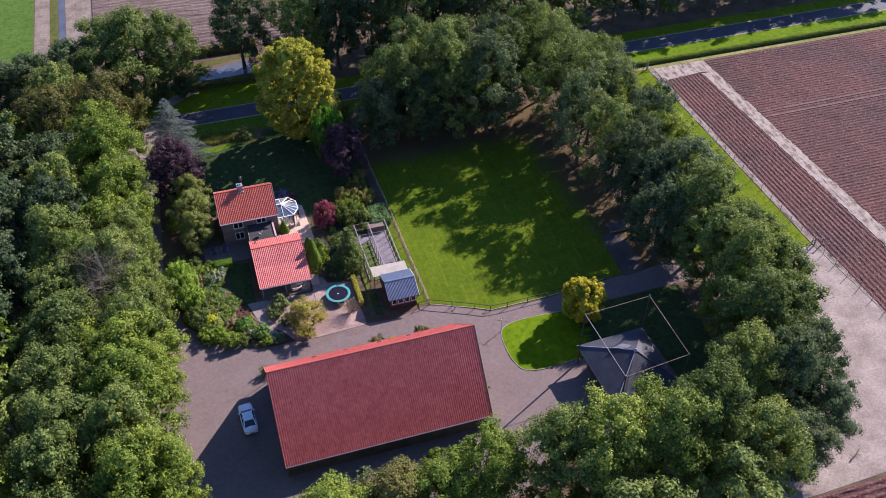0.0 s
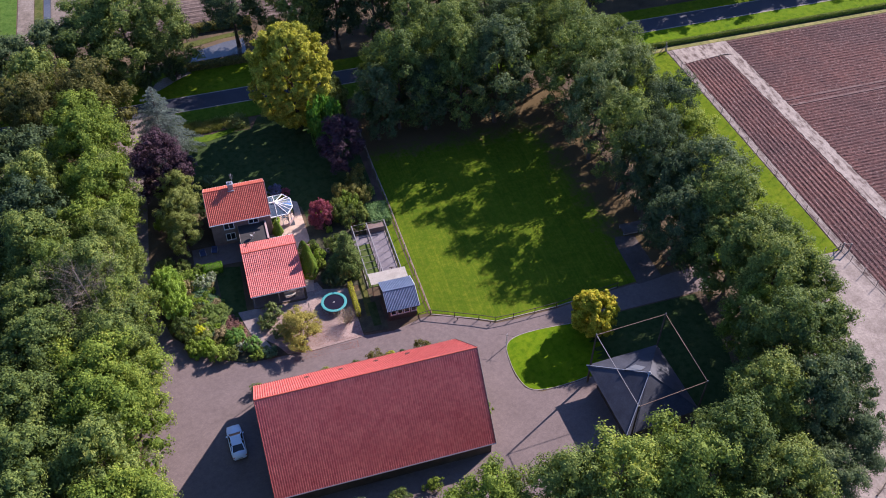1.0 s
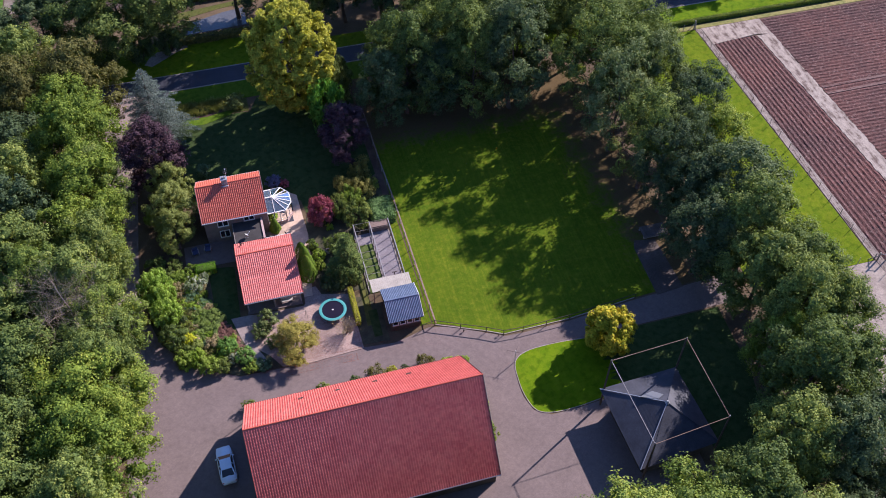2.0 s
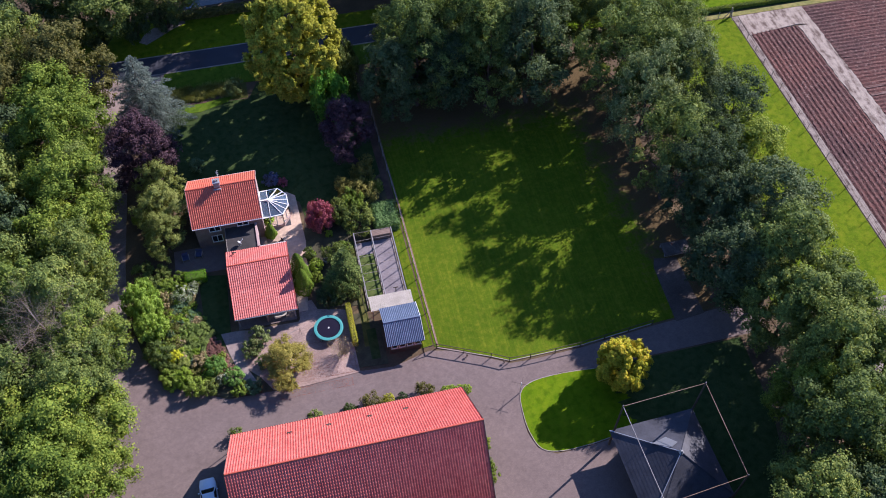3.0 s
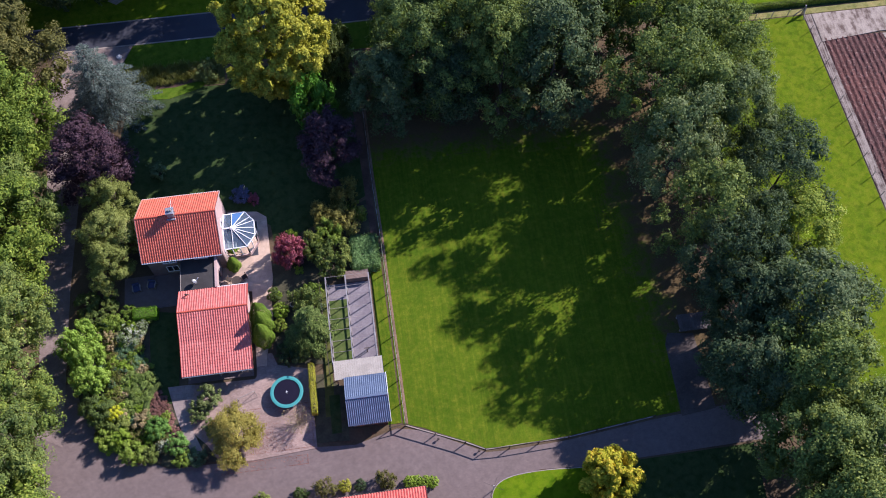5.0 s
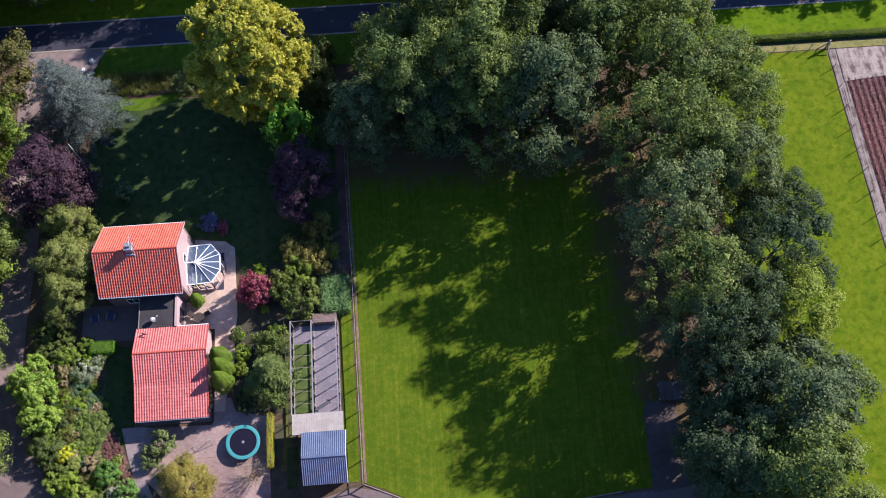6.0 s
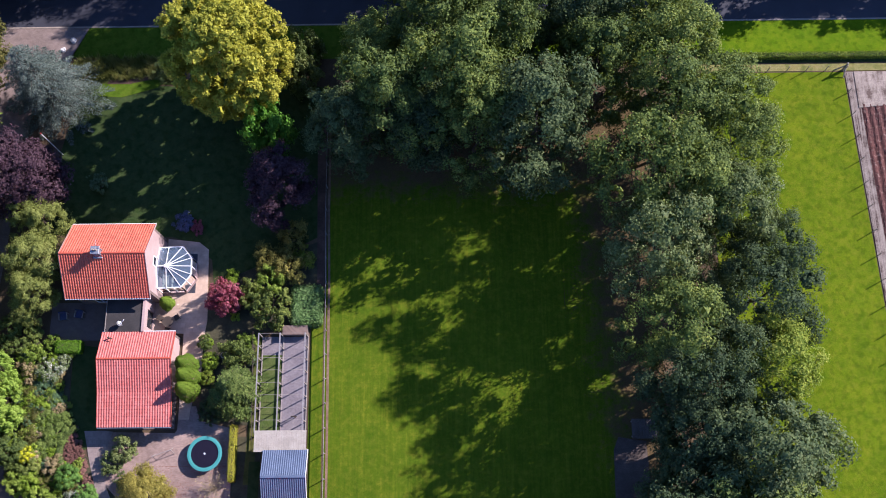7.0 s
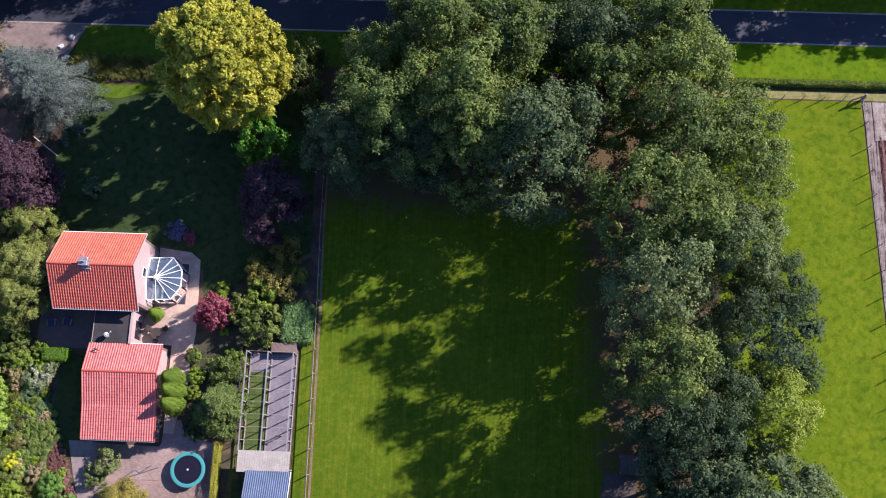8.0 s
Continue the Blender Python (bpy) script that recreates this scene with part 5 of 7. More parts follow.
TREE_LABEL = {
    "oak": "tall broadleaf tree with dense mid-green crown",
    "grey": "tall tree with grey-green foliage and thin bare twigs",
    "leafy": "tall tree with fresh green foliage in dense puffs",
    "dark": "tall oak with dark green leathery foliage",
    "fresh": "tall tree with light yellow-green foliage",
    "olive": "tree with olive-brown autumn foliage",
    "gold": "tall maple turning golden yellow",
    "sage": "tall upright feathery olive-green tree",
    "khaki": "low spreading tree with yellowing leaves",
    "lime": "rounded small tree with light green leaves",
    "purple": "copper beech with dark purple foliage",
}
TREE_LEAF = {"oak": L_OAK, "grey": L_GREY, "leafy": L_LEAFY, "dark": L_DARK, "fresh": L_FRESH, "olive": L_OLIVE, "gold": L_GOLD, "purple": L_PURPLE, "sage": L_SAGE, "lime": L_LIME, "khaki": L_KHAKI}
shapes = {}


def tree_shape(kind, variant, rich):
    """The meshes of one tree 10 m tall in crown and 5 m in crown radius; shared between its copies."""
    key = (kind, variant, rich)
    if key not in shapes:
        rng = np.random.default_rng(100 + 17 * variant + 3 * rich)
        n, size, lobes, sprays, heart = ((5200, 0.21, 40, 6, 0.8), (12000, 0.128, 44, 9, 0.5), (15500, 0.134, 64, 8, 1.0))[int(rich)]
        made = lobed_crown(rng, 4.5, 2.6 - 1.2 * (rich == 2), 16.4, lobes, n, 1.3, sprays, 0.24, heart=heart, tall=1.0, core_size=0.26)
        crown = leaf_mesh("crown", foliage(rng, made, size), TREE_LEAF[kind])
        trunk = branch_mesh(rng, 16.0, 4.2, 17.0, 4.6, 0.3)
        trunk.materials.append(M_BARK)
        shapes[key] = (crown, trunk)
    return shapes[key]


def put_tree(x, y, h, r, kind="oak", rich=True, variant=None, group="trees round the yard"):
    v = random.randrange(4) if variant is None else variant
    crown, trunk = tree_shape(kind, v, rich)
    t = new("tree")
    t.matrix_basis = pose(x, y, 0, 0, 0, random.uniform(0, 360)) @ Matrix.Diagonal((r / 5, r / 5, h / 17.4, 1))
    tagged(t, TREE_LABEL[kind], "tree", group)
    new("crown", crown).parent = t
    new("trunk", trunk).parent = t
    return t


# plan place, height, crown radius and kind, one row of trees after another
EAST = [(34.4, 42.6, 17.4, 5.0, "oak"), (34.2, 36.2, 17.4, 5.2, "oak"), (39.2, 32.6, 16.4, 4.6, "oak"), (39.4, 38.2, 14.5, 4.2, "oak"), (31.4, 29.6, 19.2, 5.3, "oak"), (35.6, 27.6, 17.0, 4.5, "oak"),
        (31.6, 22.8, 18.2, 4.9, "grey"), (38.4, 26.0, 16.6, 4.5, "grey"), (32.8, 15.0, 17.2, 4.8, "oak"), (33.6, 10.2, 15.6, 4.2, "dark"), (41.2, 18.4, 16.0, 4.7, "dark"), (37.2, 12.6, 15.4, 3.8, "dark"), (41.2, 11.8, 14.8, 4.3, "fresh"),
        (39.8, 3.8, 16.8, 5.5, "dark"), (34.6, 6.0, 14.2, 4.2, "dark"), (36.2, 19.0, 12.0, 3.2, "dark"), (38.6, -2.6, 17.2, 5.2, "oak"), (33.4, -0.6, 14.0, 4.6, "dark"), (42.0, 23.4, 12.5, 3.4, "dark")]
SOUTH_EAST = [(36.6, -8.6, 15.4, 4.8, "oak"), (41.4, -9.4, 14.6, 4.8, "oak"), (37.6, -15.4, 17.4, 4.8, "oak"), (34.4, -18.2, 13.6, 3.2, "fresh"), (41.8, -16.0, 14.0, 4.4, "oak"), (34.8, -23.0, 17.4, 4.9, "oak"),
              (39.4, -22.4, 14.8, 4.8, "oak"), (28.8, -29.6, 16.8, 4.7, "oak"), (33.6, -31.0, 16.4, 4.6, "dark"), (38.4, -29.4, 14.0, 4.4, "dark"), (36.8, -34.6, 10.5, 4.0, "dark"), (31.4, -37.4, 10.5, 4.2, "dark"), (25.8, -38.4, 14.4, 4.6, "oak")]
NORTH = [(6.0, 37.9, 18.2, 4.5, "oak"), (5.0, 44.6, 13.0, 3.9, "oak"), (9.8, 36.6, 13.8, 4.6, "dark"), (13.8, 39.6, 19.4, 5.0, "oak"), (15.2, 35.8, 17.4, 4.6, "oak"), (20.8, 35.2, 18.6, 5.3, "dark"),
         (26.8, 41.6, 16.0, 4.6, "oak"), (18.4, 45.4, 17.0, 4.8, "oak"), (11.0, 46.2, 17.0, 4.6, "oak"), (26.0, 46.8, 15.0, 4.4, "dark"), (2.2, 36.2, 14.0, 4.0, "dark"), (32.6, 47.6, 16.0, 4.4, "oak")]
SOUTH = [(-29, -37, 15, 5, "fresh"), (-21, -34.5, 14, 5, "fresh"), (-14.2, -33.6, 13, 4.6, "olive"), (-9.0, -34.0, 12.6, 4.4, "fresh"), (-3.6, -32.4, 14.4, 4.2, "fresh"), (3.6, -34.4, 17.4, 4.4, "oak"),
         (9.4, -35.2, 18.6, 5.6, "leafy"), (15.6, -35.6, 17.6, 5.2, "leafy"), (22.0, -34.2, 17.8, 4.9, "oak"), (0.8, -41, 12, 4, "gold"), (-12, -43, 14, 5, "oak"), (-25, -44, 15, 5.4, "fresh"), (9, -43, 15, 5.2, "oak"), (20, -43.5, 14, 5, "oak")]
random.seed(7)
for row in (EAST, SOUTH_EAST, NORTH, SOUTH):
    for x, y, h, r, k in row:
        put_tree(x, y, h, r, k, 0 if y < -40.8 else 1 if row is EAST and y > 9 else 2)
t = thing("maple", "large maple with golden yellow autumn crown beside the road", "tree", -9.3, 42.8)
rng = np.random.default_rng(61)
made = lobed_crown(rng, 5.9, 1.4, 18.0, 430, 52000, 0.62, 6, 0.05, 0.4, 0.0, 1.0, 1.0, 0.8)
new("crown", leaf_mesh("crown", foliage(rng, made, 0.115), L_GOLD)).parent = t
me = branch_mesh(rng, 17.0, 1.5, 18, 5.0, 0.34)
me.materials.append(M_BARK)
new("trunk", me).parent = t
t = put_tree(-29.8, 31.6, 12, 4.3, "purple", 2, 2)
tagged(t, "copper beech with dark purple foliage beside the drive", "tree")

# the wood west of the drive
random.seed(11)
for col, (x0, rich) in enumerate(((-38.8, True), (-45.8, True), (-53.0, False), (-60.5, False), (-68, False))):
    for k in range(13):
        y = -40 + k * 7.1 + (3.5 if col % 2 else 0)
        x = x0 + random.uniform(-0.9, 0.6)
        if math.dist((x, y), (-55.5, 43.5)) < 5.5 or (col > 2 and k < 5):
            continue
        kind = random.choice(("fresh", "oak", "oak", "fresh", "oak", "fresh", "oak"))
        if col > 0 and k > 5:
            kind = random.choice(("oak", "dark", "dark", "oak"))
        if (col, k) in ((0, 12), (1, 11)):
            kind = "olive"
        by_dead = (col, k) == (0, 6)
        put_tree(x, y + random.uniform(-1.2, 1.2), 13.0 if by_dead else random.uniform(14.5, 18), 4.6 if by_dead else random.uniform(4.6, 5.6), kind, 2 if rich else 0, None, "trees of the western wood")
for x, y, h, r, k in ((-37.4, 27.6, 13.5, 3.8, "oak"), (-37.0, 14.6, 15.0, 3.8, "oak"), (-36.8, 4.6, 13.2, 3.6, "leafy"), (-37.2, -1.8, 14.4, 3.8, "oak"), (-37.0, -8.2, 13.4, 3.6, "fresh"), (-37.0, -22.4, 15.4, 4.2, "fresh"), (-42.6, 10.4, 15.5, 4.4, "leafy")):
    put_tree(x, y, h, r, k, 2, None, "trees of the western wood")
slab("wood_clearing", [(-58.5, 41), (-53.5, 41), (-53, 46), (-58, 46)], 0.03, M_YARD, "small paved clearing in the wood", "pavement")

# trees beyond the road
random.seed(12)
FAR_W = [(-56, 59, 14, 5.6, "dark"), (-49.5, 58.8, 14, 5.6, "dark"), (-43.5, 60, 14.5, 5.6, "dark"), (-38, 62, 16, 5.8, "oak"), (-32.6, 61.5, 17.5, 6.0, "oak"), (-27.4, 62, 15.5, 5.0, "oak"), (-63, 59, 12.5, 5.4, "oak"), (-15, 67.5, 18, 5.6, "dark")]
for x, y, h, r, k in FAR_W:
    put_tree(x, y, h, r, k, 2, None, "trees beyond the road")
for k in range(20):
    x = -13 + k * 6.9
    near = 1 < k < 6
    if k == 0:
        continue
    put_tree(x + random.uniform(-0.8, 0.8), (60.8 if near else 61.8 if k == 1 else 62.5) + random.uniform(-1.0, 1.2), random.uniform(20, 22) if near else random.uniform(16.5, 19) if k < 7 else random.uniform(12.5, 15), random.uniform(4.8, 5.6), random.choice(("dark", "oak", "oak")), 2 * (k < 8), None, "trees beyond the road")
    put_tree(x + 3 + random.uniform(-0.8, 0.8), 70 + random.uniform(-1.2, 1.2), random.uniform(16, 19), random.uniform(5, 6), "dark", False, None, "trees beyond the road")


def spruce(x, y, h, r, material, label, size=0.11, tiers=20):
    """A conifer of drooping tiers; each branch carries flat side sprays of narrow needles."""
    t = thing("conifer", label, "tree", x, y)
    rng = np.random.default_rng(4)
    V = []
    bm = rods(((0, 0, -0.1), (0, 0, h * 0.95), 0.2, 0.03))
    for i in range(tiers):
        s = i / (tiers - 1)
        z = h * (0.08 + 0.86 * s)
        rr = r * (1 - s) ** 0.8 * rng.uniform(0.8, 1.12) + 0.25
        nb = int(6 + 5 * (1 - s))
        for j in range(nb):
            a = 2 * math.pi * (j + 0.5 * (i % 2)) / nb + rng.normal(0, 0.16)
            L = rr * rng.uniform(0.7, 1.15)
            droop = 0.16 + 0.2 * (1 - s)
            out, side = np.array([math.cos(a), math.sin(a), 0.0]), np.array([-math.sin(a), math.cos(a), 0.0])
            rod(bm, (0, 0, z), (out * L * 0.97 + np.array([0, 0, z - droop * L * 0.97])).tolist(), 0.045 * (1.2 - s), 0.012, 4)
            k = max(7, int(L / 0.13))
            for q in range(k):
                f = 0.14 + 0.9 * (q + rng.random()) / k
                c = out * L * f + np.array([0, 0, z - droop * L * f * f ** 0.3])
                reach = (0.16 * L + 0.16) * math.sin(math.pi * min(1, 0.25 + 0.72 * f)) + 0.05
                for sg in (-1, 1):
                    d = out * rng.uniform(0.5, 0.9) + side * sg * rng.uniform(0.6, 1.0) + np.array([0, 0, rng.normal(-0.18, 0.15)])
                    d /= np.linalg.norm(d)
                    for g in range(4):
                        b = c + d * reach * (g + rng.random()) / 4
                        n = d + rng.normal(0, 0.35, 3)
                        n /= np.linalg.norm(n)
                        w = np.cross(n, np.array([0, 0, 1.0]) + rng.normal(0, 0.4, 3))
                        w *= size * 0.38 / (np.linalg.norm(w) + 1e-6)
                        V += [b + n * size * 2.1, b + w, b - w]
    new("crown", leaf_mesh("crown", np.array(V), material)).parent = t
    part("trunk", bm, M_BARK, t)


spruce(-29.6, 42.6, 12.5, 5.6, L_BLUE, "blue spruce with drooping silvery branches")
spruce(-8.5, 11.2, 7.0, 2.4, L_CONIFER, "dark green feathery conifer beside the patio", 0.13, 15)
spruce(-9.9, 10.0, 4.2, 2.0, L_CONIFER, "dark green feathery conifer beside the run", 0.12, 13)

# a bare dead tree among the green ones
t = thing("dead_tree", "leafless grey tree standing among green ones", "tree", -39.6, 4.9)
rng = np.random.default_rng(9)
me = branch_mesh(rng, 19.8, 5, 17, 7.2, 0.19, 48, 34)
me.materials.append(M_PALEBARK)
new("trunk", me).parent = t

bush_cache = {}
BUSH_KINDS = {"round": (34, 5200, 0.037, 0.22, 0.14, 0.9), "loose": (24, 3600, 0.040, 0.28, 0.3, 0.3), "flat": (32, 4600, 0.038, 0.24, 0.16, 0.9), "tight": (64, 6000, 0.036, 0.18, 0.03, 1.0), "fine": (70, 9000, 0.028, 0.17, 0.08, 1.0)}


def bush(x, y, r, h, material, label, form="round", name="shrub", category="shrub", z=0.05):
    """A leafy shrub of radius r and height h on short stems."""
    small = name == "plant"
    key = (form, material.name, random.randrange(2), small)
    if key not in bush_cache:
        rng = np.random.default_rng(len(bush_cache) + 40)
        cl, n, size, cr, rag, heart = BUSH_KINDS[form]
        if small:
            n, size = n // 2, size * 1.4
        if form == "tight":
            made = crown_points(rng, 0.86, 0.10, 0.94, cl, n, cr, rag, 0.6, 1.0, 0.1, 0.1, heart)
        else:
            made = lobed_crown(rng, 0.8, 0.14, 0.9, cl, n, cr, 7, rag, 0.25, 0.15, heart, 0.95)
        bm = bmesh.new()
        for i in range(7):
            a = i * 0.9
            rod(bm, (0.05 * math.cos(a), 0.05 * math.sin(a), -0.02), (0.5 * math.cos(a), 0.5 * math.sin(a), 0.55 + 0.1 * (i % 3)), 0.03, 0.008, 5)
        stems = bpy.data.meshes.new("stem_clump")
        bm.to_mesh(stems)
        bm.free()
        stems.materials.append(M_BARK)
        bush_cache[key] = (leaf_mesh("foliage", foliage(rng, made, size), material), stems)
    fol, stems = bush_cache[key]
    t = new(name)
    t.matrix_basis = pose(x, y, z, 0, 0, random.uniform(0, 360)) @ Matrix.Diagonal((r, r, h, 1))
    tagged(t, label, category)
    new("foliage", fol).parent = t
    new("stem_clump", stems).parent = t
    return t


def twig_shrub(x, y, r, h, material, label, z, stems=46, leaves=420):
    """A nearly bare shrub: many thin forking stems with a scatter of small leaves at the tips."""
    t = thing("shrub", label, "shrub", x, y, z)
    rng = np.random.default_rng(15)
    bm, tips = bmesh.new(), []
    for i in range(stems):
        a, s = i * 2.4, math.sqrt((i + 0.5) / stems)
        m = Vector((math.cos(a) * r * s * 0.5, math.sin(a) * r * s * 0.5, h * rng.uniform(0.4, 0.6)))
        rod(bm, (0.1 * math.cos(a), 0.1 * math.sin(a), -0.02), m, 0.022, 0.014, 4)
        for _ in range(3):
            e = m + Vector((math.cos(a) * r * s * 0.5, math.sin(a) * r * s * 0.5, h * (0.55 - 0.25 * s))) + Vector(rng.normal(0, 0.16, 3) * r)
            rod(bm, m, e, 0.013, 0.006, 4)
            tips.append(m.lerp(e, 0.75))
            tips.append(e)
    P = np.array(tips)[rng.integers(0, len(tips), leaves)] + rng.normal(0, 0.09, (leaves, 3))
    N = rng.normal(size=(leaves, 3)) + np.array([0, 0, 0.8])
    N /= np.linalg.norm(N, axis=1, keepdims=True)
    new("foliage", leaf_mesh("foliage", leaf_quads(rng, P, N, 0.055), material)).parent = t
    part("stem_clump", bm, M_PALEBARK, t)


def cypress(x, y, r, h, label, z=0.05):
    """A dense pointed flame of fine upright sprays."""
    t = thing("cypress", label, "cypress", x, y, z)
    rng = np.random.default_rng(int(100 * y))
    m = 9000
    u = rng.random(m) ** 1.15
    ang = rng.uniform(0, 2 * np.pi, m)
    prof = np.minimum(1.0, 0.62 + 2.2 * u) * np.maximum(0.0, 1 - u) ** 0.55 * 1.08
    rad = r * prof * (1 + 0.08 * np.sin(4 * ang + 7 * u) + 0.05 * np.sin(9 * ang - 15 * u)) * rng.uniform(0.88, 1.04, m)
    P = np.stack([rad * np.cos(ang), rad * np.sin(ang), 0.05 + u * h], 1)
    N = np.stack([np.cos(ang), np.sin(ang), np.full(m, 0.55)], 1) + rng.normal(0, 0.25, (m, 3))
    N /= np.linalg.norm(N, axis=1, keepdims=True)
    new("crown", leaf_mesh("crown", leaf_quads(rng, P, N, 0.055), L_CYPRESS)).parent = t
    part("trunk", rods(((0, 0, -0.05), (0, 0, h * 0.7), 0.09, 0.03)), M_BARK, t)


random.seed(21)
# front garden
for x, y, r, h in ((-31.8, 12.3, 2.45, 5.0), (-31.2, 10.2, 2.2, 4.7), (-31.0, 8.4, 2.0, 4.2)):
    bush(x, y, r, h, L_MOUND, "tall rounded light-green shrub by the drive", "fine")
bush(-30.6, 5.7, 1.75, 2.5, L_OAK, "dark rounded evergreen shrub by the drive", "tight")
bush(-28.9, 5.0, 0.95, 1.5, L_YELLOW, "bright yellow ball shrub in the bed", "tight")
bush(-28.4, 3.8, 1.2, 1.4, L_OAK, "dark green ball shrub in the bed", "tight")
bush(-28.2, 2.3, 1.35, 1.5, L_LIME, "bright light-green leafy shrub in the bed", "round")
bush(-29.6, 2.4, 1.2, 1.6, L_GARDEN, "light-green garden shrub at the yard edge", "round")
bush(-29.9, 3.9, 1.0, 1.6, L_OAK, "dark green shrub at the yard edge", "round")
bush(-27.0, 0.7, 1.5, 1.8, L_GARDEN, "green garden shrub at the yard edge", "round")
bush(-25.5, 0.3, 1.2, 1.5, L_OAK, "dark low shrub at the yard edge", "round")
bush(-26.1, 3.9, 1.15, 1.2, L_PINKFL, "hydrangea with faded cream-pink flowers", "round")
bush(-26.8, 2.4, 0.9, 1.1, L_OLIVE, "low olive shrub between the garden balls", "round")
bush(-24.7, 2.9, 1.3, 1.6, L_EMERALD, "clipped emerald-green ball shrub", "tight")
bush(-22.7, 1.1, 1.25, 1.6, L_EMERALD, "clipped emerald-green ball shrub", "tight")
bush(-24.1, 1.2, 0.8, 1.1, L_WHITEFL, "shrub with small white flowers", "round")
bush(-22.2, -0.4, 1.0, 1.0, L_GARDEN, "low green shrub at the yard edge", "flat")
bush(-20.9, -0.5, 1.1, 0.8, L_JUNI, "low grey-green spreading shrub", "flat")
for x, y, r, h in ((-26.2, 6.8, 1.6, 0.95), (-27.2, 8.4, 1.5, 0.9), (-25.7, 8.3, 1.15, 0.8), (-27.5, 5.5, 1.2, 0.9)):
    bush(x, y, r, h, L_HEATH, "dense olive-green heath mound in the bed", "fine")
bush(-28.0, 9.8, 0.95, 0.9, L_LIME, "small yellow-green shrub in the bed", "round")
bush(-29.0, 8.8, 1.2, 1.0, L_OLIVE, "shrub in orange and olive autumn tones", "loose")
bush(-29.2, 10.6, 1.0, 0.9, L_OLIVE, "shrub in orange and olive autumn tones", "loose")
bush(-28.9, 6.9, 1.0, 1.0, L_OLIVE, "shrub in orange and olive autumn tones", "loose")
bush(-27.8, 11.2, 1.5, 0.75, L_JUNI, "low spreading blue-green juniper shrub", "fine")
bush(-26.6, 10.0, 1.15, 0.65, L_JUNI, "low spreading blue-green juniper shrub", "fine")
bush(-27.4, 13.3, 1.6, 1.25, L_WHITEFL, "white-flowering hydrangea in the front bed", "round")
bush(-26.3, 14.0, 1.0, 1.1, L_WHITEFL, "white-flowering hydrangea in the front bed", "round")
bush(-29.5, 13.2, 0.95, 1.3, L_PINKFL, "hydrangea with faded cream-pink flowers", "round")
bush(-29.2, 14.8, 1.3, 1.3, L_GARDEN, "green shrub near the court", "round")
for x, y, r in ((-24.9, 6.5, 0.75), (-24.3, 5.8, 0.7), (-24.9, 5.2, 0.75), (-24.0, 4.9, 0.7), (-24.5, 4.2, 0.75), (-23.5, 4.1, 0.65), (-23.6, 3.2, 0.7), (-22.9, 2.5, 0.6)):
    bush(x, y, r, 0.36, L_RUST, "low rusty-red ground cover plants", "flat")
bush(-19.4, 5.4, 1.5, 1.6, L_SHRUB, "rounded grey-green shrub before the garage", "round", z=0.06)
bush(-20.5, 4.1, 1.3, 1.4, L_SHRUB, "rounded grey-green shrub before the garage", "round", z=0.06)
bush(-19.4, 2.4, 0.9, 0.8, L_WHITEFL, "low shrub with white flowers", "loose", z=0.06)
tagged(put_tree(-16.6, 1.0, 3.7, 2.6, "khaki", 2), "open rounded shrub with yellowing leaves on the patio", "shrub").name = "shrub"
twig_shrub(-10.6, 1.7, 1.5, 1.7, L_PINKFL, "thin bare-twigged shrub with few pinkish leaves", 0.07)
for x, y, h, r in ((-28.6, 27.8, 8.2, 2.5), (-28.5, 23.8, 7.8, 2.6), (-28.6, 20.3, 6.8, 2.3)):
    put_tree(x, y, h, r, "sage", 2)
bush(-31.6, 25.5, 1.3, 2.0, L_GARDEN, "light-green shrub beside the drive", "round")
bush(-31.8, 17.6, 1.6, 1.6, L_OAK, "dark shrub beside the drive", "round")
bush(-29.6, 16.9, 1.3, 1.3, L_OAK, "dark green shrub at the edge of the court", "round")
bush(-27.6, 16.0, 0.9, 0.9, L_GARDEN, "light-green shrub at the edge of the court", "round")
bush(-31.2, 15.6, 1.3, 1.5, L_OAK, "dark green shrub beside the drive", "round")
# beside the terrace
for x, y, h in ((-13.75, 13.5, 4.3), (-13.5, 12.3, 4.8), (-13.5, 11.0, 4.6)):
    cypress(x, y, 1.15, h, "flame-shaped bright green cypress against the garage")
cypress(-16.3, 19.9, 0.75, 2.5, "small bright green cypress at the house corner", 0.1)
bush(-12.2, 15.9, 0.85, 1.3, L_OAK, "clipped dark-green ball shrub", "tight")
bush(-11.6, 14.0, 0.95, 1.3, L_LIME, "clipped light-green ball shrub", "tight")
bush(-11.8, 12.3, 0.8, 1.1, L_FRESH, "clipped light-green ball shrub", "tight")
bush(-8.6, 9.3, 1.8, 2.6, L_CONIFER, "spreading grey-green conifer beside the patio", "loose")
bush(-11.0, 9.0, 1.4, 1.7, L_DARK, "dark evergreen shrub beside the patio", "round")
bush(-8.8, 14.6, 1.7, 2.2, L_OAK, "green leafy shrub in the garden bed", "loose")
bush(-8.0, 15.9, 1.1, 1.2, L_GARDEN, "light-green leafy shrub in the garden bed", "round")
bush(-10.1, 20.1, 2.25, 4.4, L_RED, "small crimson Japanese maple", "fine", "maple", "tree")
bush(-5.7, 18.9, 2.3, 3.2, L_OAK, "dense green shrub behind the run", "round")
bush(-7.6, 20.6, 1.7, 3.0, L_OAK, "dense green shrub behind the run", "round")
bush(-5.8, 21.9, 1.7, 2.8, L_GARDEN, "fresh green shrub behind the run", "round")
bush(-4.1, 23.4, 2.1, 2.5, L_KHAKI2, "olive autumn-tinted shrub near the fence", "loose")
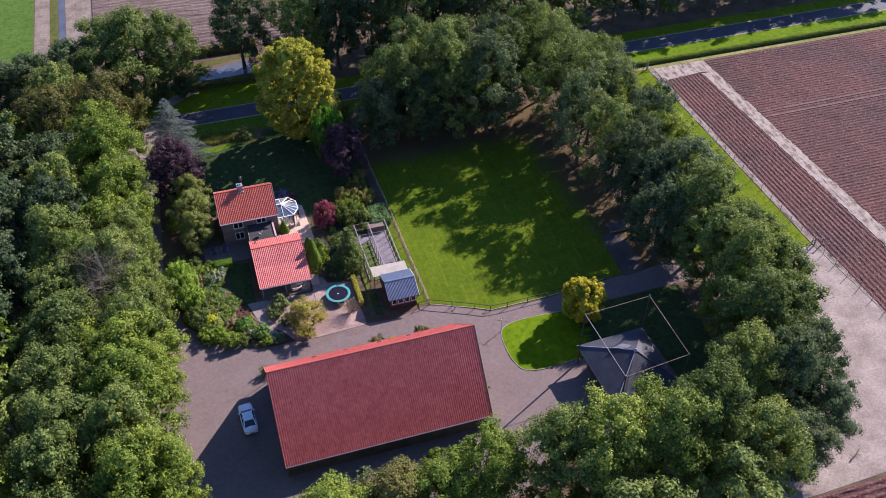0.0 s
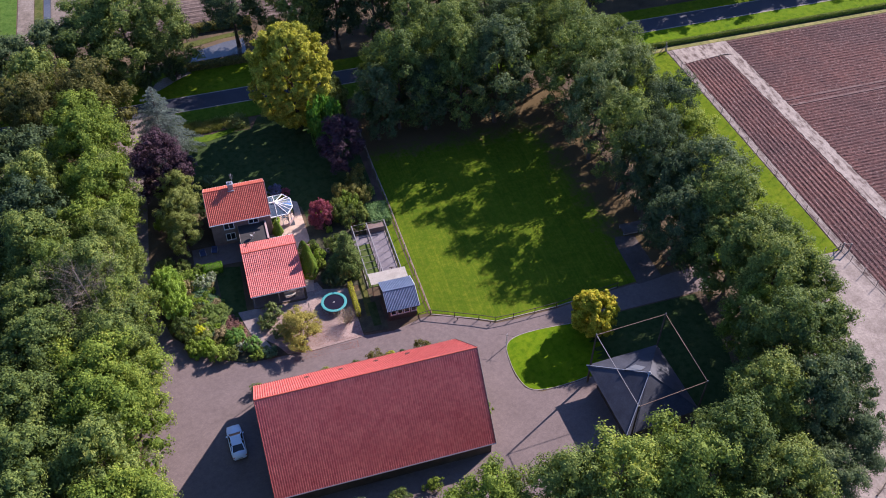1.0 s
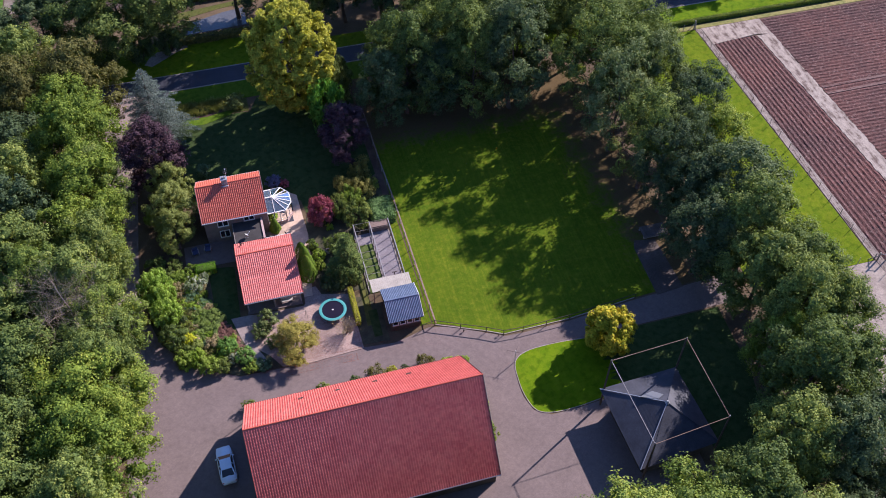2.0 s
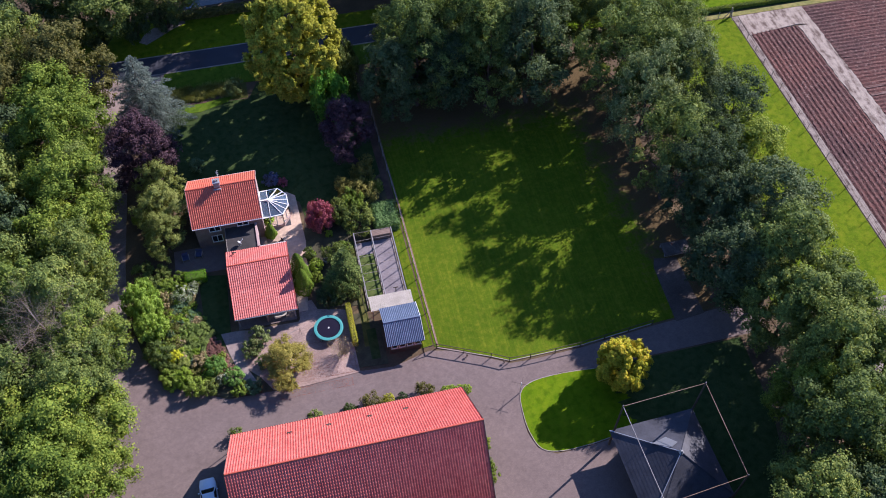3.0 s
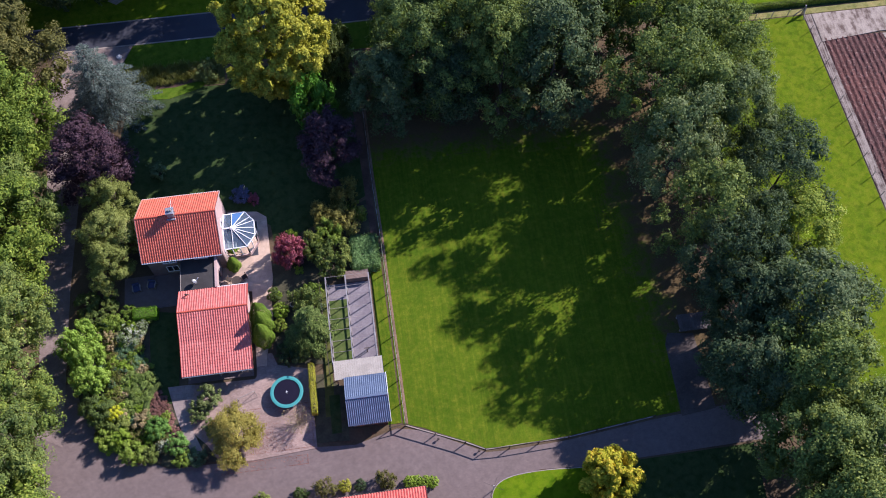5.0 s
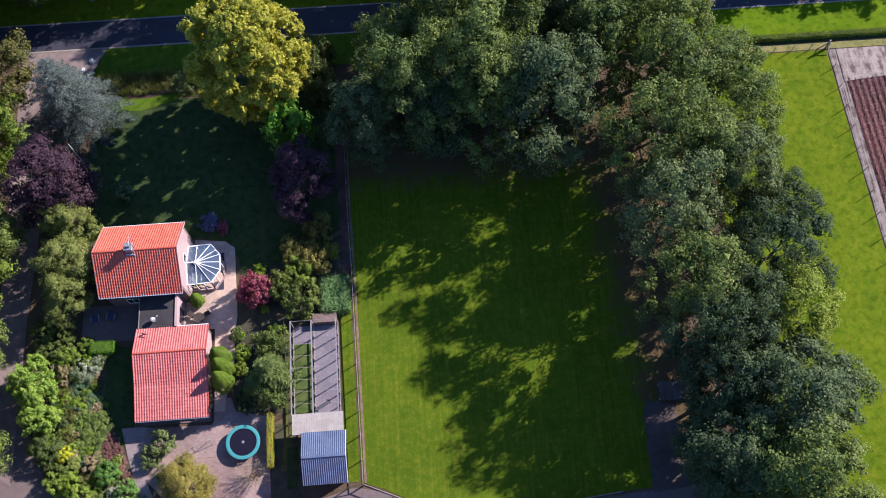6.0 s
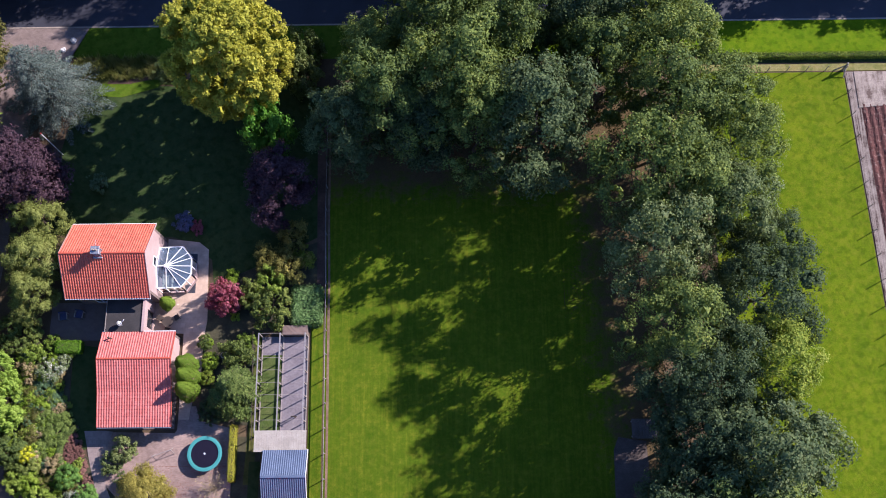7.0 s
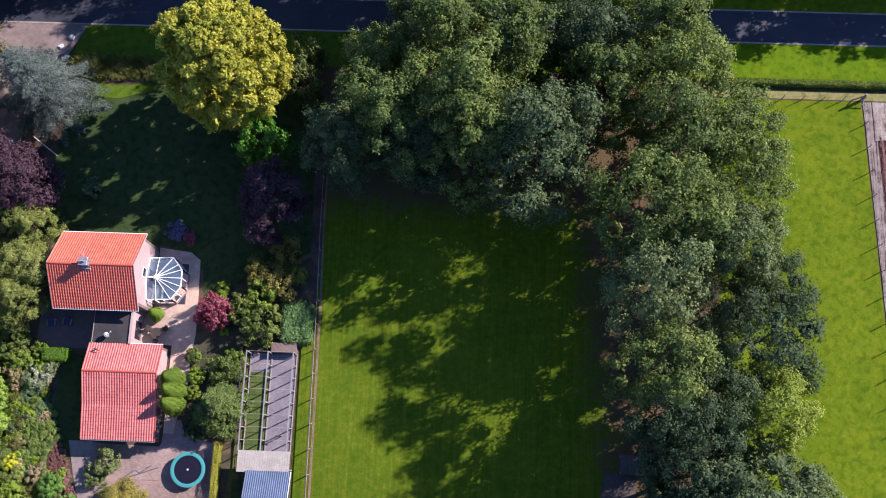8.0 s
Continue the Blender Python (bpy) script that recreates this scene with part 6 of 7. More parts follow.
bush(-6.2, 24.3, 1.7, 2.2, L_KHAKI2, "olive autumn-tinted shrub near the fence", "loose")
bush(-2.6, 24.6, 1.3, 1.5, L_FRESH, "yellow-green shrub beside the lawn fence", "loose")
bush(-3.6, 26.6, 1.9, 2.9, L_KHAKI2, "brownish autumn shrub beside the fence", "loose")
tagged(put_tree(-4.6, 30.9, 9.4, 3.3, "purple", 2), "dark purple-leaved maple standing in shade", "tree").name = "maple"
bush(-6.1, 36.9, 3.2, 8.4, L_LAUREL, "large-leaved bright green shrub by the maple", "round")
for y in (47.2, 44.0):
    bush(-2.9, y, 2.3, 4.8, L_SHRUB, "broad grey-green shrub between the maple and the wood", "round")
bush(-24.3, 32.8, 1.2, 1.8, L_JUNI, "lone grey-green shrub on the lawn", "loose")
bush(-15.2, 28.6, 1.2, 1.0, L_LAVENDER, "low shrub with lavender-blue flowers behind the house", "flat")
bush(-13.9, 28.0, 0.8, 0.7, L_RED, "low red-leaved plant behind the house", "flat")
bush(-18.3, 46.2, 1.6, 1.4, L_SHRUB, "loose grey-green shrub in the rough grass", "loose")
# tall rough grass between the verge and the garden lawn: leaning blades in tufts
rng = np.random.default_rng(57)
tuft = np.stack([rng.uniform(-28.4, -17.4, 420), rng.uniform(45.2, 47.8, 420)], -1)
root = np.concatenate([np.repeat(tuft, 22, 0) + rng.normal(0, 0.13, (9240, 2)), np.zeros((9240, 1))], 1)
lean = np.repeat(rng.normal(0, 0.2, (420, 2)), 22, 0) + rng.normal(0, 0.22, (9240, 2))
high = np.repeat(rng.uniform(0.45, 1.05, 420), 22) * rng.uniform(0.7, 1.15, 9240)
turn = rng.uniform(0, 2 * np.pi, 9240)
wide = np.stack([np.cos(turn), np.sin(turn), np.zeros(9240)], -1) * 0.035
tips = root + np.concatenate([lean, np.ones((9240, 1))], 1) * high[:, None]
tagged(new("tall_grass", leaf_mesh("tall_grass", np.stack([root - wide, root + wide, tips], 1).reshape(-1, 3), L_REED)), "tall rough grass with dry seed heads behind the verge", "grass", "", "stuff")
# small plants between the larger shrubs of the front garden
LOW = ((L_GARDEN, "low light-green garden perennial plant"), (L_LIME, "low bright-green garden perennial plant"), (L_JUNI, "low grey-green garden perennial plant"), (L_PINKFL, "low cream-pink flowering garden plant"), (L_OLIVE, "low olive-brown garden perennial plant"), (L_GARDEN, "low fresh-green leafy garden plant"), (L_LIME, "low bright-green leafy garden plant"))
for i in range(190):
    x, y = random.uniform(-30.8, -23.6), random.uniform(0.4, 15.2)
    if y < 1.2 + 0.25 * (x + 23) * -0.3 or (x > -25.9 and y > 4.5):
        continue
    mt, lb = LOW[i % len(LOW)]
    bush(x, y, random.uniform(0.45, 0.9), random.uniform(0.4, 1.0), mt, lb, random.choice(("round", "flat", "loose")), "plant", "plant", 0.06)
for i in range(16):
    x, y = random.uniform(-12.0, -7.4), random.uniform(8.4, 24.0)
    mt, lb = LOW[(i * 5 + 1) % len(LOW)]
    bush(x, y, random.uniform(0.4, 0.8), random.uniform(0.4, 1.0), mt, lb, random.choice(("round", "flat", "loose")), "plant", "plant", 0.045)
for x, y, r, h in ((-41.5, 59.6, 2.6, 4), (-36.2, 59.4, 2.6, 4), (-31.0, 60.0, 2.4, 4.2), (-26.4, 61.4, 2.3, 4), (-47, 58.8, 2.4, 4)):
    bush(x, y, r, h, L_DARK, "dark undergrowth below the trees beyond the road", "round", z=0.0)
# against the barn
bush(-23.2, -5.6, 0.8, 1.2, L_OAK, "grey-green shrub at the barn corner", "loose", z=0.02)
bush(-14.7, -5.5, 0.9, 0.8, L_OAK, "low clipped ball shrub at the barn", "tight", z=0.02)
bush(-10.9, -5.4, 0.8, 0.8, L_OAK, "low clipped ball shrub at the barn", "tight", z=0.02)
bush(-8.5, -5.1, 1.2, 1.5, L_OLIVE, "grey-green open shrub at the barn", "loose", z=0.02)
bush(-6.6, -5.2, 0.7, 0.9, L_GOLD, "yellow ball shrub at the barn", "tight", z=0.02)
bush(-5.1, -5.3, 0.65, 0.7, L_DARK, "dark ball shrub at the barn", "tight", z=0.02)
bush(-2.5, -5.1, 1.1, 1.4, L_OLIVE, "grey-green open shrub at the barn", "loose", z=0.02)
for i in range(4):
    bush(-0.3 + i * 0.75, -5.6 - 0.12 * i, 0.65, 0.8, L_LIME, "low light-green hedge shrub at the barn corner", "tight", z=0.02)
for y in (-11.5, -12.8, -15.3, -16.4):
    bush(2.1, y, 0.9, 1.2, L_FRESH, "thin climbing plant at the barn wall", "loose", z=0.02)
bush(-6.5, -24.0, 1.2, 1.2, L_FRESH, "loose green shrub behind the barn", "loose", z=0.02)
bush(-10.5, -24.2, 1.2, 1.2, L_OAK, "loose green shrub behind the barn", "loose", z=0.02)
bush(-15.0, -24.4, 1.3, 1.3, L_WHITEFL, "shrub with pale flowers behind the barn", "loose", z=0.02)
# the yellow globe tree on its grass plot
t = thing("globe_tree", "small round tree with bright yellow and green leaves", "tree", 18.7, -8.5, 0.06)
rng = np.random.default_rng(78)
made = lobed_crown(rng, 2.75, 0.9, 6.3, 95, 17000, 0.56, 6, 0.04, 0.12, 0.0, 1.0, 1.1, 0.75)
new("crown", leaf_mesh("crown", foliage(rng, made, 0.12), leaf("yellow_globe_leaves", (0.15, 0.19, 0.018), (0.42, 0.42, 0.034), (0.72, 0.50, 0.06), 0.34))).parent = t
me = branch_mesh(rng, 5.0, 1.5, 6, 2.2, 0.14, 10)
me.materials.append(M_BARK)
new("trunk", me).parent = t


def hedge(name, x0, x1, y0, y1, h, material, label, leaves, size=0.1, z=0.03, rough=0.05):
    """A clipped hedge: a box-shaped thicket of leaves with slightly uneven faces."""
    rng = np.random.default_rng(int(abs(x0) * 10 + abs(y0)))
    lx, ly = x1 - x0, y1 - y0
    ar = np.array([lx * ly, lx * h, lx * h, ly * h, ly * h])
    face = rng.choice(5, leaves, p=ar / ar.sum())
    u, v = rng.random(leaves), rng.random(leaves)
    nz = rng.normal(0, rough, leaves)
    P = np.zeros((leaves, 3))
    N = np.zeros((leaves, 3))
    for k in range(5):
        i = face == k
        if k == 0:
            P[i] = np.stack([x0 + u[i] * lx, y0 + v[i] * ly, h + nz[i] - 0.3 * min(h, 1.5) * np.maximum(abs(2 * u[i] - 1) ** 8 * min(1, 3 / lx), abs(2 * v[i] - 1) ** 6 * min(1, ly)) + 0.05 * h * np.sin(u[i] * lx * 2.1 + v[i] * ly * 1.3)], 1)
            N[i] = (0, 0, 1)
        elif k < 3:
            P[i] = np.stack([x0 + u[i] * lx, (y0 if k == 1 else y1) + nz[i], v[i] * h], 1)
            N[i] = (0, -1 if k == 1 else 1, 0.2)
        else:
            P[i] = np.stack([(x0 if k == 3 else x1) + nz[i], y0 + u[i] * ly, v[i] * h], 1)
            N[i] = (-1 if k == 3 else 1, 0, 0.2)
    P[:, 2] += z
    N += rng.normal(0, 0.45, N.shape)
    N /= np.linalg.norm(N, axis=1, keepdims=True)
    t = thing(name, label, "hedge")
    new("foliage", leaf_mesh("foliage", leaf_quads(rng, P, N, size), material)).parent = t
    part("stem_mass", boxes((x0 + 0.12, y0 + 0.12, z - 0.03, x1 - 0.12, y1 - 0.12, h * 0.85)), M_BARK, t)


hedge("hedge", -27.0, -24.6, 14.95, 16.1, 1.1, L_BOX, "short clipped green box hedge", 7000, 0.045, 0.06)
hedge("juniper", -3.5, -0.75, 17.6, 21.4, 1.15, L_TEALGREEN, "broad flat-trimmed blue-green juniper beside the lawn", 12000, 0.085, 0.045, 0.14)
hedge("hedge", -9.15, -8.65, 2.3, 7.6, 1.2, L_GOLD, "narrow yellow-leaved hedge beside the patio", 5200, 0.06, 0.06)
def bent_hedge(line, w, h, label, leaves, z):
    """A low clipped hedge that follows a bent line of plan points."""
    t = thing("hedge", label, "hedge")
    rng = np.random.default_rng(66)
    pts = np.array(smooth_line(line))
    k = rng.integers(0, len(pts) - 1, leaves)
    u = rng.random((leaves, 1))
    d = pts[k + 1] - pts[k]
    side = np.stack([-d[:, 1], d[:, 0]], 1) / np.linalg.norm(d, axis=1, keepdims=True)
    a = rng.uniform(0, np.pi, leaves)
    c = pts[k] + d * u + side * (np.cos(a) * w / 2)[:, None]
    P = np.column_stack([c, z + h * np.sin(a) ** 0.5 + rng.normal(0, 0.03, leaves)])
    N = np.column_stack([side * np.cos(a)[:, None], np.sin(a) + 0.2]) + rng.normal(0, 0.35, (leaves, 3))
    N /= np.linalg.norm(N, axis=1, keepdims=True)
    new("foliage", leaf_mesh("foliage", leaf_quads(rng, P, N, 0.05), L_OAK)).parent = t
    bm = bmesh.new()
    for p, q in zip(pts[:-1].tolist(), pts[1:].tolist()):
        beam(bm, (*p, z + h * 0.38), (*q, z + h * 0.38), w * 0.6, h * 0.76)
    part("stem_mass", bm, M_BARK, t)


bent_hedge([(-24.3, 7.7), (-25.1, 7.1), (-25.7, 6.2), (-25.85, 5.2), (-25.6, 4.3), (-25.1, 3.6)], 0.6, 0.7, "low curved dark-green clipped hedge", 4200, 0.06)
hedge("hedge", 42.0, 140, 46.75, 47.35, 0.65, L_FRESH, "long clipped roadside hedge", 46000, 0.08)
hedge("reed_bank", -26, -10, 62.3, 63.5, 0.9, L_OLIVE, "rough reeds along the ditch", 4500, 0.16)
hedge("reed_bank", -26, -12, 73.6, 74.8, 1.3, L_OLIVE, "rough growth along the field edge", 4500, 0.16)


# ---- fences ----
def fence(name, line, spacing, h, label, rails=(), wires=(), material=None, post=0.05):
    """Posts along a line of plan points, with timber rails and thin wires between them."""
    mt = material or M_GREYWOOD
    t = thing(name, label, "fence")
    pts = [Vector((*p, 0)) for p in line]
    for a, b in zip(pts, pts[1:]):
        n = max(1, round((b - a).length / spacing))
        for i in range(n + (b is pts[-1])):
            q = a.lerp(b, i / n)
            k = h * random.uniform(0.96, 1.04)
            part("post", rods(((q.x, q.y, 0), (q.x + random.uniform(-0.03, 0.03), q.y + random.uniform(-0.03, 0.03), k), post, post * 0.9), seg=6), mt, t)
        for z in rails:
            bm = bmesh.new()
            beam(bm, (a.x, a.y, z * h), (b.x, b.y, z * h), 0.04, 0.09)
            part("rail", bm, mt, t)
        for z in wires:
            part("wire", rods(((a.x, a.y, z * h), (b.x, b.y, z * h), 0.005), seg=3), M_DARKWOOD, t)
    return t


random.seed(31)
fence("lawn_fence", [(0.0, 0.05), (-0.25, 21.9), (-0.46, 29.8), (-0.5, 40)], 2.45, 1.15, "slim post and rail fence along the lawn", (0.98,), (0.5,), M_GREYWOOD)
fence("path_fence", [(-1.6, -0.2), (0.0, 0.0), (5.7, -2.55), (7.6, -3.55), (10, -3.65), (16, -3.45), (25, -2.55)], 2.9, 1.05, "low dark timber fence between path and lawn", (0.95,), (), M_DARKWOOD, 0.055)
fence("run_fence", [(-7.35, 16.8), (-7.0, 5.0)], 1.5, 1.3, "wire fence beside the brick path", (0.95,), (0.4, 0.7), M_DARKWOOD, 0.035)
fence("field_fence", [(55.65, 45.3), (57.25, -4.7), (58.9, -19.6), (60.2, -36)], 2.7, 1.3, "wooden posts with wire along the ploughed field", (), (0.4, 0.7, 0.95), M_GREYWOOD, 0.045)
fence("hedge_fence", [(41, 45.3), (55.65, 45.3)], 2.2, 1.3, "wooden posts with wire below the hedge", (), (0.4, 0.7, 0.95), M_GREYWOOD, 0.045)
fence("lane_fence", [(50, -5.0), (57.2, -4.8)], 2.3, 1.3, "wooden posts with wire across the paddock end", (), (0.4, 0.7, 0.95), M_GREYWOOD, 0.045)
g = thing("gate_post", "heavy braced corner post of the field fence", "gate post", 57.4, -5.1)
part("post", rods(((0, 0, 0), (0, 0, 1.7), 0.11, 0.1), ((0.95, -0.35, 0), (0.95, -0.35, 1.6), 0.09)), M_GREYWOOD, g)
part("brace", rods(((0, 0, 1.2), (-0.9, 0.5, 0.05), 0.06), ((0, 0, 1.45), (0.95, -0.35, 1.45), 0.05)), M_GREYWOOD, g)
g = thing("gate_post", "heavy braced corner post of the field fence", "gate post", 55.5, 45.4)
part("post", rods(((0, 0, 0), (0, 0, 1.7), 0.11, 0.1)), M_GREYWOOD, g)
part("brace", rods(((0, 0, 1.2), (-0.9, 0.0, 0.05), 0.06), ((0, 0, 1.2), (0.0, -0.9, 0.05), 0.06)), M_GREYWOOD, g)
bm = bmesh.new()
for a, b in (((0.0, 0.1), (5.7, -2.4)), ((5.7, -2.4), (7.7, -3.42)), ((7.7, -3.42), (16, -3.32)), ((16, -3.32), (25, -2.42))):
    beam(bm, (*a, 0.04), (*b, 0.04), 0.09, 0.09)
tagged(part("kerb", bm, M_EDGE, None), "pale concrete edging under the lawn fence", "kerb", "", "structure")


# ---- car ----
def make_car():
    t = thing("car", "silver-blue saloon car parked in the barn's shade", "car", -26.55, -12.2, 0.02, rz=93.5)
    # sections along the car from nose to tail: x, half width, sill, waist
    sec = [(2.25, 0.60, 0.34, 0.58), (2.12, 0.76, 0.24, 0.70), (1.6, 0.85, 0.20, 0.82), (0.9, 0.87, 0.19, 0.92), (0.0, 0.88, 0.19, 0.95), (-1.0, 0.88, 0.19, 0.97), (-1.7, 0.86, 0.21, 0.98), (-2.12, 0.79, 0.27, 0.96), (-2.26, 0.68, 0.36, 0.80)]
    v, f = [], []
    for x, w, lo, hi in sec:
        v += [(x, -w * 0.92, lo), (x, -w, lo + 0.16), (x, -w, hi - 0.16), (x, -w * 0.9, hi - 0.02), (x, 0, hi + 0.035), (x, w * 0.9, hi - 0.02), (x, w, hi - 0.16), (x, w, lo + 0.16), (x, w * 0.92, lo)]
    for i in range(len(sec) - 1):
        for k in range(8):
            a = i * 9 + k
            f.append((a, a + 1, a + 10, a + 9))
        f.append((i * 9 + 8, i * 9, i * 9 + 9, i * 9 + 17))
    f += [tuple(range(8, -1, -1)), tuple(range(len(v) - 9, len(v)))]
    body = mesh_object("body", v, f, M_CAR, t, "", True)
    # glasshouse and roof
    gl = [(0.98, 0.72, 0.93), (0.30, 0.58, 1.40), (-0.95, 0.57, 1.41), (-1.62, 0.68, 0.98)]
    v = []
    for x, w, z in gl:
        v += [(x, -w, z), (x, w, z)]
    v += [(0.85, -0.80, 0.92), (0.85, 0.80, 0.92), (-1.55, -0.78, 0.95), (-1.55, 0.78, 0.95)]
    mesh_object("windscreen", [v[0], v[1], v[3], v[2]], [(0, 1, 2, 3)], M_DARKGLASS, body)
    mesh_object("rear_window", [v[4], v[5], v[7], v[6]], [(0, 1, 2, 3)], M_DARKGLASS, body)
    for s in (0, 1):
        mesh_object("side_window", [v[8 + s], v[2 + s], v[4 + s], v[10 + s]], [(0, 1, 2, 3)], M_DARKGLASS, body)
    part("roof_panel", boxes((-0.98, -0.6, 1.385, 0.33, 0.6, 1.435), bevel=0.03), M_CAR, body)
    for s in (-1, 1):
        for a, b, w in (((0.98, 0.74 * s, 0.93), (0.28, 0.6 * s, 1.4), 0.07), ((-1.6, 0.7 * s, 0.98), (-0.93, 0.59 * s, 1.4), 0.12), ((-0.3, 0.80 * s, 0.95), (-0.35, 0.6 * s, 1.4), 0.06)):
            part("pillar", beam(bmesh.new(), a, b, w, 0.06), M_CAR, body)
        part("mirror", boxes((0.62, 0.86 * s, 0.92, 0.76, 1.04 * s, 1.05), bevel=0.03), M_CAR, body)
        part("headlight", boxes((2.06, 0.42 * s, 0.55, 2.2, 0.72 * s, 0.68), bevel=0.03), M_GLASS, body)
        part("tail_light", boxes((-2.24, 0.45 * s, 0.68, -2.12, 0.76 * s, 0.84), bevel=0.03), M_RED, body)
        for x in (1.38, -1.35):
            w = part("wheel", rods(((x, 0.70 * s, 0.31), (x, 0.89 * s, 0.31), 0.31), seg=20), M_RUBBER, t)
            part("rim", rods(((x, 0.88 * s, 0.31), (x, 0.905 * s, 0.31), 0.2), seg=14), M_STEEL, w)
    part("bumper", boxes((2.1, -0.7, 0.28, 2.3, 0.7, 0.46), bevel=0.05), M_CAR, body)
    part("number_plate", boxes((-2.30, -0.26, 0.5, -2.27, 0.26, 0.61)), M_PALEWOOD, body)


make_car()


# ---- garden things ----
def make_trampoline():
    t = thing("trampoline", "round trampoline with turquoise edge padding", "trampoline", -11.55, 4.95, 0.07)
    for nm, r0, r1, z0, z1, mt in (("edge_pad", 1.33, 1.68, 0.74, 0.80, M_TEAL), ("jump_mat", 0.0, 1.34, 0.735, 0.745, M_MAT)):
        n = 48
        v, f = [], []
        for i in range(n):
            a = 2 * math.pi * i / n
            c, s = math.cos(a), math.sin(a)
            v += [(r0 * c, r0 * s, z0), (r1 * c, r1 * s, z0), (r1 * c, r1 * s, z1 - 0.02), (r0 * c + 0.5 * (r1 - r0) * c, r0 * s + 0.5 * (r1 - r0) * s, z1), (r0 * c, r0 * s, z1 - 0.01)]
        for i in range(n):
            a, b = i * 5, (i + 1) % n * 5
            f += [(a + k, b + k, b + (k + 1) % 5, a + (k + 1) % 5) for k in range(5)]
        mesh_object(nm, v, f, mt, t)
    part("centre_mark", boxes((-0.13, -0.02, 0.747, 0.13, 0.02, 0.751), (-0.02, -0.13, 0.7475, 0.02, 0.13, 0.7515)), M_WHITE, t, "small white cross")
    bm = bmesh.new()
    for i in range(24):
        a, b = 2 * math.pi * i / 24, 2 * math.pi * (i + 1) / 24
        rod(bm, (1.6 * math.cos(a), 1.6 * math.sin(a), 0.7), (1.6 * math.cos(b), 1.6 * math.sin(b), 0.7), 0.03, None, 6)
    part("ring_tube", bm, M_STEEL, t)
    for k in range(4):
        a = math.pi / 2 * k + 0.3
        b = a + 0.55
        pa, pb = (1.6 * math.cos(a), 1.6 * math.sin(a)), (1.6 * math.cos(b), 1.6 * math.sin(b))
        part("leg", rods(((*pa, 0.02), (*pa, 0.68), 0.025), ((*pb, 0.02), (*pb, 0.68), 0.025), ((*pa, 0.03), (*pb, 0.03), 0.025)), M_STEEL, t)


make_trampoline()


def make_table():
    t = thing("garden_table", "round dark garden table on the terrace", "table", -16.1, 18.0, 0.1)
    part("tabletop", rods(((0, 0, 0.7), (0, 0, 0.74), 0.55), seg=20), M_DARKWOOD, t)
    part("pedestal", rods(((0, 0, 0.02), (0, 0, 0.7), 0.05), ((0, 0, 0), (0, 0, 0.05), 0.3)), M_DARKWOOD, t)


make_table()
chair = thing("garden_chair", "dark wicker garden chair at the terrace table", "chair", -16.9, 18.4, 0.1, "chairs round the garden table", rz=-30)
part("seat", boxes((-0.26, -0.26, 0.38, 0.26, 0.26, 0.44), bevel=0.02), M_DARKWOOD, chair)
part("backrest", boxes((-0.28, -0.26, 0.44, -0.22, 0.26, 0.9), bevel=0.02), M_DARKWOOD, chair)
for x in (-0.22, 0.22):
    for y in (-0.22, 0.22):
        part("leg", rods(((x, y, 0), (x, y, 0.38), 0.022)), M_DARKWOOD, chair)
copy_thing(chair, pose(-15.3, 18.5, 0.1, 0, 0, -150))
copy_thing(chair, pose(-16.2, 17.2, 0.1, 0, 0, 80))
p = thing("planter", "round terracotta planter with a small plant", "planter", -10.3, 14.6, 0.045)
part("pot", rods(((0, 0, 0), (0, 0, 0.5), 0.22, 0.34), seg=16), M_PALEWOOD, p)
part("soil", rods(((0, 0, 0.46), (0, 0, 0.505), 0.27), seg=16), M_BED, p)
f = thing("flagpole", "white flagpole with a red top on the back lawn", "flagpole", -28.9, 36.5)
part("pole", rods(((0, 0, 0), (0, 0, 5.6), 0.05, 0.035), seg=8), M_WHITE, f)
part("finial", rods(((0, 0, 5.6), (0, 0, 5.75), 0.06, 0.03)), M_RED, f)


def boulder(x, y, s, seed):
    bm = bmesh.new()
    bmesh.ops.create_icosphere(bm, subdivisions=3, radius=s)
    for v in bm.verts:
        v.co *= 1 + 0.35 * (noise.noise(v.co * 1.6 / s + Vector((seed, 0, 0))))
        v.co.z *= 0.7
    ob = part("boulder", bm, M_STONE, None)
    ob.matrix_basis = pose(x, y, s * 0.4, 0, 0, 40 * seed)
    tagged(ob, "white boulder marking the driveway entrance", "stone", "boulders at the drive")


for x, y, s, k in ((-29.1, 50.0, 0.32, 1), (-30.1, 48.9, 0.28, 2), (-29.4, 47.6, 0.3, 3), (-32.2, 46.9, 0.22, 4)):
    boulder(x, y, s, k)
w = thing("clothes_dryer", "white rotary clothes dryer with four bare arms by the grass", "clothes dryer", 7.7, -7.5, 0.02)
part("post", rods(((0, 0, 0), (0, 0, 2.3), 0.045), seg=8), M_WHITE, w)
part("arm", rods(((-0.9, 0.5, 2.05), (0.9, -0.5, 2.05), 0.018)), M_DARKWOOD, w)
part("arm", rods(((-0.5, -0.9, 1.75), (0.5, 0.9, 1.75), 0.018)), M_DARKWOOD, w)
b = thing("platform", "low grey wooden platform under the trees", "platform", 31.6, 6.95, 0.03)
for i in range(10):
    part("plank", boxes((-1.7 + i * 0.34, -0.95, 0.4, -1.7 + i * 0.34 + 0.32, 0.95, 0.45)), M_DARKWOOD2, b)
part("bearer", boxes((-1.7, -0.8, 0.0, 1.68, -0.65, 0.4)), M_GREYWOOD, b)
part("bearer", boxes((-1.7, 0.65, 0.0, 1.68, 0.8, 0.4)), M_GREYWOOD, b)
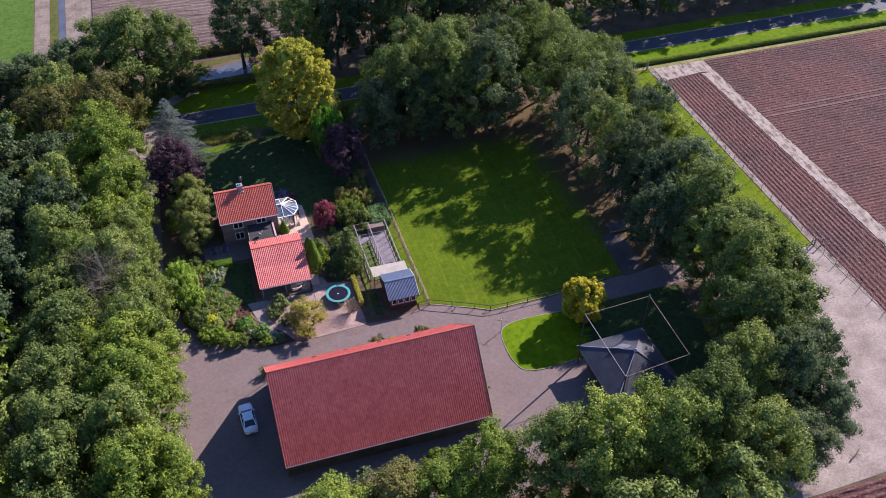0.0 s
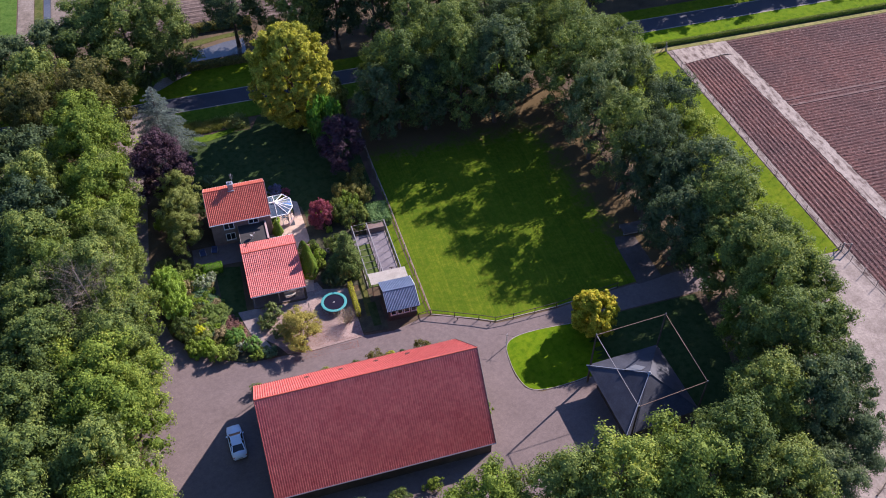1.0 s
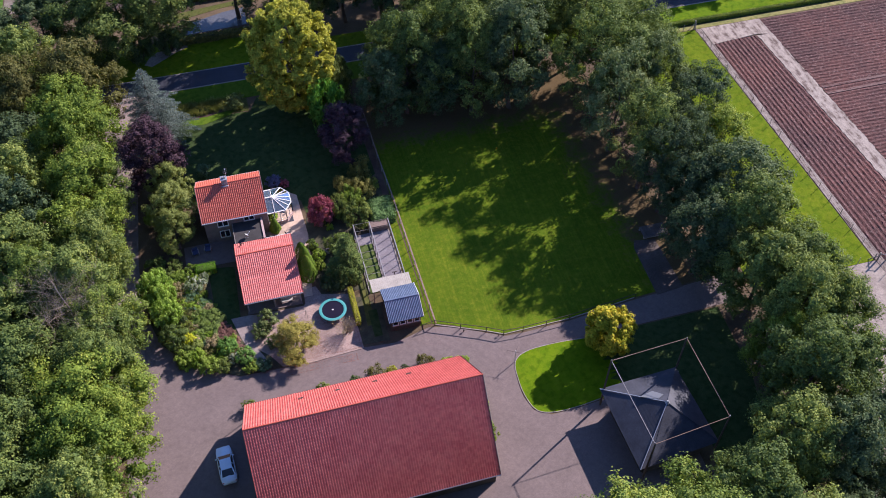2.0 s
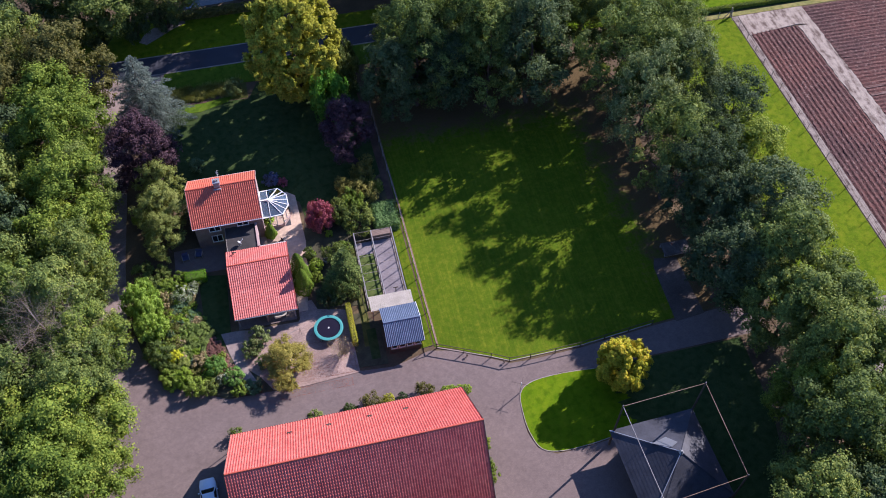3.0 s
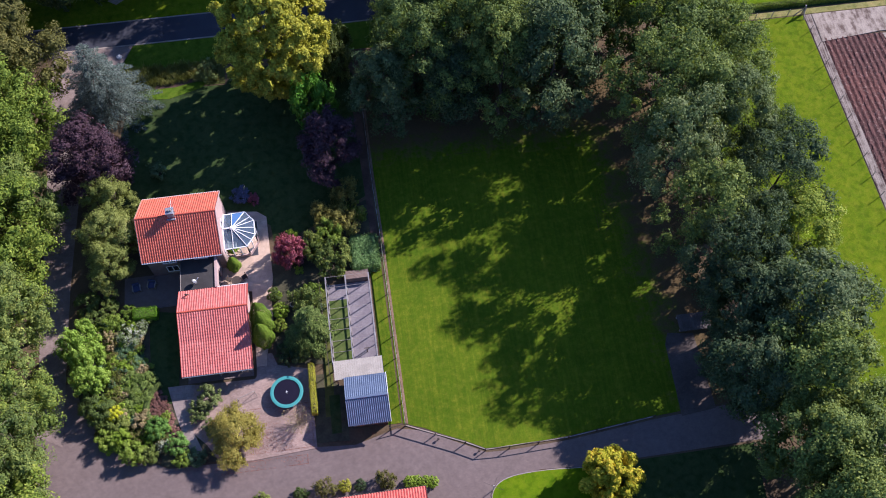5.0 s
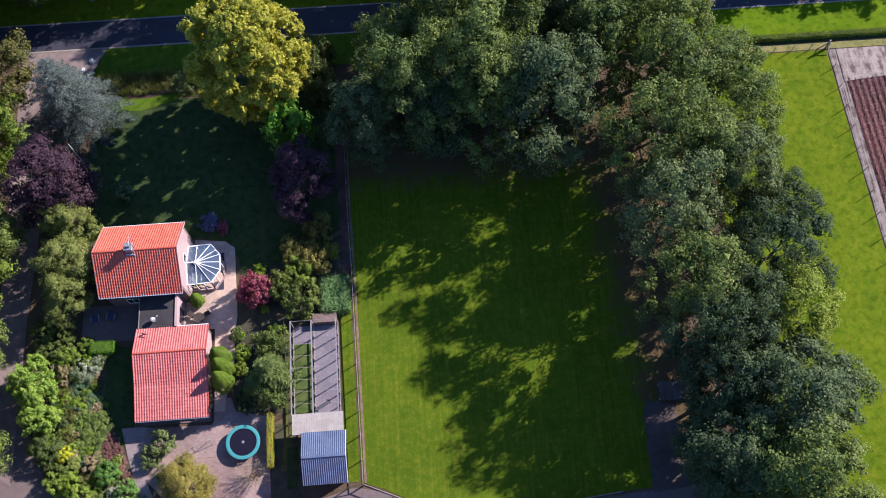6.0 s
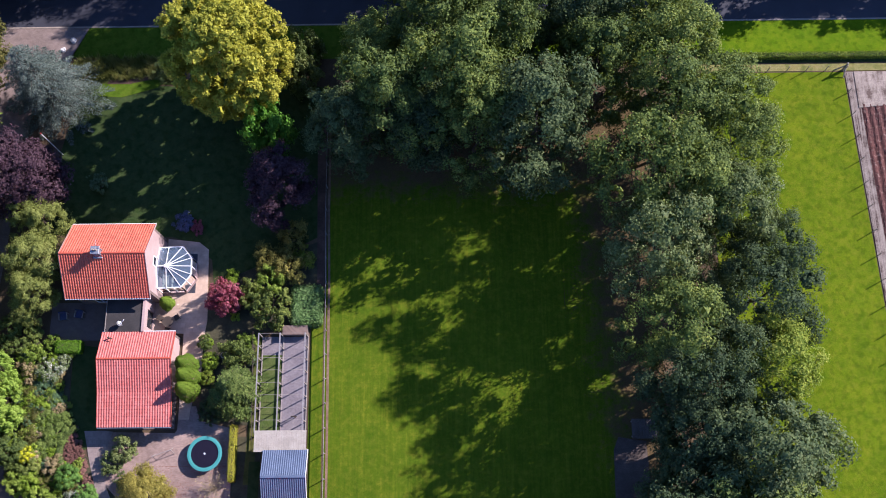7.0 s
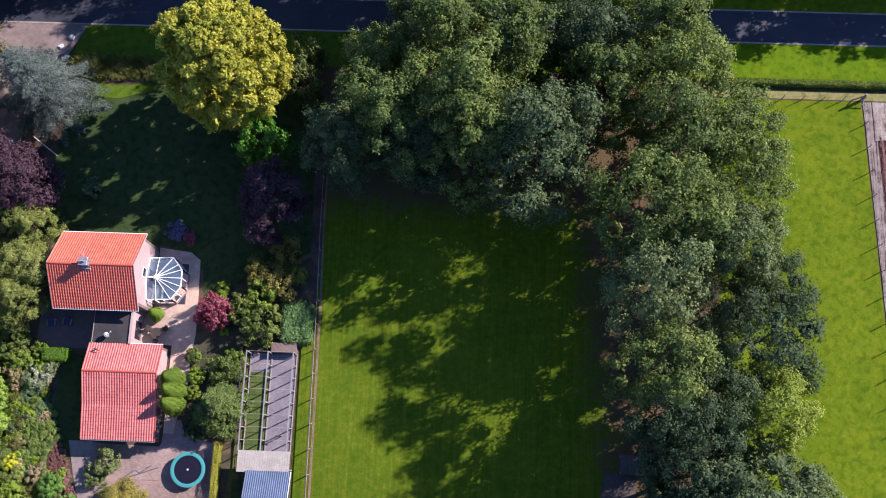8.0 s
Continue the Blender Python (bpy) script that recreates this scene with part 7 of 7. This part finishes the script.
s = thing("swing_frame", "small grey metal frame standing on the patio", "frame", -15.6, 5.0, 0.07, rz=20)
part("post", rods(((-0.9, -0.3, 0), (-0.9, 0, 1.3), 0.03), ((-0.9, 0.3, 0), (-0.9, 0, 1.3), 0.03)), M_GREYWOOD, s)
part("post", rods(((0.9, -0.3, 0), (0.9, 0, 1.3), 0.03), ((0.9, 0.3, 0), (0.9, 0, 1.3), 0.03)), M_GREYWOOD, s)
part("crossbar", rods(((-0.95, 0, 1.3), (0.95, 0, 1.3), 0.035)), M_GREYWOOD, s)
n = thing("garden_bench", "pale wooden bench under the carport edge", "bench", -16.7, 8.1, 0.09)
part("seat", boxes((-0.75, -0.22, 0.42, 0.75, 0.22, 0.46), bevel=0.01), M_PALEWOOD, n)
part("backrest", boxes((-0.75, 0.2, 0.5, 0.75, 0.25, 0.85), bevel=0.01), M_PALEWOOD, n)
for x in (-0.65, 0.65):
    part("leg", boxes((x - 0.04, -0.2, 0, x + 0.04, 0.24, 0.42)), M_PALEWOOD, n)
lounge = thing("lounge_chair", "navy cushioned garden chair on the shaded court", "chair", -26.8, 18.7, 0.05, "navy chairs on the court", rz=8)
part("seat", boxes((-0.36, -0.36, 0.32, 0.36, 0.36, 0.46), bevel=0.03), M_NAVY, lounge)
part("backrest", boxes((-0.36, 0.30, 0.46, 0.36, 0.42, 0.95), bevel=0.03), M_NAVY, lounge)
for x in (-0.4, 0.4):
    part("armrest", boxes((x - 0.05, -0.34, 0.56, x + 0.05, 0.36, 0.62), bevel=0.01), M_GREYWOOD, lounge)
    for y in (-0.3, 0.3):
        part("leg", boxes((x - 0.035, y - 0.035, 0, x + 0.035, y + 0.035, 0.56)), M_GREYWOOD, lounge)
copy_thing(lounge, pose(-25.2, 18.9, 0.05, 0, 0, -10))
lg = thing("log", "weathered fallen branch lying on the sand", "log", 40.9, -38.2, 0.03)
part("stem", rods(((-1.0, -0.55, 0.1), (0.1, 0.0, 0.13), 0.1, 0.085), ((0.1, 0.0, 0.13), (1.0, 0.6, 0.1), 0.085, 0.05)), M_BARK, lg)
part("twig", rods(((0.2, 0.05, 0.12), (0.5, -0.4, 0.3), 0.04, 0.015)), M_BARK, lg)
part("twig", rods(((-0.4, -0.25, 0.12), (-0.6, 0.25, 0.25), 0.04, 0.015)), M_BARK, lg)
for x, y in ((3.1, -1.35), (7.0, -3.05)):
    k = thing("garden_light", "small dark bollard light beside the path fence", "lamp", x, y - 0.45, 0.02)
    part("post", rods(((0, 0, 0), (0, 0, 0.32), 0.05), seg=8), M_DARKWOOD, k)
    part("cap", rods(((0, 0, 0.32), (0, 0, 0.42), 0.13, 0.1), seg=10), M_DARKWOOD, k)


def leaf_litter(name, x0, x1, y0, y1, z, count, size, material, label, seed):
    """Fallen leaves lying scattered in drifts on the paving."""
    rng = np.random.default_rng(seed)
    drift = np.stack([rng.uniform(x0, x1, 14), rng.uniform(y0, y1, 14)], 1)
    c = drift[rng.integers(0, 14, count)] + rng.normal(0, 0.9, (count, 2))
    c[:, 0], c[:, 1] = np.clip(c[:, 0], x0, x1), np.clip(c[:, 1], y0, y1)
    P = np.column_stack([c, np.full(count, z) + rng.uniform(0.004, 0.02, count)])
    N = np.array([[0, 0, 1.0]]) + rng.normal(0, 0.12, (count, 3))
    N /= np.linalg.norm(N, axis=1, keepdims=True)
    tagged(new(name, leaf_mesh(name, leaf_quads(rng, P, N, size), material)), label, "leaf litter", "", "stuff")


leaf_litter("leaf_litter", -18.4, -9.3, -0.8, 3.8, 0.07, 1500, 0.05, L_RUST, "fallen brown leaves scattered over the patio", 81)
leaf_litter("leaf_litter", -18.5, -10, -2.4, -1.5, 0.02, 420, 0.055, L_RUST, "fallen brown leaves along the yard edge", 82)
leaf_litter("leaf_litter", 24, 30.5, 10, 34, 0.03, 1800, 0.05, L_FALLEN, "fallen leaves under the trees along the lawn", 83)
leaf_litter("leaf_litter", 5, 28, 31, 36, 0.03, 1600, 0.05, L_FALLEN, "fallen leaves under the trees at the lawn end", 84)
